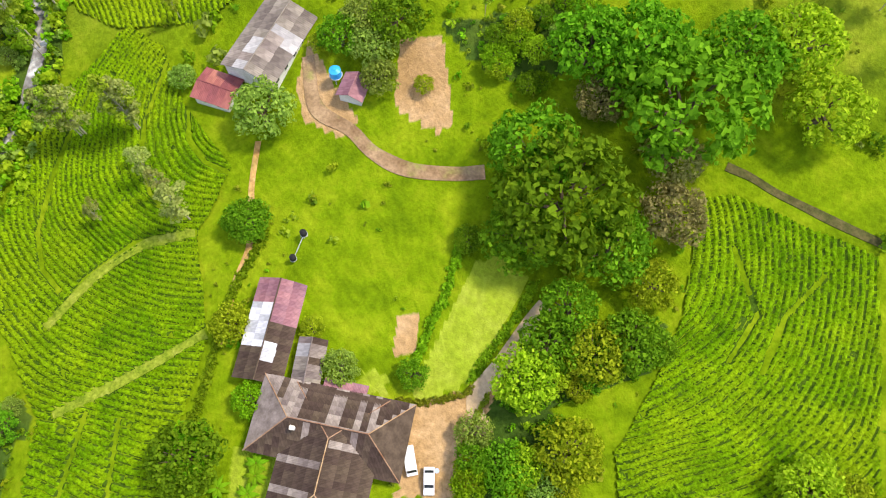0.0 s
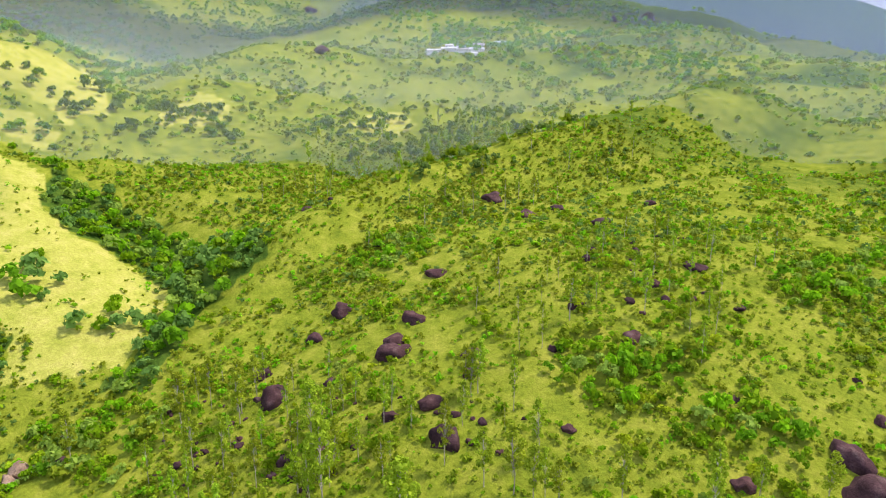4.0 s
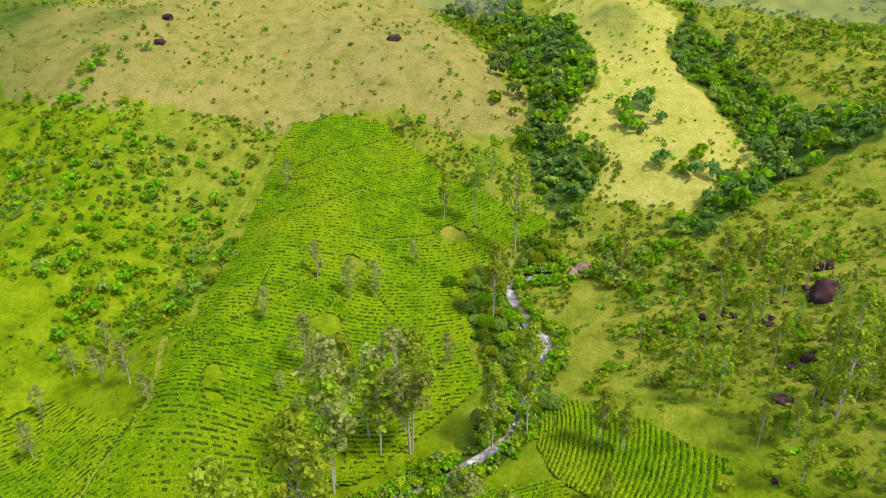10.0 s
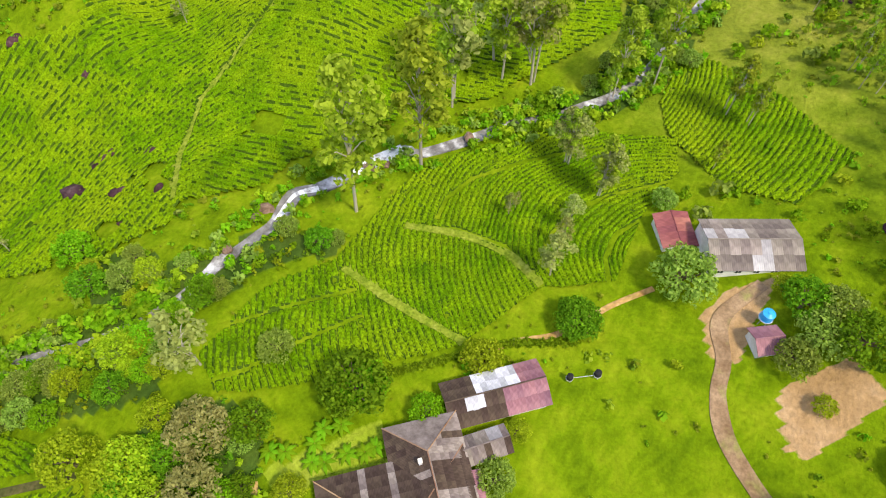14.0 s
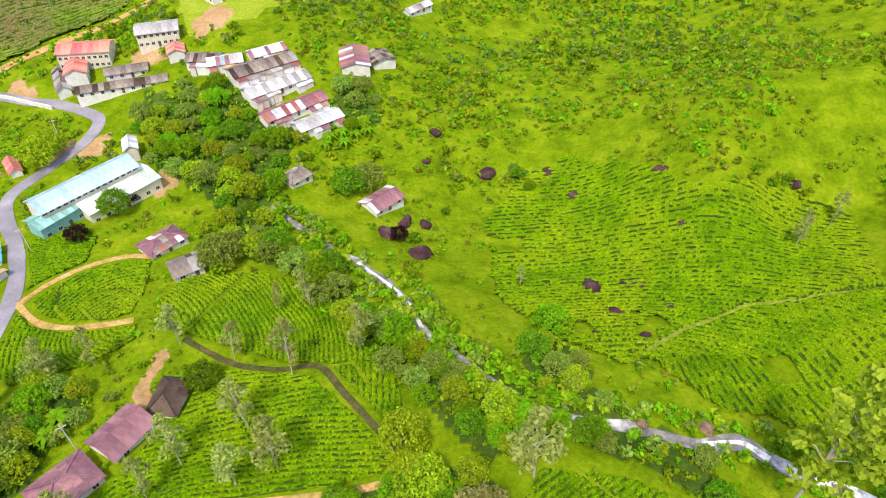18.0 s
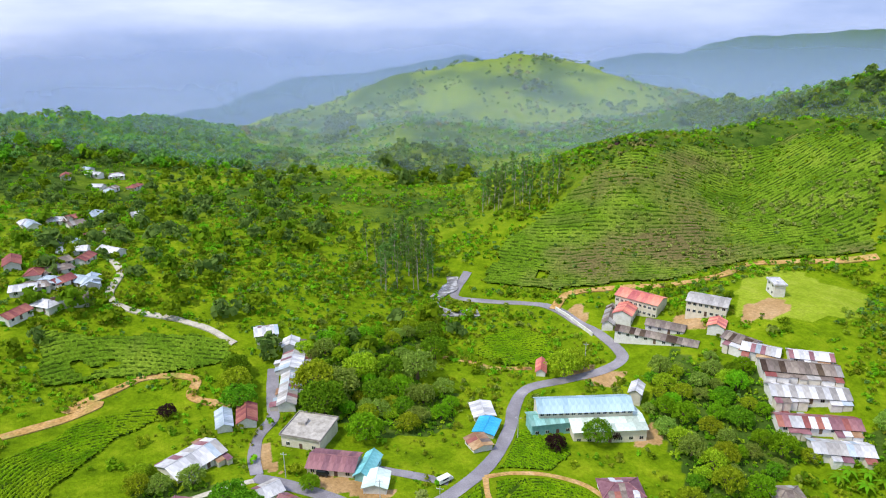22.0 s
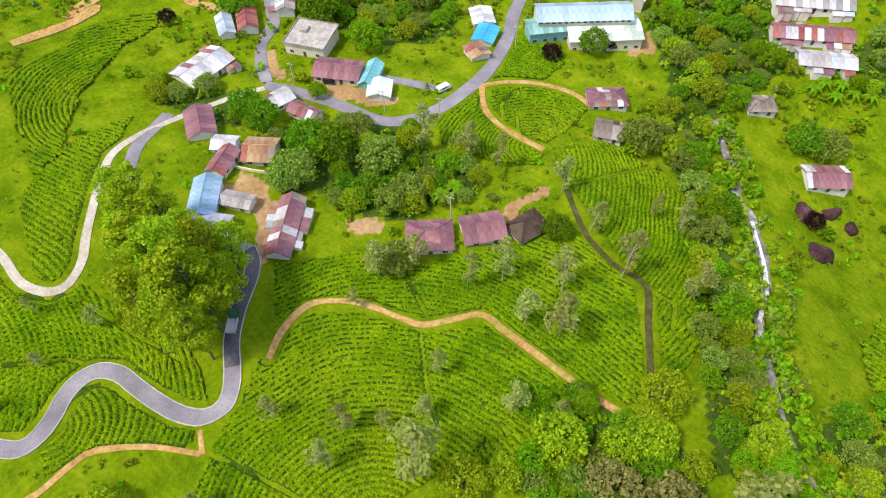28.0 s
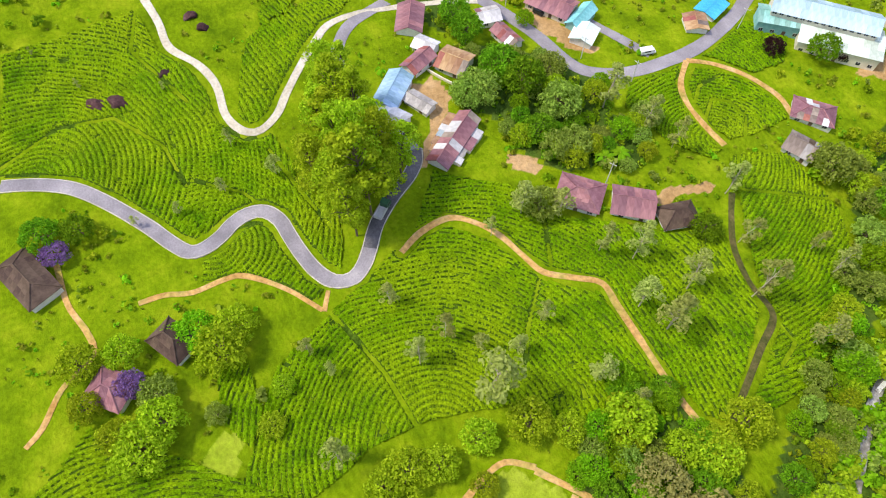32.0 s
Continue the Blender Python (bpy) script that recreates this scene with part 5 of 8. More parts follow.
HOUSES_C = [
    ('shop', -111.8, 91.0, 131.2, 6.6, 6.1, 2.8, 1.0, 'gable', 'mint', 'white', 'small white building with a pale mint roof'),
    ('house', -127.4, 68.1, 83.2, 5.8, 5.5, 2.8, 1.2, 'gable', 'white_patch', 'white', 'house with a stained white roof'),
    ('house', -118.3, 69.6, 14.9, 8.4, 4.3, 2.8, 1.2, 'gable', 'purple_patch', 'white', 'house with a purple and white patched roof'),
    ('house', -65.0, 136.1, 45.7, 10.7, 7.2, 2.8, 1.4, 'hip', 'purple_patch', 'white', 'house with a purple hipped roof patched in white'),
    ('barn', -56.1, 124.5, 29.5, 7.3, 6.4, 3.0, 1.6, 'gable', 'greybrown', 'white', 'long low building with a weathered grey-brown roof'),
    ('hut', -33.3, 170.1, 43.1, 7.8, 6.3, 2.5, 1.2, 'hip', 'greybrown', 'white', 'small hut with a weathered brown roof'),
    ('house', -6.8, 162.6, 41.9, 11.4, 7.7, 2.8, 1.5, 'gable', 'purple_patch', 'white', 'house with a rust-red and white roof by the boulders'),
    ('market_stall', -110.6, 134.7, 115.1, 8.2, 6.2, 2.5, 0.7, 'gable', 'bluebright', 'white', 'roadside stall with a bright blue roof'),
]
HOUSES_D = [
    ('market_stall', -105.8, 125.3, 157.9, 6.1, 6.0, 2.5, 0.7, 'gable', 'rust', 'white', 'roadside stall with a rusty roof'),
    ('market_stall', -118.1, 141.2, 142.8, 8.1, 6.5, 2.5, 0.7, 'gable', 'whitemetal', 'white', 'roadside house with a white roof'),
    ('tea_factory', -92.1, 159.6, 46.6, 29.4, 8.8, 8.0, 2.2, 'gable', 'factory', 'cream', 'large tea factory with a pale blue sheet roof'),
    ('factory_wing', -97.8, 149.9, 52.7, 13.1, 7.0, 4.5, 1.2, 'gable', 'factory_green', 'teal_wall', 'lower factory wing with a sea-green roof'),
    ('factory_wing', -84.9, 161.4, 47.4, 22.6, 12.0, 4.5, 1.2, 'gable', 'factory_mint', 'cream', 'lower factory wing with a pale mint roof'),
    ('factory_wing', -86.5, 184.1, 109.6, 7.0, 3.8, 5.0, 1.2, 'gable', 'whitemetal', 'cream', 'small shed with a curved white roof behind the factory'),
    ('school_building', -115.4, 239.7, 3.6, 18.3, 10.0, 6.4, 1.6, 'gable', 'salmon', 'cream_windows', 'three-storey school block with a salmon roof'),
    ('school_building', -116.9, 230.1, 105.7, 11.6, 7.1, 5.0, 1.6, 'gable', 'salmon', 'white', 'school hall with a salmon pink roof'),
]
HOUSES_E = [
    ('school_building', -122.6, 228.0, 113.9, 17.9, 4.4, 3.0, 1.4, 'gable', 'greybrown', 'white', 'long school building with a grey-brown roof'),
    ('school_building', -97.8, 219.7, 14.3, 30.5, 5.5, 3.0, 1.2, 'gable', 'greybrown', 'white', 'long low school building with a weathered roof'),
    ('school_building', -98.1, 227.8, 15.1, 14.3, 6.2, 3.0, 1.2, 'gable', 'greybrown', 'white', 'low school building with a weathered roof'),
    ('school_building', -88.9, 243.7, 14.0, 14.8, 9.9, 5.5, 1.2, 'gable', 'grey', 'cream_windows', 'two-storey school block with a grey sheet roof'),
    ('school_building', -80.7, 233.2, 105.8, 7.2, 5.7, 3.4, 1.2, 'gable', 'salmon', 'white', 'small school house with a pink roof'),
    ('pavilion', -73.2, 271.5, 130.7, 7.5, 4.3, 5.0, 0.4, 'flat', 'whitemetal', 'white', 'small white pavilion beside the playing field'),
    ('row_house', -36.5, 203.3, 37.0, 23.9, 7.0, 2.8, 1.5, 'gable', 'purple_patch', 'white', 'long purple-roofed estate line house'),
    ('row_house', -42.8, 213.6, 36.0, 23.4, 7.9, 3.0, 1.6, 'gable', 'striped', 'white', 'long line house with striped white and grey roof'),
]
HOUSES_F = [
    ('row_house', -48.6, 222.7, 32.1, 23.9, 8.8, 2.8, 1.5, 'gable', 'greybrown', 'white', 'long line house with a weathered brown roof'),
    ('row_house', -27.9, 197.4, 35.0, 16.3, 6.8, 2.8, 1.3, 'gable', 'white_patch', 'white', 'line house with a pale patched roof'),
    ('row_house', -47.6, 230.4, 29.4, 13.3, 6.4, 2.8, 1.3, 'gable', 'white_patch', 'white', 'line house with a pale stained roof'),
    ('row_house', -69.5, 227.5, 174.0, 11.2, 7.1, 2.8, 1.3, 'gable', 'greybrown', 'white', 'line house with a grey stained roof'),
    ('row_house', -61.8, 225.5, 13.4, 11.9, 7.4, 2.8, 1.3, 'gable', 'white_patch', 'white', 'house with a patchy white and rusty roof'),
    ('row_house', -169.1, 101.4, 142.5, 20.1, 5.4, 2.8, 1.2, 'gable', 'white_patch', 'white', 'long quarters with a pale sheet roof'),
    ('row_house', -181.8, 111.4, 139.0, 12.0, 7.2, 2.8, 1.2, 'gable', 'white_patch', 'white', 'long quarters with a stained pale roof'),
    ('row_house', -191.9, 117.6, 140.5, 6.7, 5.3, 2.8, 1.2, 'gable', 'whitemetal', 'white', 'small house with a white sheet roof'),
]
HOUSES_G = [
    ('row_house', -204.4, 115.0, 61.2, 8.2, 8.1, 2.8, 1.2, 'gable', 'white_patch', 'white', 'small house with a white roof among trees'),
    ('house', -167.5, 77.1, 154.7, 9.7, 4.3, 2.6, 1.0, 'gable', 'bluegrey', 'white', 'small house with a blue-grey roof'),
    ('gate_house', -123.2, 180.6, 124.4, 8.8, 3.3, 2.8, 1.2, 'gable', 'salmon', 'white', 'small house with a red roof at the factory gate'),
    ('house', -15.8, 231.6, 95.5, 15.9, 10.2, 2.8, 1.3, 'gable', 'purple_patch', 'white', 'house with a rust and grey roof beside trees'),
    ('house', -6.5, 235.7, 115.4, 9.4, 8.9, 2.8, 1.3, 'gable', 'greybrown', 'white', 'house with a weathered roof'),
    ('house', 10.4, 292.8, 43.0, 14.5, 4.8, 2.8, 1.3, 'gable', 'white_patch', 'white', 'house with a pale roof on the slope'),
    ('house', -86.5, -59.0, 25.7, 13.7, 7.0, 3.0, 2.0, 'hip', 'brown', 'white', 'house with a brown tiled roof and white ends'),
    ('cottage', -55.2, -46.6, 47.4, 7.8, 6.4, 3.0, 2.0, 'hip', 'purple', 'white', 'cottage with a dark maroon hipped roof'),
]
HOUSES_H = [
    ('cottage', -60.8, -33.4, 32.5, 8.4, 5.8, 3.0, 2.4, 'hip', 'brown', 'white', 'cottage with a dark brown hipped roof under trees'),
    ('shed', 83.4, -13.8, 28.7, 7.5, 6.3, 2.6, 0.7, 'gable', 'rustred', 'white', 'red metal-roofed shed at the end of the long house'),
    ('estate_building', 83.5, -27.6, 114.0, 17.2, 10.9, 3.0, 1.8, 'gable', 'asbestos', 'white', 'long estate building with a weathered grey asbestos roof'),
    ('hut', 64.0, -33.6, 120.7, 4.6, 4.5, 2.5, 1.1, 'gable', 'purple', 'white', 'small hut with a maroon sheet roof beside the yard'),
]
HOUSES = HOUSES_A + HOUSES_B + HOUSES_C + HOUSES_D + HOUSES_E + HOUSES_F + HOUSES_G + HOUSES_H


def inside(poly, x, y):
    """Which of the points lie in the polygon."""
    p = np.array(poly, float)
    c = np.zeros(np.shape(x), bool)
    for (ax, ay), (bx, by) in zip(p, np.roll(p, -1, axis=0)):
        cr = ((ay > y) != (by > y)) & (x < (bx - ax) * (y - ay) / (by - ay + 1e-12) + ax)
        c ^= cr
    return c


def line_distance(pts, x, y):
    d = np.full(np.shape(x), 1e6)
    for (ax, ay), (bx, by) in zip(pts, pts[1:]):
        dx, dy = bx - ax, by - ay
        u = np.clip(((x - ax) * dx + (y - ay) * dy) / (dx * dx + dy * dy + 1e-9), 0, 1)
        d = np.minimum(d, np.hypot(x - ax - u * dx, y - ay - u * dy))
    return d


def smooth_line(pts, step=1.2):
    """A polyline made into an evenly stepped smooth curve."""
    p = np.array(pts, float)
    p = np.vstack([2 * p[0] - p[1], p, 2 * p[-1] - p[-2]])
    o = []
    for i in range(1, len(p) - 2):
        a, b, c, d = p[i - 1:i + 3]
        n = max(2, int(np.linalg.norm(c - b) / step))
        for t in np.arange(n) / n:
            o.append(0.5 * (2 * b + (c - a) * t + (2 * a - 5 * b + 4 * c - d) * t * t + (3 * b - a - 3 * c + d) * t ** 3))
    o.append(p[-2])
    return np.array(o)


def mesh_of(name, verts, faces, materials, smooth=False, slots=None):
    me = bpy.data.meshes.new(name)
    me.from_pydata([tuple(v) for v in verts] if not isinstance(verts, list) else verts, [], faces)
    for m in materials if isinstance(materials, (list, tuple)) else [materials]:
        me.materials.append(m)
    if slots is not None:
        me.polygons.foreach_set("material_index", slots)
    if smooth:
        me.polygons.foreach_set("use_smooth", [True] * len(me.polygons))
    return me


def part(name, bm, material, parent, label=""):
    """Links a bmesh, or a mesh, as one mesh object under its thing."""
    if isinstance(bm, bmesh.types.BMesh):
        me = bpy.data.meshes.new(name)
        bm.to_mesh(me)
        bm.free()
    else:
        me = bm
    if material and not me.materials:
        me.materials.append(material)
    ob = new(name, me)
    ob.parent = parent
    if label:
        ob["label"] = label
    return ob


# the sheet of land: fine near the middle, coarse far out
NA = 720
rings = np.concatenate([np.arange(0.4, 170, 1.7), np.geomspace(170, 4700, 210)])
ga, gr = np.meshgrid(np.arange(NA) * 2 * np.pi / NA, rings)
gx, gy = np.sin(ga) * gr, np.cos(ga) * gr
gzz = height(gx, gy)
STREAM_BED = smooth_line(STREAM_UPPER + STREAM[1:], 2.0)
bed = line_distance(STREAM_BED[::2], gx, gy)
gzz = gzz - 1.1 * np.exp(-(bed / 3.2) ** 2)
nr = len(rings)
ii, jj = np.meshgrid(np.arange(nr - 1), np.arange(NA), indexing="ij")
gf = np.stack([ii * NA + jj, (ii + 1) * NA + jj, (ii + 1) * NA + (jj + 1) % NA, ii * NA + (jj + 1) % NA], -1).reshape(-1, 4)
land = mesh_of("ground", np.stack([gx, gy, gzz], -1).reshape(-1, 3), gf.tolist(), M_LAND, smooth=True)


def wander(x, y, amount=0.035):
    """The same places moved a little, more so far out, so that borders run unevenly."""
    r = np.hypot(x, y)
    a = amount * np.clip(r - 60, 0, None)
    k = 0.05 * r + 6
    return x + a * (value_noise(x / k, y / k, 41) + 0.5 * value_noise(x / k * 3, y / k * 3, 43)), y + a * (value_noise(x / k, y / k, 42) + 0.5 * value_noise(x / k * 3, y / k * 3, 44))


wgx, wgy = wander(gx.ravel(), gy.ravel())


def zone(polys):
    z = np.zeros(gx.size)
    for p in polys:
        z = np.maximum(z, inside(p, wgx, wgy))
    return z


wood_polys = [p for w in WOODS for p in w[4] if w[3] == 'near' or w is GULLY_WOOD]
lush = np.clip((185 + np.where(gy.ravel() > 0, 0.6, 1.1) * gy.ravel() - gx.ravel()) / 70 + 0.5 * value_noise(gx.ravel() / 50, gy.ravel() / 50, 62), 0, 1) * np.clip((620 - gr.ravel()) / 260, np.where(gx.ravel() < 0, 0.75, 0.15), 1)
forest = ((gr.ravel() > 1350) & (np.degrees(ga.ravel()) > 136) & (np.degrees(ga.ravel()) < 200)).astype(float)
# wood tone spreads past 270 m, stronger in the west as painted cloud shade
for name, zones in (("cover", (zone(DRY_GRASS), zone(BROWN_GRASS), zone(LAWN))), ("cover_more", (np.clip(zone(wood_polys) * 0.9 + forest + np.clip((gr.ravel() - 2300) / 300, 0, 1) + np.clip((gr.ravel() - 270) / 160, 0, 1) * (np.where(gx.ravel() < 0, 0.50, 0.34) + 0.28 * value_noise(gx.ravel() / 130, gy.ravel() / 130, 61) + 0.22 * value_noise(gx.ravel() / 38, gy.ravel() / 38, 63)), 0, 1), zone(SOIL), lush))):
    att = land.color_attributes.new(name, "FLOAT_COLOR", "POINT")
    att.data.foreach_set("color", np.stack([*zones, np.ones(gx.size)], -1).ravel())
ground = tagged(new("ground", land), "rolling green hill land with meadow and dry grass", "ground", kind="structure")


def bed_z(x, y):
    return height(x, y) - 1.1 * np.exp(-(line_distance(STREAM_BED[::2], x, y) / 3.2) ** 2)


def ribbon(name, pts, width, material, label, lift=0.10, kind="structure", category="road", wobble=0.15, crown=0.06, drop=0.5, seed=0):
    """A strip laid over the land, with a slight crown and skirts that go into the ground."""
    c = smooth_line(pts)
    d = np.gradient(c, axis=0)
    d /= np.linalg.norm(d, axis=1)[:, None] + 1e-9
    nrm = np.stack([-d[:, 1], d[:, 0]], 1)
    off = np.array([-1.0, -1.0, -0.5, 0, 0.5, 1.0, 1.0])
    s = np.arange(len(c)) * 1.2
    w = width / 2 * (1 + wobble * value_noise(s / 6, s * 0 + seed, 5))
    xs = c[:, None, 0] + nrm[:, None, 0] * off * w[:, None]
    ys = c[:, None, 1] + nrm[:, None, 1] * off * w[:, None]
    zs = bed_z(xs, ys) + lift + crown * (1 - off ** 2)
    mid = zs[:, 3:4]
    zs = np.maximum(zs, mid * 0.35 + zs * 0.65)
    zs[:, 0] -= drop
    zs[:, -1] -= drop
    n, k = xs.shape
    f = [(i * k + j, i * k + j + 1, (i + 1) * k + j + 1, (i + 1) * k + j) for i in range(n - 1) for j in range(k - 1)]
    me = mesh_of(name, np.stack([xs, ys, zs], -1).reshape(-1, 3), f, material, smooth=False)
    return tagged(new(name, me), label, category, kind=kind)


ribbon("road", ASPHALT, 3.5, M_ASPHALT, "winding worn grey asphalt road between tea slopes", seed=1, wobble=0.05)
ribbon("road", ASPHALT[15:], 3.4, M_TAR, "darker fresh tar stretch of the road", lift=0.14, seed=1, wobble=0.05)
road_line = smooth_line(ASPHALT, 1.2)
road_side = np.gradient(road_line, axis=0)
road_side = np.stack([-road_side[:, 1], road_side[:, 0]], 1) / np.linalg.norm(road_side, axis=1)[:, None]
for s in (-1.66, 1.66):
    ribbon("road_edge", (road_line + s * road_side)[::3].tolist(), 0.2, M_CONCRETE, "pale worn edge strip of the asphalt road", lift=0.2, seed=30, category="road edge", drop=0.3)
ribbon("road", UPPER_ROAD, 2.1, M_CONCRETE, "pale concrete estate road along the slope", seed=2, wobble=0.08)
ribbon("road", BACK_ROAD, 3.6, M_ASPHALT, "grey road behind the tall gum trees", seed=3, wobble=0.08)
ribbon("road", VILLAGE_ROAD, 4.2, M_ASPHALT, "grey village road curving past the tea factory", seed=4, wobble=0.06)
ribbon("road", VILLAGE_LANE, 3.6, M_ASPHALT, "narrow grey village lane", seed=5, lift=0.12)
ribbon("dirt_track", HILL_TRACK, 4.5, M_DIRT, "orange dirt track round the foot of the tea hill", seed=6, lift=0.5)
ribbon("dirt_track", WEST_TRACK, 3.2, M_DIRT, "orange dirt track on the western slope", seed=7, lift=0.3)
ribbon("dirt_track", WEST_TRACK_UPPER, 3.0, M_CONCRETE, "pale track climbing the western slope", seed=8, lift=0.4)
ribbon("dirt_track", LOOP_TRACK, 1.6, M_DIRT, "orange dirt track round the tea knoll", seed=9)
ribbon("dirt_track", LOOP_TRACK_INNER, 1.6, M_DIRT, "orange dirt track round the tea knoll", seed=10)
ribbon("dirt_track", ORANGE_TRACK, 1.5, M_DIRT, "orange dirt track through the tea terraces", seed=11)
ribbon("footpath", DITCH_PATH, 1.5, M_DITCH, "dark ditch path between tea fields", seed=12, lift=0.06, category="path")
ribbon("driveway", GARDEN_DRIVE, 2.8, M_GRAVEL, "buff gravel driveway beside the lawn", seed=13, category="driveway")
ribbon("driveway", SHED_DRIVE, 2.8, M_EARTH, "worn brown earth lane to the long shed", seed=14, category="driveway")
ribbon("dirt_track", PLANTER_LANE, 1.7, M_DITCH, "dark brown lane behind the tall tree", seed=21)
ribbon("footpath", BEND_PATH, 1.2, M_DIRT, "orange footpath below the road bend", seed=50, category="path")
ribbon("footpath", CLIMB_PATH, 1.1, M_DIRT, "short orange footpath climbing to the road", seed=51, category="path")
ribbon("road", [(-119.9, 95.0), (-110.4, 100.0), (-99.9, 106.4)], 3.0, M_ASPHALT, "narrow grey side lane behind the mint-roofed shop", seed=52, lift=0.12)
ribbon("dirt_track", [(-155.3, 161.2), (-146.1, 165.7), (-137.1, 168.6), (-126.6, 179.4)], 2.2, M_DIRT, "pale dirt track below the factory gate", seed=53, lift=0.2)
ribbon("water", [(-209.3, 223.7), (-202.3, 215.0), (-198.2, 201.3), (-189.0, 190.8), (-181.7, 191.6), (-173.5, 202.8)], 6.0, M_WATER, "pale upper reach of the stream beside the road", seed=54, lift=0.5, category="stream", wobble=0.3)
ribbon("footpath", FIELD_PATH, 1.2, M_DIRT, "orange footpath along the garden side of the tea", seed=55, category="path")
for k, strip in enumerate(FIELD_STRIPS):
    ribbon("grass_strip", strip, 2.3, M_STRIP, "pale trodden grass strip between tea fields", seed=60 + k, category="path", wobble=0.4)
ribbon("footpath", YARD_PATH, 1.2, M_DIRT, "narrow orange footpath between the cottages", seed=16, category="path")
for k, path in enumerate([[(-9.8, 8.9), (-12.1, 13.7), (-13.2, 18.8), (-10.1, 23.7)], [(-9.7, 23.3), (-1.1, 30.7), (7.3, 36.5)], [(-2.9, 28.2), (0.6, 24.7), (3.3, 21.8)]]):
    ribbon("footpath", path, 1.3, M_DIRT, "orange earth garden path beside the lawn", seed=40 + k, category="path")
ribbon("water", STREAM_UPPER + STREAM[1:], 3.0, M_WATER, "shallow rocky stream with grey water", seed=17, lift=0.3, category="stream", wobble=0.35, crown=0.0)
ribbon("water", STREAM[1:4], 3.4, M_FOAM, "white rapids of the stream", seed=18, lift=0.42, category="rapids", wobble=0.35)
ribbon("water", STREAM[4:7], 1.5, M_FOAM, "white rapids of the stream", seed=19, lift=0.42, category="rapids", wobble=0.6)
ribbon("water", STREAM[13:17], 0.9, M_FOAM, "white rapids of the stream", seed=20, lift=0.42, category="rapids", wobble=0.6)
ROAD_LINES = [(ASPHALT, 3.2), (UPPER_ROAD, 2.6), (BACK_ROAD, 2.6), (VILLAGE_ROAD, 3.4), (LOOP_TRACK, 1.7), (LOOP_TRACK_INNER, 1.7), (ORANGE_TRACK, 1.8), (DITCH_PATH, 1.2), (STREAM_UPPER + STREAM, 3.6), (SHED_DRIVE, 2.6), (GARDEN_DRIVE, 2.6), (BEND_PATH, 1.1), (CLIMB_PATH, 1.1), (FIELD_PATH, 1.0), (YARD_PATH, 1.2)] + [(p, 0.7) for p in FIELD_STRIPS]


def road_gap(x, y):
    """Distance beyond the verge of the nearest road or stream (negative on it)."""
    g = np.full(np.shape(x), 1e6)
    for pts, w in ROAD_LINES:
        g = np.minimum(g, line_distance(pts, x, y) - w)
    return g


# ---- tea: rows of clipped bushes as a bumpy canopy ----
ROW_PROFILE = ((0.0, 0.0), (0.20, 0.76), (0.38, 1.0), (0.62, 1.0), (0.80, 0.76))


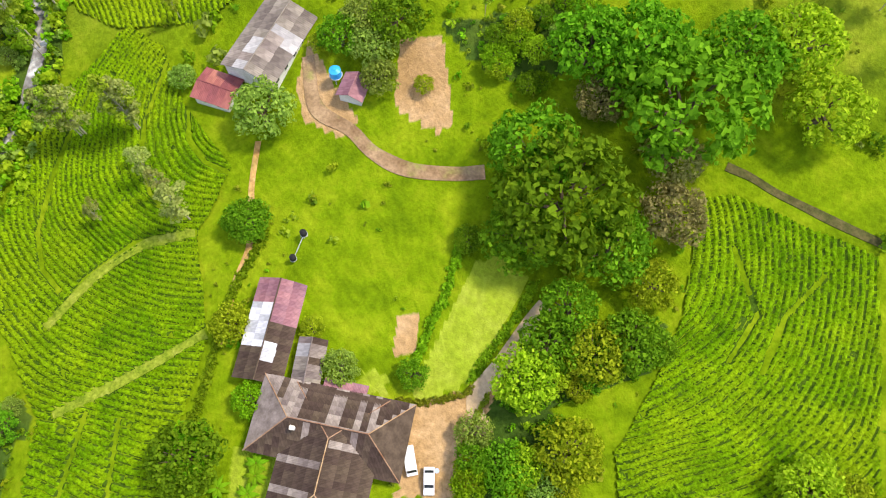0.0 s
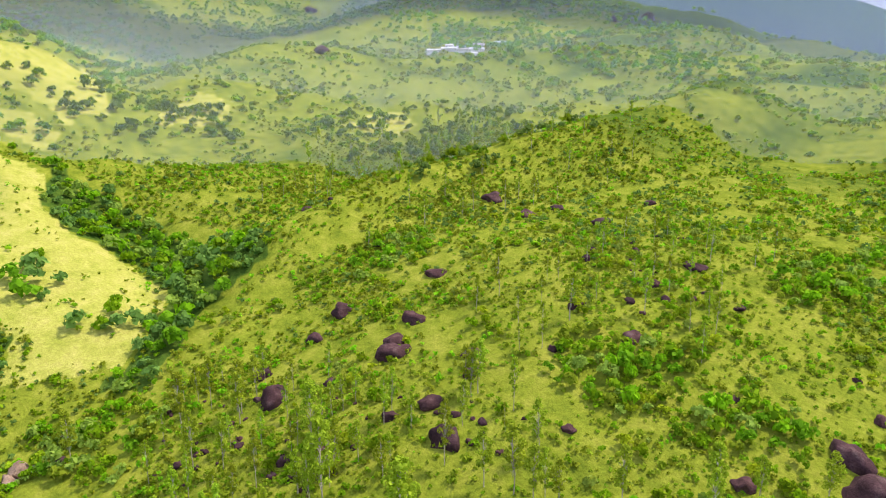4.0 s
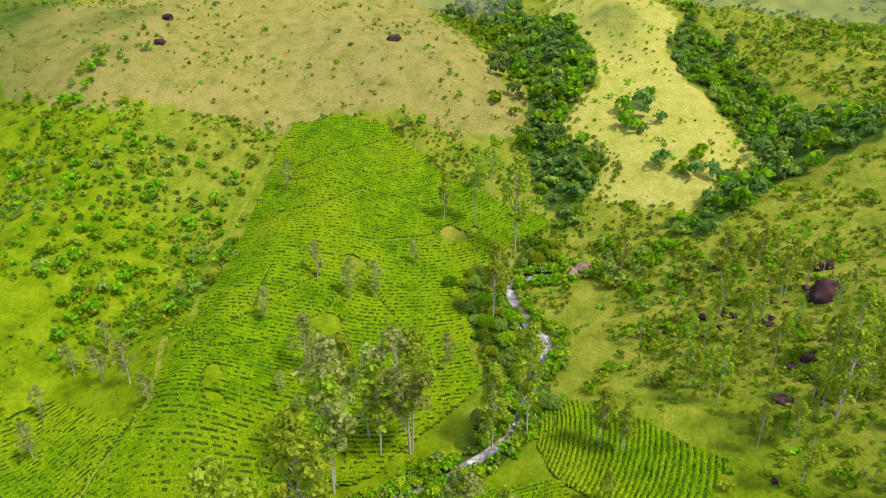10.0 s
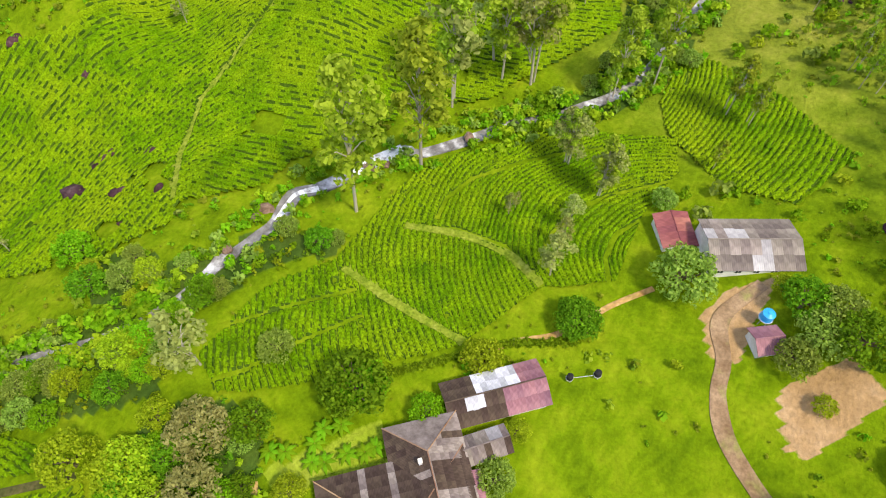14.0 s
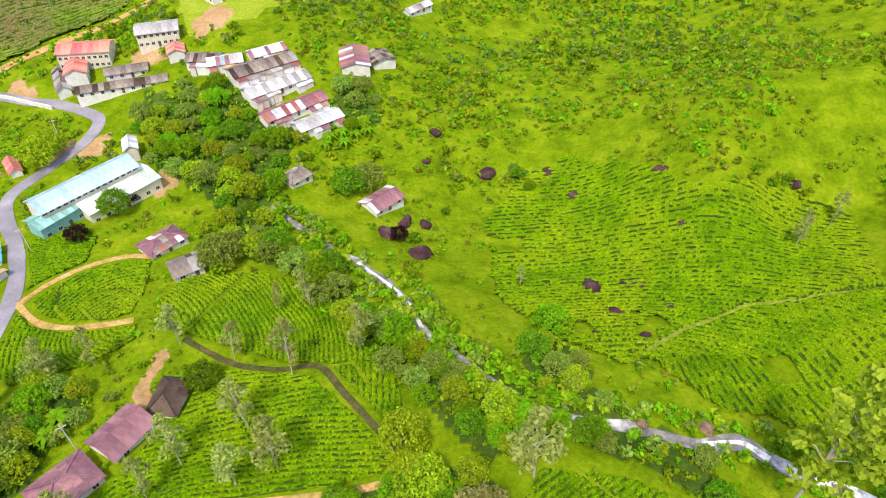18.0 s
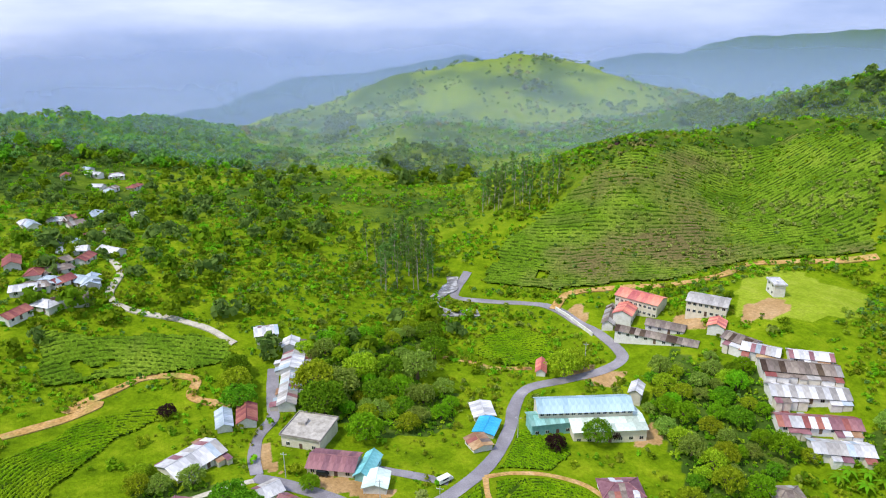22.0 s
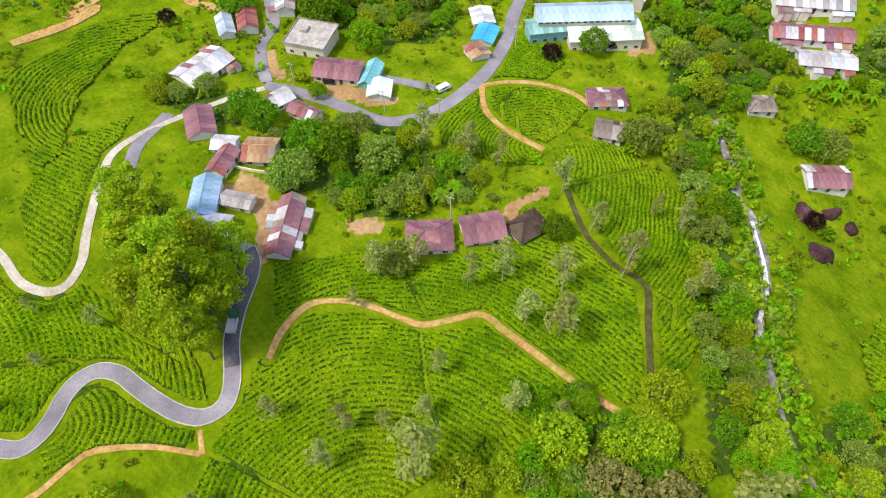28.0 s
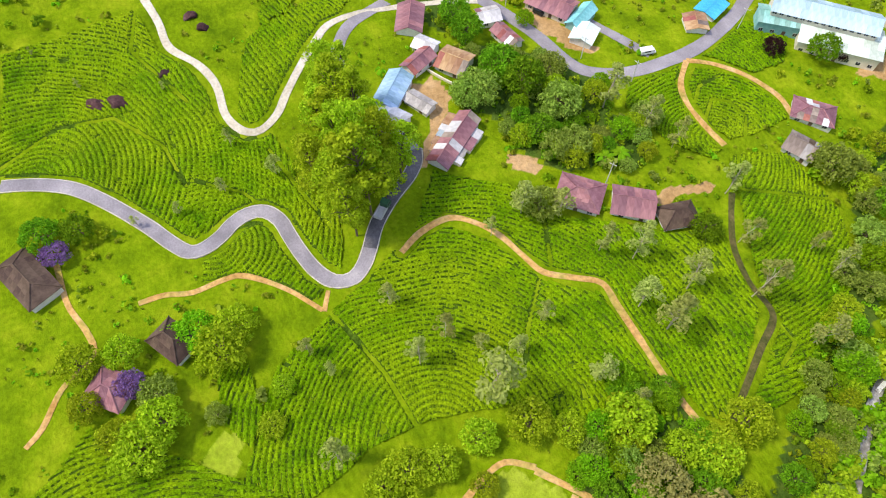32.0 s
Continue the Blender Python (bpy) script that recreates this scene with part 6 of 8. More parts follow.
def tea_field(centre, spacing, poly, seed, leaf):
    """Rows laid round the centre: each has two shoulders and a rounded top, with a narrow furrow to the next."""
    p = np.array(poly)
    d = p - np.array(centre)
    far = np.hypot(d[:, 0], d[:, 1]).max()
    round_about = inside(poly, np.array([centre[0]]), np.array([centre[1]]))[0]
    edge = np.vstack([p + (np.roll(p, -1, axis=0) - p) * u for u in np.linspace(0, 0.9, 10)]) - np.array(centre)
    near = 0.5 * spacing if round_about else max(0.5 * spacing, np.hypot(edge[:, 0], edge[:, 1]).min() - 2 * spacing)
    mid = math.atan2(d[:, 1].mean(), d[:, 0].mean())
    turn = (np.arctan2(d[:, 1], d[:, 0]) - mid + math.pi) % (2 * math.pi) - math.pi
    lo, hi = (-math.pi, math.pi) if round_about or turn.max() - turn.min() > 4.5 else (turn.min() - 0.05, turn.max() + 0.05)
    k = np.arange(math.floor(near / spacing), math.ceil(far / spacing) + 2)
    rad = (k[:, None] + np.array([q[0] for q in ROW_PROFILE])).ravel() * spacing
    tops = np.tile([q[1] for q in ROW_PROFILE], len(k))
    th = mid + np.linspace(lo, hi, int((hi - lo) * far / (0.65 if spacing < 1.5 else 1.3 if spacing < 2.5 else 2.2)) + 2)
    R, T = np.meshgrid(rad, th, indexing="ij")
    X, Y = centre[0] + R * np.cos(T), centre[1] + R * np.sin(T)
    big = 14 if spacing < 1.5 else 30
    R = R + (1.7 if spacing < 1.5 else 4.5) * value_noise(X / big, Y / big, seed) + 0.16 * value_noise(X / 2.3, Y / 2.3, seed + 1)
    X, Y = centre[0] + R * np.cos(T), centre[1] + R * np.sin(T)
    ragged = 0.5 if spacing < 1.5 else 1.5
    ok = inside(poly, X + ragged * (value_noise(X / 9, Y / 9, seed + 8) + 0.5 * value_noise(X / 3, Y / 3, seed + 9)), Y + ragged * (value_noise(X / 9, Y / 9, seed + 6) + 0.5 * value_noise(X / 3, Y / 3, seed + 5)))
    ground_z = height(X, Y)
    top = np.broadcast_to(tops[:, None], X.shape)
    bush = 0.74 + 0.26 * value_noise(X / 0.75, Y / 0.75, seed + 2)
    gap = np.full(X.shape, 9.0)
    for dl in DRAINS:
        gap = np.minimum(gap, line_distance(dl, X, Y))
    gap = np.minimum(np.clip((gap - 0.45) / 0.35, 0, 1), np.clip(road_gap(X, Y) / 0.6 + 0.4, 0, 1))
    miss = np.clip((value_noise(X / 2.3, Y / 2.3, seed + 3) + 0.95) / 0.2, 0, 1)
    h = min(0.72 * spacing, 1.9) * (0.05 + 0.95 * top) * bush * gap * miss
    if spacing > 1.5:
        ok = ok & (value_noise(X / 16, Y / 16, seed + 10) + 0.4 * value_noise(X / 5, Y / 5, seed + 12) > (-0.85 if spacing < 2.5 else -1.15))
    Z = ground_z + h - 0.06 + 0.10 * value_noise(X / 5, Y / 5, seed + 4)
    idx = np.arange(X.size).reshape(X.shape)
    q = ok[:-1, :-1] & ok[1:, :-1] & ok[1:, 1:] & ok[:-1, 1:]
    f = np.stack([idx[:-1, :-1], idx[:-1, 1:], idx[1:, 1:], idx[1:, :-1]], -1)[q]
    f = f[:, ::-1]
    used = np.unique(f)
    re = np.zeros(X.size, int)
    re[used] = np.arange(len(used))
    v = np.stack([X.ravel(), Y.ravel(), Z.ravel()], -1)[used]
    # low faces: bare drains and gaps, plus random furrow faces darkened as row shade
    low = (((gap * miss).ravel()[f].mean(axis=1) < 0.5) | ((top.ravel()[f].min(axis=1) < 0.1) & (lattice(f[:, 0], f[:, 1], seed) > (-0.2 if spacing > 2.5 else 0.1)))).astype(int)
    me = mesh_of("tea_bushes", v, re[f].tolist(), [leaf, M_TEA_SOIL_SHADE], smooth=True, slots=low)
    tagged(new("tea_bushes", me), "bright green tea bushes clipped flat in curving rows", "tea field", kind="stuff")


for seed, (centre, spacing, poly) in enumerate(TEA_FIELDS):
    tea_field(centre, spacing, poly, seed * 7 + 11, M_TEA_OLD if spacing > 2 else M_TEA)


# ---- trees ----
rnd = np.random.RandomState(4)


def leaf_cloud(centres, radii, per, size, rs, flat=0.75):
    """Leaf sprays round clump centres: bent quads facing mostly outwards."""
    V, F = [], []
    for c, r in zip(centres, radii):
        d = rs.randn(per, 3)
        d /= np.linalg.norm(d, axis=1)[:, None]
        d[:, 2] = np.where(d[:, 2] < -0.35, -d[:, 2] * 0.5, d[:, 2])
        pos = np.array(c) + d * np.array([r, r, r * flat]) * (0.72 + 0.34 * rs.rand(per, 1))
        nrm = d + 0.55 * rs.randn(per, 3)
        nrm /= np.linalg.norm(nrm, axis=1)[:, None]
        a = np.cross(nrm, rs.randn(per, 3))
        a /= np.linalg.norm(a, axis=1)[:, None]
        b = np.cross(nrm, a)
        s = size * (0.6 + 0.8 * rs.rand(per, 1))
        quad = np.stack([pos - a * s - b * s * 0.55, pos + a * s * 0.9 - b * s * 0.6 + nrm * s * 0.25, pos + a * s + b * s * 0.6, pos - a * s * 0.85 + b * s * 0.65 + nrm * s * 0.2], 1)
        k0 = sum(len(x) for x in V)
        V.append(quad.reshape(-1, 3))
        F += [(k0 + 4 * i, k0 + 4 * i + 1, k0 + 4 * i + 2, k0 + 4 * i + 3) for i in range(per)]
    return np.vstack(V), F


def limb(V, F, pts, r0, r1, sides=6):
    """A tapered branch along points."""
    pts = np.array(pts, float)
    k0 = sum(len(x) for x in V)
    n = len(pts)
    ring = []
    for i, p in enumerate(pts):
        d = pts[min(i + 1, n - 1)] - pts[max(i - 1, 0)]
        d /= np.linalg.norm(d)
        a = np.cross(d, [0.3, 0.9, 0.2])
        a /= np.linalg.norm(a)
        b = np.cross(d, a)
        r = r0 + (r1 - r0) * i / (n - 1)
        th = np.arange(sides) * 2 * np.pi / sides
        ring.append(p + r * (np.cos(th)[:, None] * a + np.sin(th)[:, None] * b))
    V.append(np.vstack(ring))
    for i in range(n - 1):
        for j in range(sides):
            F.append((k0 + i * sides + j, k0 + i * sides + (j + 1) % sides, k0 + (i + 1) * sides + (j + 1) % sides, k0 + (i + 1) * sides + j))


def make_tree(name, kind, seed):
    """Trunk and crown meshes of a tree of unit height (tall, slim) or unit crown radius (broad)."""
    rs = np.random.RandomState(seed)
    V, F = [], []
    if kind in ("gum", "grove", "silver", "pine"):
        lean = rs.randn(2) * 0.025
        top = np.array([lean[0], lean[1], 0.97])
        trunk = [np.array([0, 0, -0.05]), np.array([0.01 * rs.randn(), 0.01 * rs.randn(), 0.3]), top * 0.62, top]
        limb(V, F, trunk, 0.0095, 0.003)
        centres, radii = [], []
        lo, n, spread = {"gum": (0.38, 30, 0.15), "grove": (0.30, 44, 0.17), "silver": (0.30, 20, 0.16), "pine": (0.3, 14, 0.10)}[kind]
        for i in range(n):
            t = lo + (1 - lo) * (i + rs.rand()) / n
            th = rs.rand() * 6.28
            env = math.sin(math.pi * min(1, (t - lo) / (1 - lo) * 0.82 + 0.16))
            rad = spread * env * (0.35 + 0.75 * rs.rand())
            c = np.array([lean[0] * t + math.cos(th) * rad, lean[1] * t + math.sin(th) * rad, t])
            limb(V, F, [np.array([lean[0] * t, lean[1] * t, t - 0.10 - rad * 0.3]), (c + [lean[0] * t, lean[1] * t, t - 0.06]) / 2, c], 0.0038, 0.0012, 4)
            centres.append(c)
            radii.append(0.034 + 0.034 * rs.rand())
        lv, lf = leaf_cloud(centres, radii, 80 if kind == "grove" else 42, 0.0085 if kind == "grove" else 0.0135, rs, 0.85)
    else:
        limb(V, F, [(0, 0, -0.1), (0.03, 0.02, 0.35), (0.02, -0.03, 0.7)], 0.10, 0.05, 7)
        centres, radii = [], []
        n = 42
        for i in range(n):
            u = (i + 0.5) / n
            th = i * 2.399 + rs.rand() * 0.5
            ph = math.acos(1 - 1.25 * u)
            rr = 0.80 + 0.25 * rs.rand()
            c = np.array([math.sin(ph) * math.cos(th) * rr * 0.82, math.sin(ph) * math.sin(th) * rr * 0.82, 0.62 + math.cos(ph) * 0.55 * rr])
            centres.append(c)
            radii.append(0.15 + 0.14 * rs.rand())
            if i % 4 == 0:
                limb(V, F, [(0.02, -0.02, 0.45), c * 0.5 + [0, 0, 0.15], c], 0.035, 0.012, 5)
        lv, lf = leaf_cloud(centres, radii, 52, 0.044, rs, 0.8)
    return (np.vstack(V), F), (lv, lf)


def tree_thing(name, kind, seed, leaf, bark, label, category="tree"):
    (tv, tf), (lv, lf) = make_tree(name, kind, seed)
    e = tagged(new(name), label, category)
    part("trunk", mesh_of("trunk", tv, tf, bark, smooth=True), None, e)
    part("crown", mesh_of("crown", lv, lf, LEAF[leaf]), None, e)
    return e


def grow(proto, x, y, sxy, sz, turn, sink=0.2, group=""):
    ob = copy_thing(proto, Matrix.Identity(4))
    ob.matrix_basis = Matrix.LocRotScale((x, y, gz(x, y) - sink), Euler((0, 0, turn)), (sxy, sxy, sz))
    if group:
        ob["group"] = group
    return ob


def drop_proto(e):
    for o in (*e.children_recursive, e):
        bpy.data.objects.remove(o)


def plant(rows, kind, leaf, bark, name, label, group, slim=1.0, variants=4):
    protos = [tree_thing(name, kind, 50 + 13 * i + len(name) + len(leaf), leaf, bark, label) for i in range(variants)]
    for i, (x, y, h) in enumerate(rows):
        s = h * slim * (0.85 + 0.3 * rnd.rand())
        grow(protos[i % variants], x, y, s, h, rnd.rand() * 6.28, group=group)
    for p in protos:
        drop_proto(p)


plant(TALL_TREES, "gum", "gum", M_GUM_BARK, "gum_tree", "tall slim gum tree with pale trunk and airy crown", "tall gum trees", 0.95)
plant(PALE_TREES, "silver", "silver", M_GUM_BARK, "shade_tree", "slender grey-green shade tree standing in tea", "shade trees in the tea", 1.25)
plant(GUM_TREES, "grove", "y", M_BARK, "gum_tree", "tall dense gum tree beside the road bend", "gum grove by the road", 1.05)
BROAD_LABELS = {"d": "broad dense dark green tree with a rounded crown", "g": "broad grey-green tree with a loose crown", "y": "bushy yellow-green tree with a feathery crown", "b": "bright green round tree",
                "p": "broad tree with pale dry yellowish foliage", "r": "small dark red-leaved tree", "v": "tree in violet blossom beside a cottage"}
BROAD_NAMES = {"d": "dark_tree", "g": "grey_green_tree", "y": "feathery_tree", "b": "bright_tree", "p": "dry_tree", "r": "red_leaved_tree", "v": "blossom_tree"}
protos = {k: [tree_thing(BROAD_NAMES[k], "broad", 200 + 17 * i + ord(k), k, M_BARK, v) for i in range(3)] for k, v in BROAD_LABELS.items()}
for i, (x, y, r, k) in enumerate(BROAD_TREES):
    grow(protos[k][i % 3], x, y, r, r * (0.95 + 0.25 * rnd.rand()), rnd.rand() * 6.28)


def scatter(poly, spacing, rs):
    p = np.array(poly)
    X, Y = np.meshgrid(np.arange(p[:, 0].min(), p[:, 0].max() + spacing, spacing), np.arange(p[:, 1].min(), p[:, 1].max() + spacing, spacing))
    X = X + (rs.rand(*X.shape) - 0.5) * spacing * 0.9
    Y = Y + (rs.rand(*X.shape) - 0.5) * spacing * 0.9
    wx, wy = wander(X, Y)
    k = inside(poly, wx, wy)
    if spacing > 12 and spacing != 15:
        k &= value_noise(X / (spacing * 3.2), Y / (spacing * 3.2), 71) + 0.5 * rs.rand(*X.shape) > 0.02
    return np.stack([X[k], Y[k]], -1)


def quads(name, v, materials, slots):
    """A mesh of loose quads from an array of corners."""
    n = len(v) // 4
    me = bpy.data.meshes.new(name)
    me.vertices.add(4 * n)
    me.vertices.foreach_set("co", v.astype(np.float32).ravel())
    me.loops.add(4 * n)
    me.loops.foreach_set("vertex_index", np.arange(4 * n))
    me.polygons.add(n)
    me.polygons.foreach_set("loop_start", np.arange(n) * 4)
    me.update(calc_edges=True)
    for m in materials:
        me.materials.append(m)
    me.polygons.foreach_set("material_index", slots)
    return me


def unit(a):
    return a / (np.linalg.norm(a, axis=-1, keepdims=True) + 1e-9)


def clump_stuff(name, label, xy, radii, leaf, per=5, leaves=9, size=0.33, seed=0, tall=0.9):
    """Many bushes joined: each a few leaf clumps of its own size."""
    rs = np.random.RandomState(seed)
    n = len(xy)
    r = np.asarray(radii)[:, None, None]
    z = height(xy[:, 0], xy[:, 1])
    d = unit(rs.randn(n, per, 3))
    d[..., 2] = np.abs(d[..., 2])
    c = d * r * [0.55, 0.55, 0.6 * tall] + np.stack([xy[:, 0], xy[:, 1], z + 0.35 * np.asarray(radii) * tall], -1)[:, None]
    r = r[..., None]
    e = unit(rs.randn(n, per, leaves, 3))
    e[..., 2] = np.where(e[..., 2] < -0.35, -0.5 * e[..., 2], e[..., 2])
    pos = c[:, :, None] + e * r * 0.5 * [1, 1, 0.85] * (0.72 + 0.34 * rs.rand(n, per, leaves, 1))
    nrm = unit(e + 0.5 * rs.randn(n, per, leaves, 3))
    a = unit(np.cross(nrm, rs.randn(n, per, leaves, 3)))
    b = np.cross(nrm, a)
    s = r * size * 0.5 * (0.6 + 0.8 * rs.rand(n, per, leaves, 1))
    q = np.stack([pos - a * s - b * s * 0.55, pos + a * s * 0.9 - b * s * 0.6 + nrm * s * 0.25, pos + a * s + b * s * 0.6, pos - a * s * 0.85 + b * s * 0.65 + nrm * s * 0.2], -2)
    kinds = leaf.split()
    slots = np.repeat(rs.randint(len(kinds), size=n), per * leaves).astype(np.int32)
    return tagged(new(name, quads(name, q.reshape(-1, 3), [LEAF[k] for k in kinds], slots)), label, "trees" if "wood" in name else "shrubs", kind="stuff")


for wi, (spacing, lo, hi, kind, polys) in enumerate(WOODS):
    rs = np.random.RandomState(900 + wi)
    xy = np.vstack([scatter(p, spacing, rs) for p in polys])
    clear = road_gap(xy[:, 0], xy[:, 1]) > 0.6
    for h in HOUSES:
        clear &= np.hypot(xy[:, 0] - h[1], xy[:, 1] - h[2]) > 0.55 * h[4] + 0.5
    xy = xy[clear]
    if kind == "near":
        for i, (x, y) in enumerate(xy):
            k = ("dbdydbgdyb" if wi == 3 else "bgyygbdgyb")[rs.randint(10)]
            r = lo + (hi - lo) * rs.rand()
            grow(protos[k][rs.randint(3)], x, y, r, r * (0.9 + 0.5 * rs.rand()), rs.rand() * 6.28)
        under = np.vstack([scatter(p, 2.6, rs) for p in polys])
        under = under[road_gap(under[:, 0], under[:, 1]) > 0.2]
        clump_stuff("undergrowth", "dense mixed green undergrowth", under, 0.7 + 0.9 * rs.rand(len(under)), "shrub b y d", per=3, leaves=8, size=0.5, seed=wi)
    elif kind == "gum":
        pr = [tree_thing("gum_tree", "gum", 760 + i, "gum", M_GUM_BARK, "slim gum tree on the boulder-strewn slope") for i in range(4)]
        for i, (x, y) in enumerate(rs.permutation(xy)[:230]):
            h = lo + (hi - lo) * rs.rand() ** 1.3
            grow(pr[i % 4], x, y, h * (0.55 + 0.4 * rs.rand()), h, rs.rand() * 6.28, group="gum trees on the boulder slope")
        for p in pr:
            drop_proto(p)
        low = np.vstack([scatter(p, 3.4, rs) for p in polys])
        clump_stuff("shrubs", "rough green scrub between boulders and gum trees", low, 0.5 + 1.2 * rs.rand(len(low)) ** 2, "tuft tuft shrub", per=3, leaves=7, size=0.6, seed=wi)
    elif kind == "pine":
        pr = [tree_thing("conifer", "pine", 700 + i, "far", M_GUM_BARK, "tall dark slender tree in a hillside stand") for i in range(3)]
        for i, (x, y) in enumerate(xy[:160]):
            h = (hi + 3) * (2.2 + 1.0 * rs.rand())
            grow(pr[i % 3], x, y, h * 1.1, h, rs.rand() * 6.28)
        for p in pr:
            drop_proto(p)
    else:
        r = lo + (hi - lo) * rs.rand(len(xy)) ** 1.5
        clump_stuff("far_woodland", "distant mixed dark green woodland and scrub", xy, r, "far g shrub b d far" if 6.5 < spacing < 8 else "far far d shrub" if spacing > 7 else "shrub b tuft d g", per=5, leaves=10, size=0.5, seed=wi, tall=1.25)
for k in protos:
    for p in protos[k]:
        drop_proto(p)


# loose shrubs and tufts over the open grass
rs = np.random.RandomState(77)
n = 95000
th, rr = rs.rand(n) * 6.283, 25 + 440 * np.sqrt(rs.rand(n))
sx, sy = np.sin(th) * rr, np.cos(th) * rr
keep = (road_gap(sx, sy) > 0.3) & (value_noise(sx / 17, sy / 17, 31) + 0.6 * value_noise(sx / 5, sy / 5, 32) > -0.02)
for f in TEA_FIELDS:
    keep &= ~inside(f[2], sx, sy)
for p in LAWN + SOIL + wood_polys:
    keep &= ~inside(p, sx, sy)
dry = np.zeros(n, bool)
for p in DRY_GRASS + BROWN_GRASS:
    dry |= inside(p, sx, sy)
keep &= ~dry | (rs.rand(n) < 0.16)
for h in HOUSES:
    keep &= np.hypot(sx - h[1], sy - h[2]) > 0.6 * h[4]
sxy = np.stack([sx, sy], -1)[keep]
grow_r = 0.35 + 1.05 * rs.rand(len(sxy)) ** 3 + (np.hypot(sxy[:, 0], sxy[:, 1]) > 170) * 0.35
half = rs.rand(len(sxy)) < 0.55
clump_stuff("grass_tufts", "coarse green grass tufts and low weeds", sxy[half], grow_r[half], "tuft", per=2, leaves=5, size=0.75, seed=5)
clump_stuff("shrubs", "low dark green shrubs scattered over the slopes", sxy[~half], grow_r[~half] * 1.25, "shrub b tuft", per=2, leaves=5, size=0.7, seed=6)


# thicker bushes in clusters between the village, the stream and the tea
n = 16000
th, rr = rs.rand(n) * 6.283, 40 + 340 * np.sqrt(rs.rand(n))
cx, cy = np.sin(th) * rr, np.cos(th) * rr
keep = (road_gap(cx, cy) > 1.2) & (value_noise(cx / 23, cy / 23, 51) + 0.6 * value_noise(cx / 8, cy / 8, 52) > 0.28)
for p in LAWN + SOIL + wood_polys + DRY_GRASS + BROWN_GRASS + [f[2] for f in TEA_FIELDS]:
    keep &= ~inside(p, cx, cy)
for h in HOUSES:
    keep &= np.hypot(cx - h[1], cy - h[2]) > 0.6 * h[4] + 1
cxy = np.stack([cx, cy], -1)[keep]
clump_stuff("shrubs", "dense green bushes in clusters on the slopes", cxy, 0.8 + 1.9 * rs.rand(len(cxy)) ** 2, "shrub b y g d", per=5, leaves=12, size=0.42, seed=11, tall=1.1)


# bushes along both banks of the stream
rs = np.random.RandomState(88)
bank = np.repeat(STREAM_BED, 5, axis=0)
nrm = np.gradient(STREAM_BED, axis=0)
nrm = np.repeat(np.stack([-nrm[:, 1], nrm[:, 0]], 1) / (np.linalg.norm(nrm, axis=1)[:, None] + 1e-9), 5, axis=0)
side = np.where(rs.rand(len(bank)) < 0.5, -1, 1)
bxy = bank + nrm * (side * (2.3 + 4.2 * rs.rand(len(bank)) ** 1.4))[:, None] + rs.randn(len(bank), 2) * 0.5
bxy = bxy[value_noise(bxy[:, 0] / 9, bxy[:, 1] / 9, 81) > -0.55]
reach = (bank[:, 0] < 44) | (bank[:, 0] > 98)
over = bank[reach] + nrm[reach] * (side[reach] * (1.2 + 3.6 * rs.rand(reach.sum())))[:, None] + rs.randn(reach.sum(), 2) * 0.6
over = over[value_noise(over[:, 0] / 13, over[:, 1] / 13, 83) > -0.25]
clump_stuff("bank_shrubs", "tall bushes and bamboo overhanging the stream", over, 1.0 + 1.3 * rs.rand(len(over)), "b y shrub g b", per=6, leaves=12, size=0.42, seed=18, tall=1.2)
clump_stuff("bank_shrubs", "green bushes lining the stream banks", bxy, 0.7 + 1.1 * rs.rand(len(bxy)), "shrub b y g", per=4, leaves=10, size=0.5, seed=8)

# low scrub over the hillsides further out
for a0, a1, n, kinds, label, least in ((58, 178, 30000, "tuft shrub tuft b far", "low mixed scrub covering the eastern hillsides", 0.03), (-95, 32, 26000, "shrub b far tuft b", "dense dark green scrub over the western slopes", -0.30)):
    th, rr = np.radians(a0 + (a1 - a0) * rs.rand(n)), 210 * (1050 / 210) ** rs.rand(n)
    hx, hy = np.sin(th) * rr, np.cos(th) * rr
    k = 26.0
    keep = (value_noise(hx / k, hy / k, 95) + 0.8 * value_noise(hx / k * 3.3, hy / k * 3.3, 96) > least) & (road_gap(hx, hy) > 2)
    for p in DRY_GRASS + BROWN_GRASS:
        keep &= ~(inside(p, hx, hy) & (rs.rand(n) < 0.93))
    for p in LAWN + SOIL + [f[2] for f in TEA_FIELDS]:
        keep &= ~inside(p, hx, hy)
    for h in HOUSES:
        keep &= np.hypot(hx - h[1], hy - h[2]) > 0.7 * h[4] + 1
    hxy = np.stack([hx, hy], -1)[keep]
    clump_stuff("shrubs", label, hxy, 0.0040 * rr[keep] * (0.5 + 1.0 * rs.rand(len(hxy)) ** 2), kinds, per=3, leaves=4, size=0.8, seed=int(a1), tall=0.9)

# shrubs and small shade trees standing on the old tea hill above the school
hill = rs.rand(9000, 2) * [160, 250] + [-220, 228]
hill = hill[inside(VILLAGE_HILL_TEA[2], hill[:, 0], hill[:, 1])]
rough = value_noise(hill[:, 0] / 26, hill[:, 1] / 26, 98)
low_bush = hill[rough > 0.05][:1300]
clump_stuff("shrubs", "low shrubs among the old tea on the hill", low_bush, 0.5 + 1.3 * rs.rand(len(low_bush)) ** 2, "shrub far d tuft", per=3, leaves=6, size=0.6, seed=33)
grey = hill[(rough < 0.0) & (hill[:, 0] > -165)][:330]
clump_stuff("shade_trees", "small grey-green shade trees dotted over the tea hill", grey, 1.1 + 0.9 * rs.rand(len(grey)), "silver g", per=4, leaves=7, size=0.5, seed=34, tall=1.5)
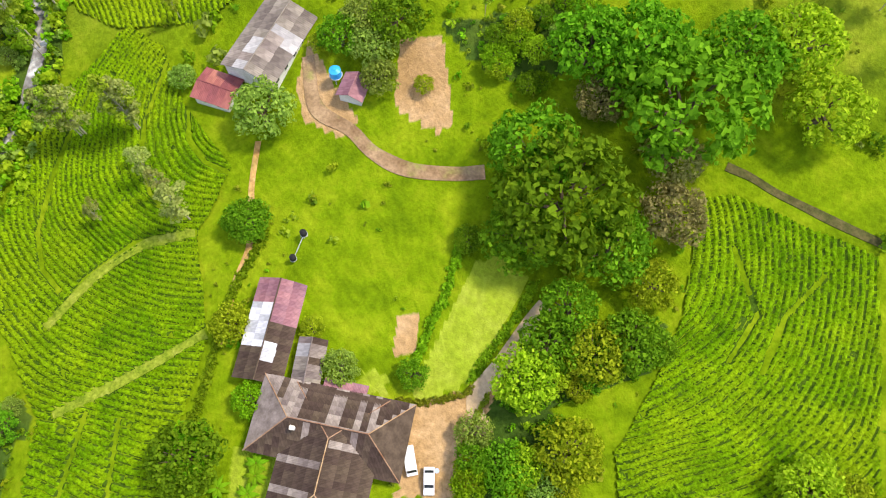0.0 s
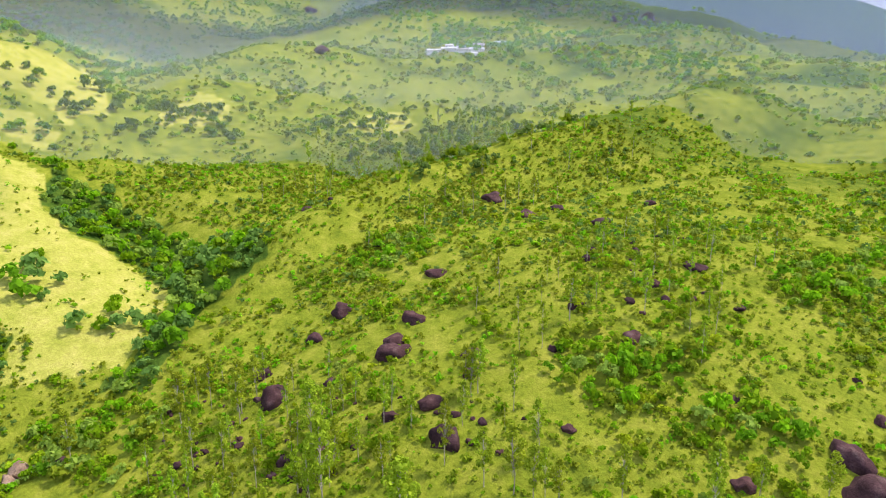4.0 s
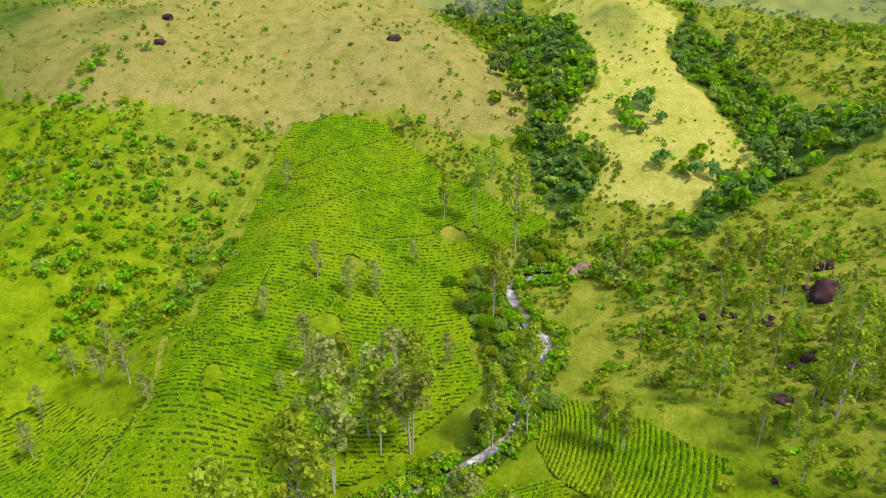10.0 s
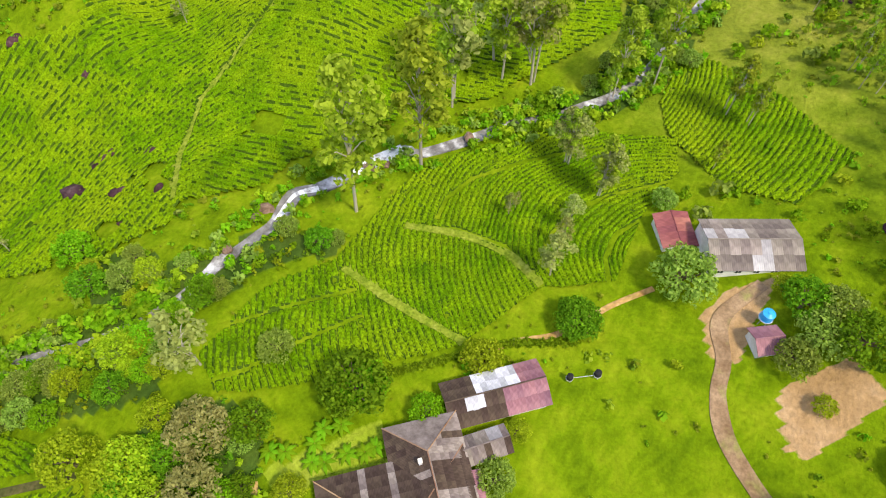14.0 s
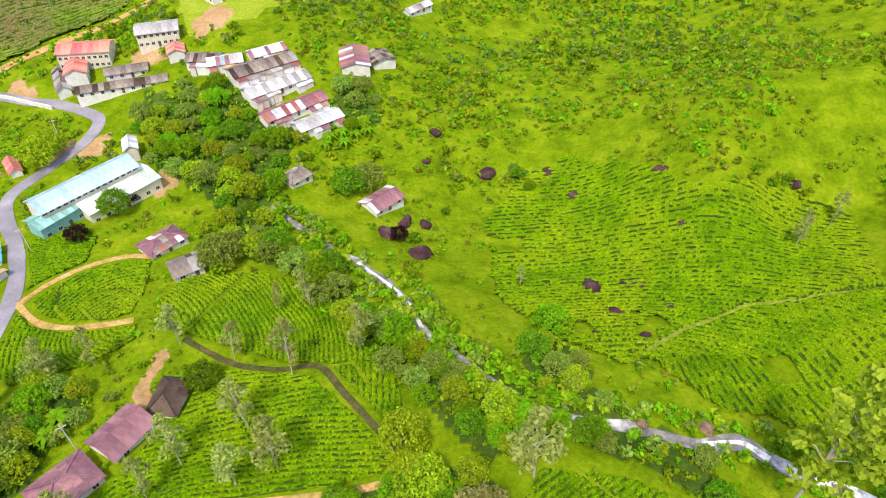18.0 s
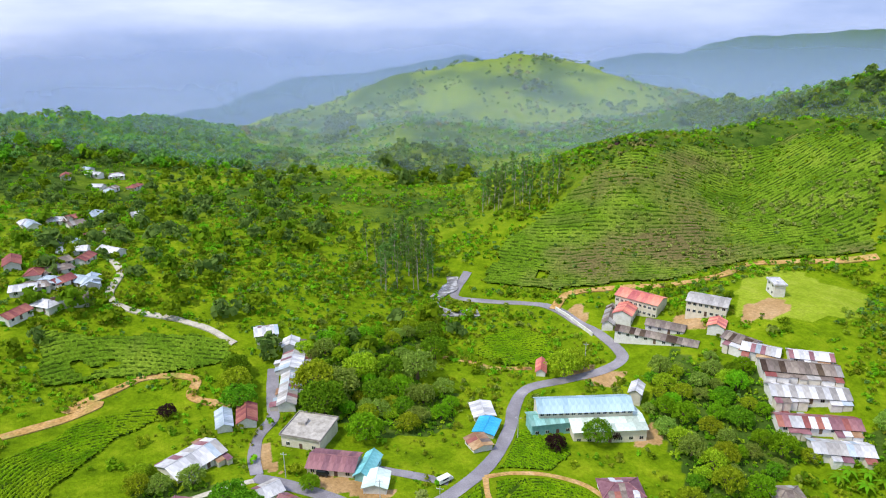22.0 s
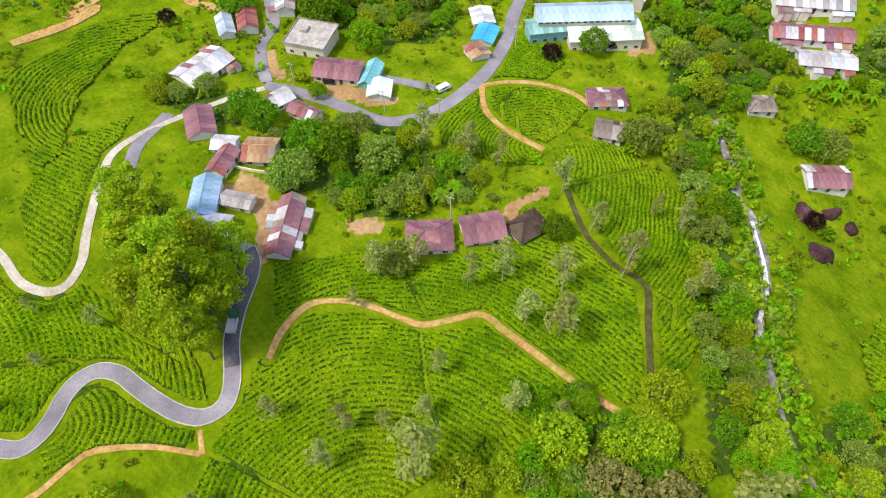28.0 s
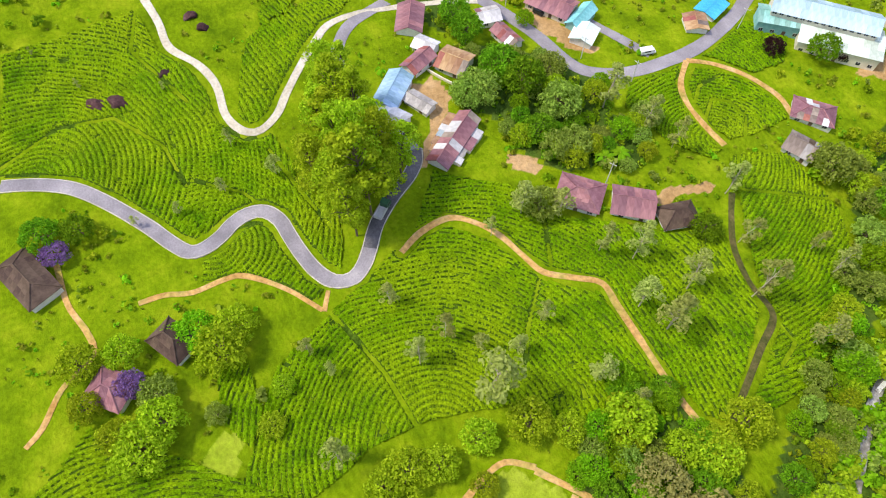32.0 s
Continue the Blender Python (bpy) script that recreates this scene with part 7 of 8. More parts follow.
peak = np.array([-199.0, 377.0]) + rs.randn(140, 2) * [13, 17]
clump_stuff("shrubs", "dark bushes round the rocky hill top", peak, 1.0 + 1.6 * rs.rand(140), "far d shrub p", per=4, leaves=8, size=0.5, seed=35)

# single trees and thickets dotted over the far slopes
n = 34000
th, rr = rs.rand(n) * 6.283, 260 * (1900 / 260) ** rs.rand(n)
fx, fy = np.sin(th) * rr, np.cos(th) * rr
k = 45.0
keep = (value_noise(fx / k, fy / k, 91) + 0.7 * value_noise(fx / k * 2.7, fy / k * 2.7, 92) > np.where(fx < 0, 0.08, 0.28)) & (road_gap(fx, fy) > 3)
for p in DRY_GRASS + BROWN_GRASS:
    keep &= ~(inside(p, fx, fy) & (rs.rand(n) < 0.9))
for p in LAWN + SOIL + [f[2] for f in TEA_FIELDS]:
    keep &= ~inside(p, fx, fy)
for h in HOUSES:
    keep &= np.hypot(fx - h[1], fy - h[2]) > 0.8 * h[4]
fxy = np.stack([fx, fy], -1)[keep]
fr = np.clip(0.0031 * np.hypot(fxy[:, 0], fxy[:, 1]), 1.2, 6) * (0.7 + 0.9 * rs.rand(len(fxy)))
clump_stuff("far_woodland", "scattered dark green trees on the far slopes", fxy, fr, "far far d g", per=4, leaves=8, size=0.5, seed=9, tall=1.3)

# thickets on the middle mountain in the west
n = 5200
th, rr = np.radians(-100 + 130 * rs.rand(n)), 900 + 620 * rs.rand(n)
mx, my = np.sin(th) * rr, np.cos(th) * rr
wood = value_noise(mx / 95, my / 95, 97) + 0.6 * value_noise(mx / 30, my / 30, 98) > 0.16
mxy = np.stack([mx, my], -1)[wood]
clump_stuff("far_woodland", "dark thickets in the folds of the middle mountain", mxy, 3.0 + 3.5 * rs.rand(len(mxy)), "far d far p", per=4, leaves=7, size=0.5, seed=41, tall=1.0)

# ---- boulders ----
def boulder(x, y, r, i):
    rs = np.random.RandomState(300 + i)
    bm = bmesh.new()
    bmesh.ops.create_icosphere(bm, subdivisions=3, radius=1.0)
    cut = rs.randn(9, 3)
    cut /= np.linalg.norm(cut, axis=1)[:, None]
    for v in bm.verts:
        p = np.array(v.co)
        s = 1 + 0.34 * noise.noise(v.co * 1.3 + Vector((i * 3.1, 0, 0))) + 0.13 * noise.noise(v.co * 3.5 + Vector((0, i, 0)))
        for c in cut:
            o = p @ c - 0.70
            if o > 0:
                p = p - c * o * 0.85
        v.co = Vector(p * s)
    for f in bm.faces:
        f.smooth = True
    river = gz(x, y) < 6 and line_distance(STREAM_BED[::3], np.array([x]), np.array([y]))[0] < 7
    me = bpy.data.meshes.new("boulder")
    bm.to_mesh(me)
    bm.free()
    me.materials.append(M_ROCK_PALE if river else M_ROCK)
    ob = new("boulder", me)
    ob.matrix_basis = Matrix.LocRotScale((x, y, gz(x, y) - r * 0.02), Euler((0.2 * rs.randn(), 0.2 * rs.randn(), rs.rand() * 6.28)), (r * 1.1, r * (0.75 + 0.2 * rs.rand()), r * (0.6 + 0.2 * rs.rand())))
    tagged(ob, "rounded reddish-grey boulder beside the stream" if river else "large rounded dark brown boulder in grass", "boulder", group="boulders on the slopes")


for i, (x, y, r) in enumerate(BOULDERS):
    boulder(x, y, r * (1.3 if x > 125 and y < -40 else 0.9), i)
for i, (x, y, r) in enumerate(((-198, 372, 2.4), (-192, 380, 2.0), (-203, 366, 1.8), (-186, 374, 2.6), (-180, 366, 1.7), (-176, 352, 1.9), (-205, 384, 1.5), (-170, 345, 1.5))):
    boulder(x, y, r, 400 + i)
rs = np.random.RandomState(66)
rocks = np.vstack([scatter(p, 9.5, rs) for p in SPUR_GUMS[4] + SPUR_THICKET[4][1:]])
rocks = rocks[(value_noise(rocks[:, 0] / 22, rocks[:, 1] / 22, 67) > 0.05) & (road_gap(rocks[:, 0], rocks[:, 1]) > 2)]
for i, (x, y) in enumerate(rocks[:110]):
    boulder(x, y, 0.7 + 2.0 * rs.rand() ** 2.5, 200 + i)


# ---- buildings ----
def box(bm, x0, x1, y0, y1, z0, z1):
    vs = [bm.verts.new(p) for p in ((x0, y0, z0), (x1, y0, z0), (x1, y1, z0), (x0, y1, z0), (x0, y0, z1), (x1, y0, z1), (x1, y1, z1), (x0, y1, z1))]
    for f in ((3, 2, 1, 0), (4, 5, 6, 7), (0, 1, 5, 4), (1, 2, 6, 5), (2, 3, 7, 6), (3, 0, 4, 7)):
        bm.faces.new([vs[i] for i in f])


def sheet_mesh(material):
    """A corrugated roofing sheet, one unit square, ribs running up the slope."""
    n = 10
    vs, fs = [], []
    for i in range(n + 1):
        z = 0.02 if i % 2 else -0.02
        vs += [(i / n - 0.5, -0.5, z), (i / n - 0.5, 0.5, z)]
    for i in range(n):
        fs.append((2 * i, 2 * i + 2, 2 * i + 3, 2 * i + 1))
    return mesh_of("roof_sheet", vs, fs, material)


SHEETS = {k: sheet_mesh(m) for k, m in ROOF.items()}
house_rs = np.random.RandomState(12)


def slope_sheets(parent, roof, corner, along, up, length, run, nu, nv):
    """Lays sheets over one slope: corner, unit way along the eaves, unit way up the slope."""
    along, up = Vector(along), Vector(up)
    nrm = along.cross(up).normalized()
    rot = Matrix((along, up, nrm)).transposed().to_4x4()
    names = PATCHES.get(roof, [roof])
    for i in range(nu):
        column = names[house_rs.randint(len(names))]
        for j in range(nv):
            k = column if roof.startswith("bungalow") else names[(i) % len(names)] if roof == "striped" else names[house_rs.randint(len(names))]
            if roof == "mixed_wing":
                u = i / nu
                if along.x > 0:
                    k = "purple" if u < 0.22 else "whitemetal" if u < 0.68 else "asbestos_dark"
                else:
                    k = "purple" if u > 0.5 else "whitemetal" if 0.15 < u < 0.35 and j > 0 else "asbestos_dark"
            c = Vector(corner) + along * (length * (i + 0.5) / nu) + up * (run * (j + 0.5) / nv) + nrm * (0.03 + 0.015 * ((i + j) % 2))
            ob = new("roof_sheet", SHEETS[k])
            ob.parent = parent
            ob.matrix_basis = Matrix.Translation(c) @ rot @ Matrix.Rotation(0.008 * house_rs.randn(), 4, "Z") @ Matrix.Diagonal((length / nu * 1.03, run / nv * 1.05, 1, 1))


def hip_sheets(parent, roof, s, l2, w2, k, ze, zr, sheet):
    """Sheets over a long hipped slope, shorter towards the hips."""
    run = math.hypot(w2, zr - ze)
    nu = max(3, int(2 * l2 / sheet[0]))
    wide = 2 * l2 / nu
    for i in range(nu):
        mid = wide * (i + 0.5)
        free = min(1.0, (min(mid, 2 * l2 - mid) - wide * 0.3) / k) * 0.96
        if free > 0.18:
            x0 = -l2 + wide * i if s < 0 else l2 - wide * i
            slope_sheets(parent, roof, (x0, s * w2, ze + 0.02), (1 if s < 0 else -1, 0, 0), (0, -s * w2 / run, (zr - ze) / run), wide, run * free, 1, max(1, int(run * free / sheet[1] + 0.5)))


def roof_plane(parent, pts, material, name="roof_slope", thick=0.10):
    bm = bmesh.new()
    top = [bm.verts.new(p) for p in pts]
    low = [bm.verts.new((p[0], p[1], p[2] - thick)) for p in pts]
    bm.faces.new(top)
    bm.faces.new(low[::-1])
    for i in range(len(pts)):
        bm.faces.new((top[i], low[i], low[(i + 1) % len(pts)], top[(i + 1) % len(pts)]))
    bmesh.ops.recalc_face_normals(bm, faces=bm.faces)
    return part(name, bm, material, parent)


def ridge_cap(parent, a, b, material, w=0.22):
    a, b = Vector(a), Vector(b)
    d = b - a
    bm = bmesh.new()
    bmesh.ops.create_cone(bm, cap_ends=True, segments=6, radius1=w * 0.6, radius2=w * 0.6, depth=d.length)
    bmesh.ops.transform(bm, matrix=Matrix.Translation((a + b) / 2) @ d.to_track_quat("Z", "Y").to_matrix().to_4x4(), verts=bm.verts)
    part("ridge_cap", bm, material, parent)


def openings(parent, L, W, eave, storeys, wall_windows):
    """Windows along both long walls, a door in the front."""
    n = max(2, int(L / (1.9 if wall_windows else 3.2)))
    for side in (-1, 1):
        for s in range(storeys):
            z0 = 0.9 + s * 2.9 if eave > 2.7 else 0.8
            if z0 + 1.1 > eave - 0.1:
                continue
            for i in range(n):
                x = -L / 2 + L * (i + 0.5) / n
                if side == -1 and s == 0 and i == n // 2:
                    bm = bmesh.new()
                    box(bm, x - 0.5, x + 0.5, side * W / 2 - 0.05, side * W / 2 + 0.05, 0.0, 2.05)
                    part("door", bm, M_DOOR, parent)
                    continue
                bm = bmesh.new()
                box(bm, x - 0.62, x + 0.62, side * W / 2 - 0.05, side * W / 2 + 0.05, z0, z0 + 1.15)
                w = part("window", bm, WALL["white"], parent)
                bm = bmesh.new()
                for q in (-0.3, 0.3):
                    box(bm, x + q - 0.26, x + q + 0.26, side * W / 2 - 0.07, side * W / 2 + 0.07, z0 + 0.08, z0 + 1.07)
                part("pane", bm, M_WINDOW, w)


def roof_block(e, L, W, eave, rise, style, roof, over=0.45, sheet=(1.5, 2.2), z=0.0):
    l2, w2 = L / 2 + over, W / 2 + over
    drop = rise * over / (W / 2)
    ze, zr = z + eave - drop, z + eave + rise
    base = ROOF[PATCHES.get(roof, [roof])[0]]
    run = math.hypot(w2, zr - ze)
    if style == "gable":
        up = (0, w2 / run, (zr - ze) / run)
        nu, nv = max(2, int(2 * l2 / sheet[0])), max(1, int(run / sheet[1]))
        for s in (-1, 1):
            roof_plane(e, [(-l2, s * w2, ze - 0.03), (l2, s * w2, ze - 0.03), (l2, 0, zr - 0.03), (-l2, 0, zr - 0.03)], base)
            slope_sheets(e, roof, (-l2 * (-s if s > 0 else 1) if s < 0 else l2, s * w2, ze), (1 if s < 0 else -1, 0, 0), (0, -s * w2 / run, (zr - ze) / run), 2 * l2, run, nu, nv)
        ridge_cap(e, (-l2, 0, zr + 0.03), (l2, 0, zr + 0.03), base)
    elif style == "hip":
        k = min(l2 * 0.8, w2)
        r0, r1 = (-l2 + k, 0, zr), (l2 - k, 0, zr)
        c = [(-l2, -w2, ze), (l2, -w2, ze), (l2, w2, ze), (-l2, w2, ze)]
        names = PATCHES.get(roof, [roof])
        mats = [ROOF[names[house_rs.randint(len(names))]] for _ in range(4)] if roof.startswith("bungalow") else [base] * 4
        for pts, m in zip(([c[0], c[1], r1, r0], [c[1], c[2], r1], [c[2], c[3], r0, r1], [c[3], c[0], r0]), mats):
            roof_plane(e, pts, m)
        for a, b in ((r0, r1), (c[0], r0), (c[3], r0), (c[1], r1), (c[2], r1)):
            if (Vector(a) - Vector(b)).length > 0.3:
                ridge_cap(e, (a[0], a[1], a[2] + 0.04), (b[0], b[1], b[2] + 0.04), ROOF["rust"] if roof.startswith("bungalow") else base, 0.17 if roof.startswith("bungalow") else 0.26)
        for s in (-1, 1):
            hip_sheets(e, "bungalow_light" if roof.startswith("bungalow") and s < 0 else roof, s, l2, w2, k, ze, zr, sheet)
    else:
        bm = bmesh.new()
        box(bm, -l2, l2, -w2, w2, z + eave, z + eave + rise)
        part("roof", bm, base, e)
        bm = bmesh.new()
        for a in ((-l2, l2, -w2, -w2 + 0.2), (-l2, l2, w2 - 0.2, w2), (-l2, -l2 + 0.2, -w2 + 0.2, w2 - 0.2), (l2 - 0.2, l2, -w2 + 0.2, w2 - 0.2)):
            box(bm, *a, z + eave + rise, z + eave + rise + 0.35)
        part("parapet", bm, base, e)
        bm = bmesh.new()
        box(bm, -l2 * 0.55, -l2 * 0.2, -0.2, w2 * 0.4, z + eave + rise, z + eave + rise + 0.9)
        part("roof_hatch", bm, base, e)


def house(kind, x, y, turn, L, W, eave, rise, style, roof, wall, label):
    e = tagged(new(kind), label, kind.replace("_", " "))
    half = [gz(x + dx, y + dy) for dx in (-L / 3, 0, L / 3) for dy in (-L / 3, 0, L / 3)]
    z = sorted(half)[4]
    eave = eave * 0.84 if eave < 3.5 else eave
    e.matrix_basis = pose(x, y, z, 0, 0, turn)
    bm = bmesh.new()
    t = 0.22
    for a in ((-L / 2, L / 2, -W / 2, -W / 2 + t), (-L / 2, L / 2, W / 2 - t, W / 2), (-L / 2, -L / 2 + t, -W / 2 + t, W / 2 - t), (L / 2 - t, L / 2, -W / 2 + t, W / 2 - t)):
        box(bm, *a, -3.0, eave)
    if style == "gable":
        for s in (-1, 1):
            xs = sorted((s * L / 2, s * (L / 2 - t)))
            v = [bm.verts.new(p) for q in xs for p in ((q, -W / 2, eave), (q, W / 2, eave), (q, 0, eave + rise - 0.06))]
            bm.faces.new(v[:3])
            bm.faces.new(v[3:][::-1])
            for i in range(3):
                bm.faces.new((v[i], v[3 + i], v[3 + (i + 1) % 3], v[(i + 1) % 3]))
    bmesh.ops.recalc_face_normals(bm, faces=bm.faces)
    part("wall", bm, WALL[wall], e)
    openings(e, L, W, eave, max(1, int((eave + 0.3) / 2.6)), wall == "cream_windows" or kind == "tea_factory")
    roof_block(e, L, W, eave, rise, style, roof, sheet=(1.9, 3.0) if L > 14 else (1.5, 2.4))
    if kind == "row_house":
        for side in (-1, 1):
            u = -L / 2 + 0.4
            while u < L / 2 - 1.6:
                w, d = 1.7 + 2.2 * house_rs.rand(), 1.4 + 1.5 * house_rs.rand()
                if house_rs.rand() < 0.72:
                    lean_to(e, u, min(u + w, L / 2 - 0.1), side, W, d, eave * (0.72 + 0.14 * house_rs.rand()))
                u += w + 0.25
    return e


def lean_to(parent, x0, x1, side, W, d, top):
    """A low sheet-roofed extension against a long wall."""
    bm = bmesh.new()
    y0, y1 = side * W / 2, side * (W / 2 + d)
    for a in ((x0, x1, y1 - side * 0.06, y1), (x0, x0 + 0.12, y0 + side * 0.02, y1 - side * 0.06), (x1 - 0.12, x1, y0 + side * 0.02, y1 - side * 0.06)):
        box(bm, a[0], a[1], min(a[2:]), max(a[2:]), -2.5, top - 0.55)
    wall = part("lean_to", bm, WALL[("white", "cream")[house_rs.randint(2)]], parent)
    bm = bmesh.new()
    pts = [(x0 - 0.15, y0, top), (x1 + 0.15, y0, top), (x1 + 0.15, y1 + side * 0.25, top - 0.5), (x0 - 0.15, y1 + side * 0.25, top - 0.5)]
    lower = [bm.verts.new((p[0], p[1], p[2] - 0.06)) for p in pts]
    upper = [bm.verts.new(p) for p in pts]
    bm.faces.new(upper)
    bm.faces.new(lower[::-1])
    for i in range(4):
        bm.faces.new((upper[i], lower[i], lower[(i + 1) % 4], upper[(i + 1) % 4]))
    bmesh.ops.recalc_face_normals(bm, faces=bm.faces)
    part("sheet_roof", bm, ROOF[("grey", "rust", "whitemetal", "greybrown", "purple", "bluegrey", "rustred")[house_rs.randint(7)]], wall)


for h in HOUSES:
    house(*h)

# the planter's bungalow: hipped blocks that run into one another
bungalow = tagged(new("bungalow"), "large old bungalow with weathered brown hipped sheet roofs", "bungalow")
bungalow.matrix_basis = pose(12.0, 13.1, 0.0)
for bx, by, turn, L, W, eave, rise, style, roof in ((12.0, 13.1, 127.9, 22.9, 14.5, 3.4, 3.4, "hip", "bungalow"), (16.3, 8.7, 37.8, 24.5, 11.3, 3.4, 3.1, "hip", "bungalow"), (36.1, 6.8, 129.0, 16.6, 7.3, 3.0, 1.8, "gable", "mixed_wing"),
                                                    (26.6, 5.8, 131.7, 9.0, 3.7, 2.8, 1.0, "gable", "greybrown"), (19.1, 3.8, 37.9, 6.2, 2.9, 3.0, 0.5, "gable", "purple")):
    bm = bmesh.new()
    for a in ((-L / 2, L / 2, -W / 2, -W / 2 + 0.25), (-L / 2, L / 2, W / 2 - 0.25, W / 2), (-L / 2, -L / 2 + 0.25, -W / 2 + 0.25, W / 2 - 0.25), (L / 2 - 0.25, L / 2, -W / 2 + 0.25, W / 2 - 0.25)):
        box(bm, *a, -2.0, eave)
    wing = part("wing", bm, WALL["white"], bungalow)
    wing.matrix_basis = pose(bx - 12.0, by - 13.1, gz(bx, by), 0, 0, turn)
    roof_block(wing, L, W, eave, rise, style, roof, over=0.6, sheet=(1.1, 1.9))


# ---- vehicles ----
def vehicle(name, label, x, y, turn, L, W, H, paint, style):
    e = tagged(new(name), label, "car" if name != "lorry" else "lorry")
    e.matrix_basis = pose(x, y, gz(x, y) + 0.16, 0, 0, turn)
    bm = bmesh.new()
    prof = {"van": [(-.5, .25), (-.5, .95), (-.47, 1), (.30, 1), (.42, .62), (.5, .52), (.5, .25)], "car": [(-.5, .3), (-.5, .6), (-.40, .64), (-.28, .97), (.10, 1), (.25, .66), (.47, .58), (.5, .3)],
            "lorry": [(.14, .2), (.14, .95), (.2, 1), (.42, 1), (.5, .6), (.5, .2)]}[style]
    lv = [bm.verts.new((p * L, -W / 2, q * H)) for p, q in prof]
    rv = [bm.verts.new((p * L, W / 2, q * H)) for p, q in prof]
    bm.faces.new(lv)
    bm.faces.new(rv[::-1])
    for i in range(len(prof)):
        j = (i + 1) % len(prof)
        bm.faces.new((lv[i], rv[i], rv[j], lv[j]))
    bmesh.ops.recalc_face_normals(bm, faces=bm.faces)
    bmesh.ops.bevel(bm, geom=list(bm.edges), offset=0.07, segments=2, affect="EDGES")
    part("body", bm, paint, e)
    glass = {"van": [((.33, .40), (.93, .66))], "car": [((.12, .23), (.95, .68)), ((-.385, -.295), (.68, .93))], "lorry": [((.43, .49), (.95, .64))]}[style]
    for (x0, x1), (z0, z1) in glass:
        bm = bmesh.new()
        vs = [bm.verts.new(p) for p in ((x0 * L, -W * .42, z0 * H + .03), (x0 * L, W * .42, z0 * H + .03), (x1 * L + .02, W * .42, z1 * H + .03), (x1 * L + .02, -W * .42, z1 * H + .03))]
        f = bm.faces.new(vs)
        r = bmesh.ops.extrude_face_region(bm, geom=[f])
        bmesh.ops.translate(bm, vec=(0, 0, 0.02), verts=[v for v in r["geom"] if isinstance(v, bmesh.types.BMVert)])
        part("windscreen" if x0 > 0 else "rear_window", bm, M_GLASS, e)
    for s in (-1, 1):
        bm = bmesh.new()
        box(bm, -.30 * L if style != "lorry" else .2 * L, .12 * L if style != "lorry" else .36 * L, s * (W / 2 + .004) - .015, s * (W / 2 + .004) + .015, .66 * H, .9 * H)
        part("side_window", bm, M_GLASS, e)
        for fx in (-.31, .32):
            bm = bmesh.new()
            bmesh.ops.create_cone(bm, cap_ends=True, segments=16, radius1=.31, radius2=.31, depth=.2, matrix=Matrix.Translation((fx * L, s * (W / 2 - .1), .16)) @ Matrix.Rotation(math.pi / 2, 4, "X"))
            w = part("wheel", bm, M_TYRE, e)
            bm = bmesh.new()
            bmesh.ops.create_cone(bm, cap_ends=True, segments=12, radius1=.18, radius2=.18, depth=.22, matrix=Matrix.Translation((fx * L, s * (W / 2 - .1), .16)) @ Matrix.Rotation(math.pi / 2, 4, "X"))
            part("rim", bm, M_RIM, w)
    if style == "lorry":
        bm = bmesh.new()
        box(bm, -.5 * L, .12 * L, -W / 2, W / 2, .3 * H, .42 * H)
        for a in ((-.5 * L, .12 * L, -W / 2, -W / 2 + .06), (-.5 * L, .12 * L, W / 2 - .06, W / 2), (-.5 * L, -.5 * L + .06, -W / 2, W / 2)):
            box(bm, *a, .42 * H, .66 * H)
        part("cargo_bed", bm, M_STEEL, e, "open pale steel cargo bed")
    return e


vehicle("van", "white van parked on the gravel court", 4.0, 2.3, 150, 4.7, 1.8, 2.0, M_PAINT, "van")
vehicle("car", "white saloon car parked on the gravel court", -0.4, 2.0, 139, 4.4, 1.75, 1.45, M_PAINT, "car")
vehicle("lorry", "small green lorry on the dark road", -75.7, 17.2, 134, 5.4, 2.0, 2.4, M_TRUCK, "lorry")
vehicle("van", "white van on the village road", -100.6, 105.6, 80, 4.5, 1.8, 1.9, M_PAINT, "van")
vehicle("van", "small dark van parked before the purple-roofed shop", -125.5, 83.6, 35, 3.4, 1.6, 1.7, M_GLASS, "van")


# ---- yard and garden things ----
def cylinder(bm, x, y, z0, z1, r, r2=None, seg=16):
    bmesh.ops.create_cone(bm, cap_ends=True, segments=seg, radius1=r, radius2=r if r2 is None else r2, depth=z1 - z0, matrix=Matrix.Translation((x, y, (z0 + z1) / 2)))


def water_tank(x, y, r, h, stand, material, label):
    e = tagged(new("water_tank"), label, "water tank")
    e.matrix_basis = pose(x, y, gz(x, y))
    for a in range(4):
        bm = bmesh.new()
        cylinder(bm, r * 0.7 * math.cos(a * 1.571 + 0.78), r * 0.7 * math.sin(a * 1.571 + 0.78), -0.3, stand, 0.06, seg=8)
        part("leg", bm, M_STEEL, e)
    bm = bmesh.new()
    cylinder(bm, 0, 0, stand, stand + 0.1, r * 1.1)
    part("platform", bm, M_STEEL, e)
    bm = bmesh.new()
    cylinder(bm, 0, 0, stand + 0.1, stand + 0.1 + h, r, r * 0.95, 24)
    cylinder(bm, 0, 0, stand + 0.1 + h, stand + 0.1 + h * 1.25, r * 0.95, r * 0.3, 24)
    part("tank", bm, material, e)
    bm = bmesh.new()
    cylinder(bm, 0, 0, stand + 0.1 + h * 1.25, stand + 0.18 + h * 1.25, r * 0.32)
    part("lid", bm, material, e)


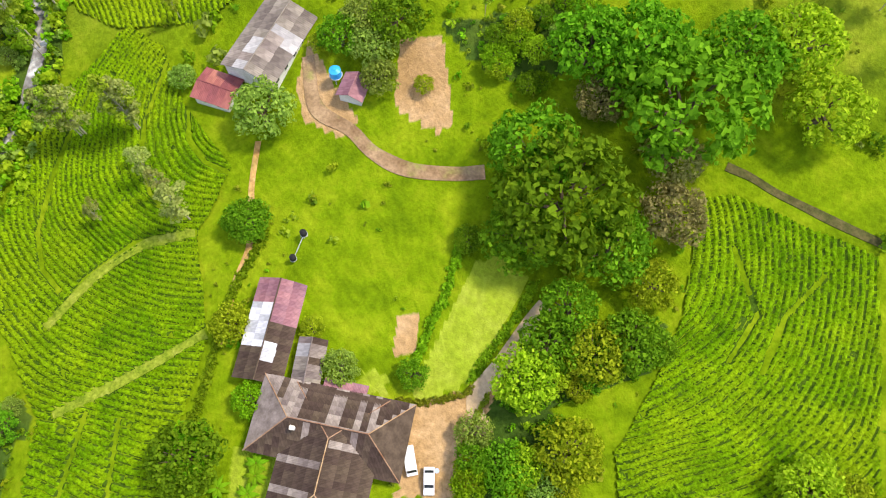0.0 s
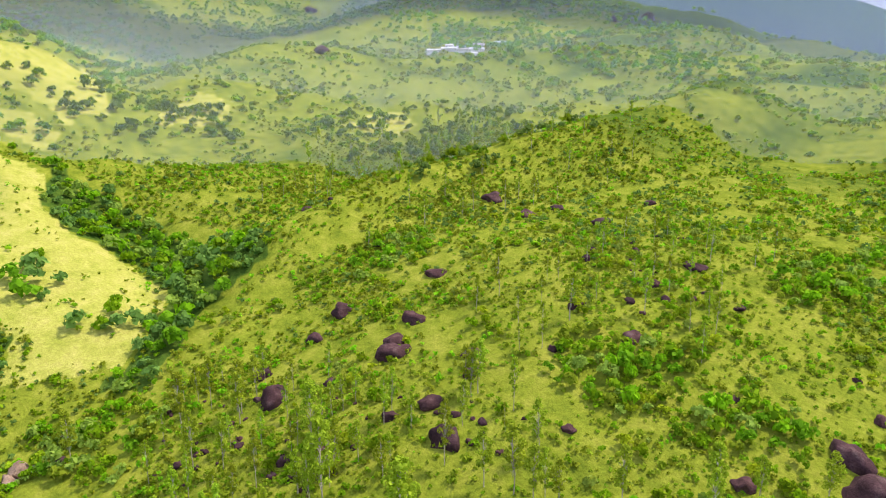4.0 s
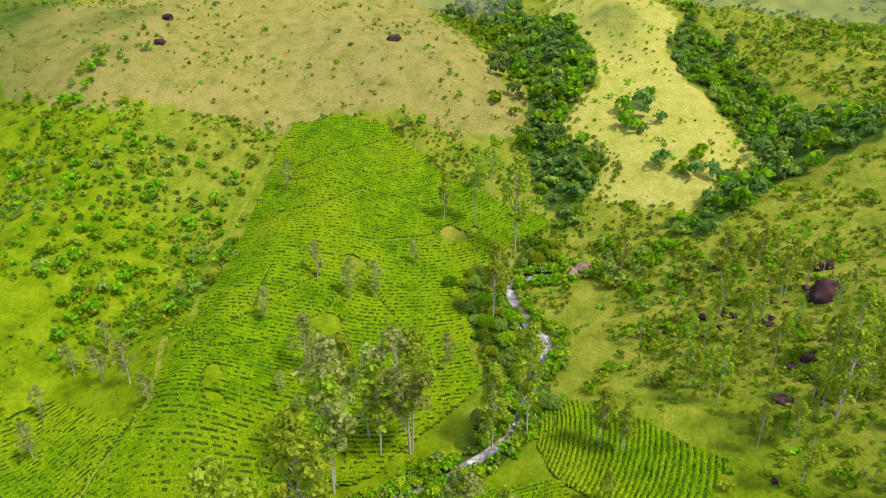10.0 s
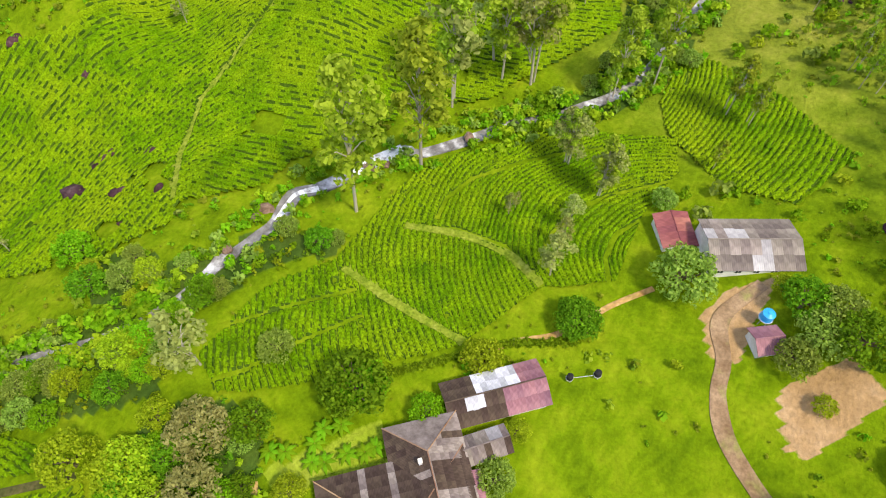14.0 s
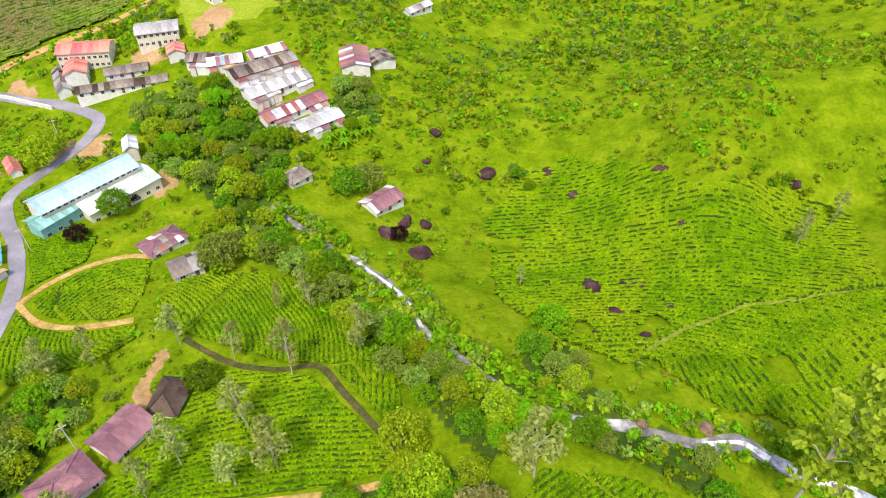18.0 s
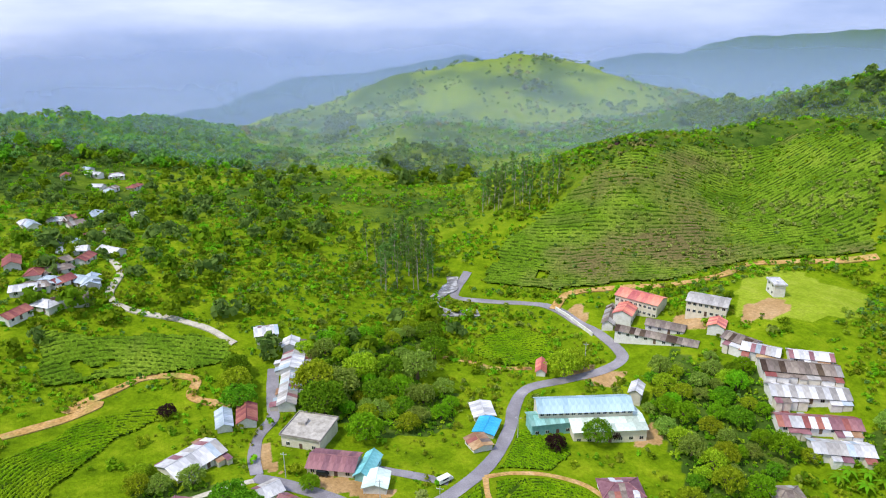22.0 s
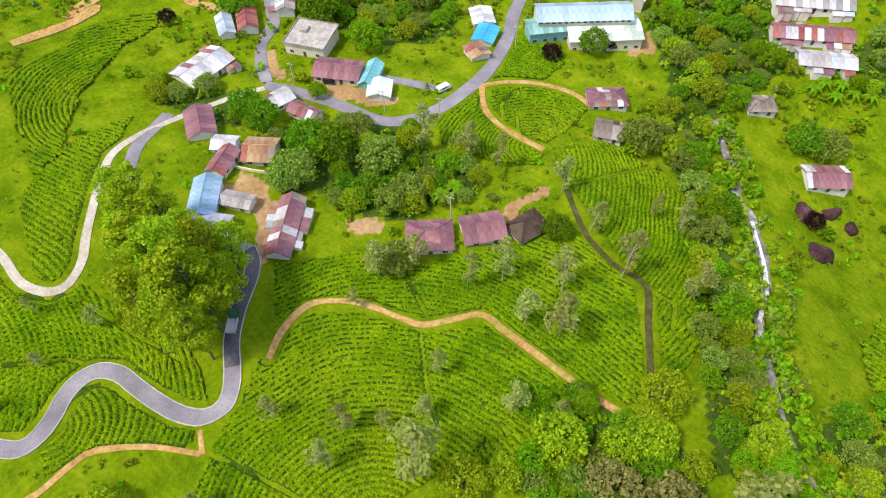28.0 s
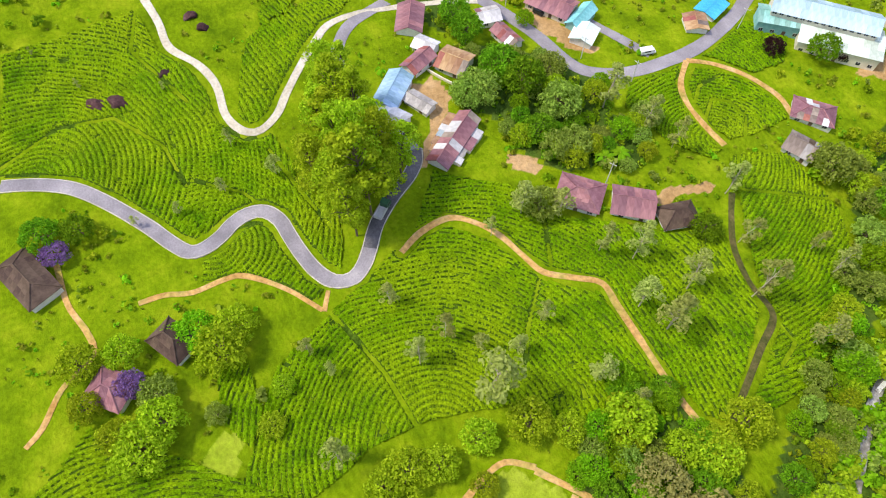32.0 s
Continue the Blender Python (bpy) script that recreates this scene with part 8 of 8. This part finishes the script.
water_tank(68.4, -32.6, 1.2, 1.5, 2.0, M_BLUE, "bright blue plastic water tank beside the maroon hut")
water_tank(47.3, -8.3, 0.65, 1.0, 1.2, M_TYRE, "small black water tank on a low stand in the grass")
water_tank(44.8, -4.0, 0.6, 1.0, 1.0, M_TYRE, "small black water tank on a low stand in the grass")
water_tank(7.4, 25.6, 0.9, 0.8, 0.3, M_STEEL, "round grey concrete water basin by the bungalow")
pipe = bmesh.new()
cylinder(pipe, 0, 0, -2.2, 2.2, 0.05, seg=8)
ob = tagged(part("pipe", pipe, M_STEEL, None), "thin pale pipe joining the two black tanks", "pipe")
ob.matrix_basis = look((46.05, -6.15, gz(46, -6) + 1.0), (47.3, -8.3, gz(47.3, -8.3) + 1.0))


def chimney(x, y, z):
    e = tagged(new("chimney"), "small white roof chimney on the bungalow", "chimney")
    e.matrix_basis = pose(x, y, z, 0, 0, 38)
    bm = bmesh.new()
    box(bm, -0.32, 0.32, -0.26, 0.26, -1.6, 0.7)
    part("stack", bm, WALL["white"], e)
    bm = bmesh.new()
    box(bm, -0.42, 0.42, -0.36, 0.36, 0.7, 0.8)
    part("cap", bm, WALL["cream"], e)


chimney(19.6, 13.1, 6.0)
chimney(9.4, 18.0, 6.0)


def hedge(name, label, pts, w, h, leaf, seed):
    c = smooth_line(pts, 0.35)
    rs = np.random.RandomState(seed)
    xy = np.repeat(c, 3, axis=0) + rs.randn(len(c) * 3, 2) * w * 0.28
    ob = clump_stuff(name, label, xy, (0.35 + 0.3 * rs.rand(len(xy))) * h, leaf, per=3, leaves=7, size=0.6, seed=seed)
    ob["category"] = "hedge"


hedge("hedge", "clipped yellow-green hedge beside the lawn", [(15.3, -8.2), (16.9, -10.8), (19.9, -16.6), (21.7, -20.8), (26.6, -28.1)], 1.0, 1.3, "b", 1)
hedge("hedge", "low clipped hedge round the lawn's end", [(13.2, -2.1), (9.2, -6.2), (6.6, -11.0), (6.2, -13.2)], 0.8, 0.9, "tuft", 2)
hedge("hedge", "clipped green hedge along the driveway", [(12.6, -33.8), (10.0, -25.8), (8.4, -17.7), (7.3, -14.2)], 1.2, 1.1, "shrub", 3)
hedge("hedge", "narrow yellow-green hedge beside the bungalow", [(9.8, -0.8), (6.4, 2.9), (2.9, 6.9)], 0.6, 1.0, "tuft", 4)
hedge("hedge", "yellow-green hedge at the court's edge", [(3.5, -14.3), (2.3, -11.0), (0.4, -6.8), (-0.3, -4.9)], 0.6, 0.9, "tuft", 5)
hedge("hedge", "loose hedge between garden and tea field", [(52.6, -3.1), (46.8, 8.7), (36.1, 21.3), (27.4, 32.4)], 1.2, 1.2, "shrub", 6)


def banana_plant(seed):
    e = tagged(new("banana_plant"), "banana plant with long arching green leaves", "banana plant", group="banana plants")
    rs = np.random.RandomState(seed)
    bm = bmesh.new()
    cylinder(bm, 0, 0, -0.1, 1.6, 0.14, 0.09, 8)
    part("stem", bm, LEAF["tuft"], e)
    for i in range(8):
        th = i * 0.8 + rs.rand() * 0.4
        bm = bmesh.new()
        rows = []
        for t in np.linspace(0, 1, 6):
            d, z, w = 0.15 + 1.9 * t, 1.6 + 1.3 * t - 1.9 * t * t, 0.36 * math.sin(math.pi * min(0.97, t * 0.9 + 0.12))
            rows.append([bm.verts.new((d * math.cos(th) - s * w * math.sin(th), d * math.sin(th) + s * w * math.cos(th), z - abs(s) * 0.12)) for s in (-1, 0, 1)])
        for a, b in zip(rows, rows[1:]):
            for j in (0, 1):
                bm.faces.new((a[j], a[j + 1], b[j + 1], b[j]))
        part("leaf", bm, LEAF["b"], e)
    return e


BANANAS = [(12.2, 36.4), (13.2, 34.1), (16.3, 30.5), (19.0, 30.4), (17.0, 25.0), (18.4, 22.5), (13.5, 29.4), (19.9, 21.3), (20.8, 28.1), (14.3, 27.6), (17.4, 72.6), (92.8, -10.4), (90.3, -9.2),
           (-23.8, 190.5), (-19.6, 193.0), (-16.4, 197.2), (-12.2, 199.9), (-25.2, 186.6), (-15.6, 192.9), (-18.7, 188.6), (-11.4, 195.6), (-85.7, 57.8), (-69.6, 77.4), (-69.6, 73.3), (-73.1, 72.8)]
banana = [banana_plant(i) for i in range(2)]
for i, (x, y) in enumerate(BANANAS):
    grow(banana[i % 2], x, y, 1.0 if i < 13 else 1.5, 1.0 if i < 13 else 1.6, i * 1.7, sink=0.0)
for p in banana:
    drop_proto(p)


def low_wall(name, label, pts, h, t, material):
    c = smooth_line(pts, 1.0)
    d = np.gradient(c, axis=0)
    d /= np.linalg.norm(d, axis=1)[:, None]
    nrm = np.stack([-d[:, 1], d[:, 0]], 1) * t / 2
    z = height(c[:, 0], c[:, 1])
    vs, fs = [], []
    for p, q, zz in zip(c, nrm, z):
        for s, dz in ((-1, -1.0), (-1, h), (1, h), (1, -1.0)):
            vs.append((p[0] + s * q[0], p[1] + s * q[1], zz + dz))
    for i in range(len(c) - 1):
        for j in range(4):
            fs.append((4 * i + j, 4 * i + (j + 1) % 4, 4 * i + 4 + (j + 1) % 4, 4 * i + 4 + j))
    fs += [(0, 1, 2, 3), tuple(4 * (len(c) - 1) + k for k in (3, 2, 1, 0))]
    tagged(new(name, mesh_of(name, vs, fs, material)), label, "wall", kind="structure")


low_wall("garden_wall", "white retaining wall beside the village road", [(-149.1, 227.0), (-138.2, 222.5), (-122.2, 214.0)], 1.6, 0.4, WALL["white"])
low_wall("garden_wall", "low weathered wall round the dirt yard", [(-113.4, 43.8), (-109.5, 46.4), (-105.9, 49.0)], 0.9, 0.3, WALL["cream"])


def pole(x, y, h, label):
    e = tagged(new("utility_pole"), label, "utility pole", group="utility poles")
    e.matrix_basis = pose(x, y, gz(x, y), 0, 0, 35)
    bm = bmesh.new()
    cylinder(bm, 0, 0, -0.5, h, 0.13, 0.09, 10)
    part("post", bm, M_STEEL, e)
    bm = bmesh.new()
    box(bm, -0.9, 0.9, -0.05, 0.05, h - 0.7, h - 0.58)
    part("crossarm", bm, M_STEEL, e)
    for s in (-0.8, 0, 0.8):
        bm = bmesh.new()
        cylinder(bm, s, 0, h - 0.58, h - 0.40, 0.05, seg=8)
        part("insulator", bm, WALL["white"], e)


for x, y, h in ((-111.1, 191.1, 11), (-63.5, 70.0, 9), (-92.0, 95.0, 8), (-132.0, 76.0, 8), (-105.0, 86.5, 8), (-101.0, 138.0, 8)):
    pole(x, y, h, "tall pale utility pole with a crossarm")

# scattered hamlet on the western slope and the far estate buildings
FAR_HOUSES = [(-385, 84), (-381, 99), (-386, 108), (-391, 119), (-350, 116), (-337, 83), (-343, 98), (-318, 86), (-303, 97), (-276, 59), (-275, 68), (-270, 77), (-262, 58), (-261, 66), (-260, 47), (-551, 216), (-511, 161), (-508, 175), (-476, 175), (-469, 155), (-483, 153), (-286, 70), (-295, 83),
              (-381, 85), (-381, 99), (-370, 103), (-347, 115), (-327, 80), (-308, 83), (-293, 72), (-287, 62), (-271, 75), (-276, 55), (-551, 216), (-508, 141), (-525, 161), (-506, 174), (-473, 158), (-302, 58), (-277, 65), (-378, 139), (-340, 104)]
for i, (x, y) in enumerate(FAR_HOUSES):
    house("house", x, y, (i * 47) % 180, 8 + (i * 3) % 5, 6, 2.8, 1.4, "gable" if i % 3 else "hip", ("whitemetal", "greybrown", "rustred", "bluegrey")[i % 4], "white", ("small hillside house with a white roof", "small hillside house with a weathered brown roof", "small hillside house with a faded red roof", "small hillside house with a blue-grey roof")[i % 4])
ESTATE = [(671, -608, 22), (655, -617, 16), (640, -628, 20), (664, -622, 12), (688, -594, 18), (648, -640, 14), (680, -616, 10), (692, -726, 16), (630, -612, 10)]
for i, (x, y, L) in enumerate(ESTATE):
    house("estate_building", x, y, 44 + (i * 37) % 30 - 15, L, 8, 3.5, 1.8, "gable", ("whitemetal", "grey", "whitemetal", "bluegrey")[i % 4], "white", "pale estate building with a long metal roof on the far hill")


# low cloud on the eastern hill tops, and tinted sheets standing in for distance haze
def cloud_haze_material(name, colour, dense, grain):
    m = bpy.data.materials.new(name)
    m.use_nodes = True
    n, l = m.node_tree.nodes, m.node_tree.links
    out = n["Material Output"]
    n.remove(n["Principled BSDF"])
    pos = n.new("ShaderNodeNewGeometry").outputs["Position"]
    t = n.new("ShaderNodeTexNoise")
    t.inputs["Scale"].default_value, t.inputs["Detail"].default_value, t.inputs["Roughness"].default_value = 0.0035, 6.0, 0.55
    l.new(pos, t.inputs["Vector"])
    at = n.new("ShaderNodeAttribute")
    at.attribute_name = "thick"
    sh = n.new("ShaderNodeMath")
    sh.operation = "MULTIPLY_ADD"
    sh.inputs[1].default_value, sh.inputs[2].default_value = grain, -0.5 * grain
    l.new(t.outputs["Fac"], sh.inputs[0])
    ad = n.new("ShaderNodeMath")
    ad.operation = "ADD"
    l.new(sh.outputs["Value"], ad.inputs[0])
    l.new(at.outputs["Fac"], ad.inputs[1])
    r = n.new("ShaderNodeMapRange")
    r.interpolation_type = "SMOOTHSTEP"
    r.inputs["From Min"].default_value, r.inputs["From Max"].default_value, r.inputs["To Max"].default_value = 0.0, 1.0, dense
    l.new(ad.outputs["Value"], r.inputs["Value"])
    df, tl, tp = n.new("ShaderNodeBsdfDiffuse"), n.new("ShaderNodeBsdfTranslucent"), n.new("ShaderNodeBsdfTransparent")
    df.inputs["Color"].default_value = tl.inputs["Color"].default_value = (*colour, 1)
    m1, m2 = n.new("ShaderNodeMixShader"), n.new("ShaderNodeMixShader")
    m1.inputs["Fac"].default_value = 0.3
    l.new(df.outputs["BSDF"], m1.inputs[1])
    l.new(tl.outputs["BSDF"], m1.inputs[2])
    l.new(r.outputs["Result"], m2.inputs["Fac"])
    l.new(tp.outputs["BSDF"], m2.inputs[1])
    l.new(m1.outputs["Shader"], m2.inputs[2])
    l.new(m2.outputs["Shader"], out.inputs["Surface"])
    return m


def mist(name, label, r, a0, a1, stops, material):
    """A sheet of cloud or stand-in haze bending round the valley; stops give height and thickness."""
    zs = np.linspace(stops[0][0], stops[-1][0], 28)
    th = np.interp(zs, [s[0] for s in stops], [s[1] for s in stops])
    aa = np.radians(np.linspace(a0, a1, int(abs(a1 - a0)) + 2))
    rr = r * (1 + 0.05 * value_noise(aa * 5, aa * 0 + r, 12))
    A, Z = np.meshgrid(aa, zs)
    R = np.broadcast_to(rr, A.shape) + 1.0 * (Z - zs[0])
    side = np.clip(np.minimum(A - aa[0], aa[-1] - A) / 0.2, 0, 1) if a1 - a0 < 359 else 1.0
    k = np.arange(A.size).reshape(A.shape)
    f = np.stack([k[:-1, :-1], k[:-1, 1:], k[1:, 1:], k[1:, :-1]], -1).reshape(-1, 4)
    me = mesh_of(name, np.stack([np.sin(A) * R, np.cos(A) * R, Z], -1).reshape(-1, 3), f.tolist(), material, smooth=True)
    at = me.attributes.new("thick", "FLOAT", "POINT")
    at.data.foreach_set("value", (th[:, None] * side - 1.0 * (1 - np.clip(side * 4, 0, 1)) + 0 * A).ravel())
    tagged(new(name, me), label, "cloud" if name == "cloud" else "mist", kind="stuff")


M_CLOUD = cloud_haze_material("low_cloud", (0.60, 0.61, 0.66), 0.96, 0.4)
# aerial haze put into the colour of see-through sheets, bluer further out
M_HAZE_THIN = cloud_haze_material("thin_haze_sheet", (0.40, 0.52, 0.68), 0.17, 0.5)
M_HAZE = cloud_haze_material("pale_haze_sheet", (0.56, 0.64, 0.74), 0.11, 0.4)
M_HAZE_FAR = cloud_haze_material("far_haze_sheet", (0.50, 0.62, 0.78), 0.18, 0.4)
M_HAZE_BLUE = cloud_haze_material("blue_haze_sheet", (0.20, 0.30, 0.54), 0.55, 0.5)
mist("cloud", "low white cloud hanging on the hill tops", 1120, 72, 176, [(240, -0.2), (290, 0.15), (335, 0.75), (390, 1.2), (700, 1.2), (820, -0.4)], M_CLOUD)
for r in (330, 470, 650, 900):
    mist("mist", "pale translucent sheet standing in for haze on the eastern hillsides", r, 56, 190, [(-80, 0.75), (0.32 * r, 0.75), (0.5 * r + 60, -0.4)], M_HAZE)
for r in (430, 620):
    mist("mist", "blue translucent sheet standing in for haze on the western hillsides", r, -120, 45, [(-160, 0.75), (30, 0.6), (120, -0.4)], M_HAZE_THIN)
# blue tint in place of haze and cloud shade on this range
mist("mist", "blue translucent sheet standing in for haze and cloud shade on the eastern range", 1480, 118, 190, [(50, 1.0), (420, 1.0), (700, 0.9), (900, -0.4)], M_HAZE_BLUE)
mist("mist", "pale translucent sheet standing in for haze before the middle mountain", 850, -120, 45, [(-160, 0.8), (30, 0.7), (120, 0.1), (170, -0.4)], M_HAZE_FAR)
mist("mist", "blue translucent sheet standing in for haze before the far ranges", 1450, -100, 30, [(-300, 1.0), (-20, 0.8), (60, 0.2), (120, -0.4)], M_HAZE_BLUE)
mist("mist", "blue translucent sheet standing in for haze before the farthest ranges", 2300, -100, 30, [(-300, 1.0), (0, 0.85), (80, 0.5), (170, -0.4)], M_HAZE_BLUE)
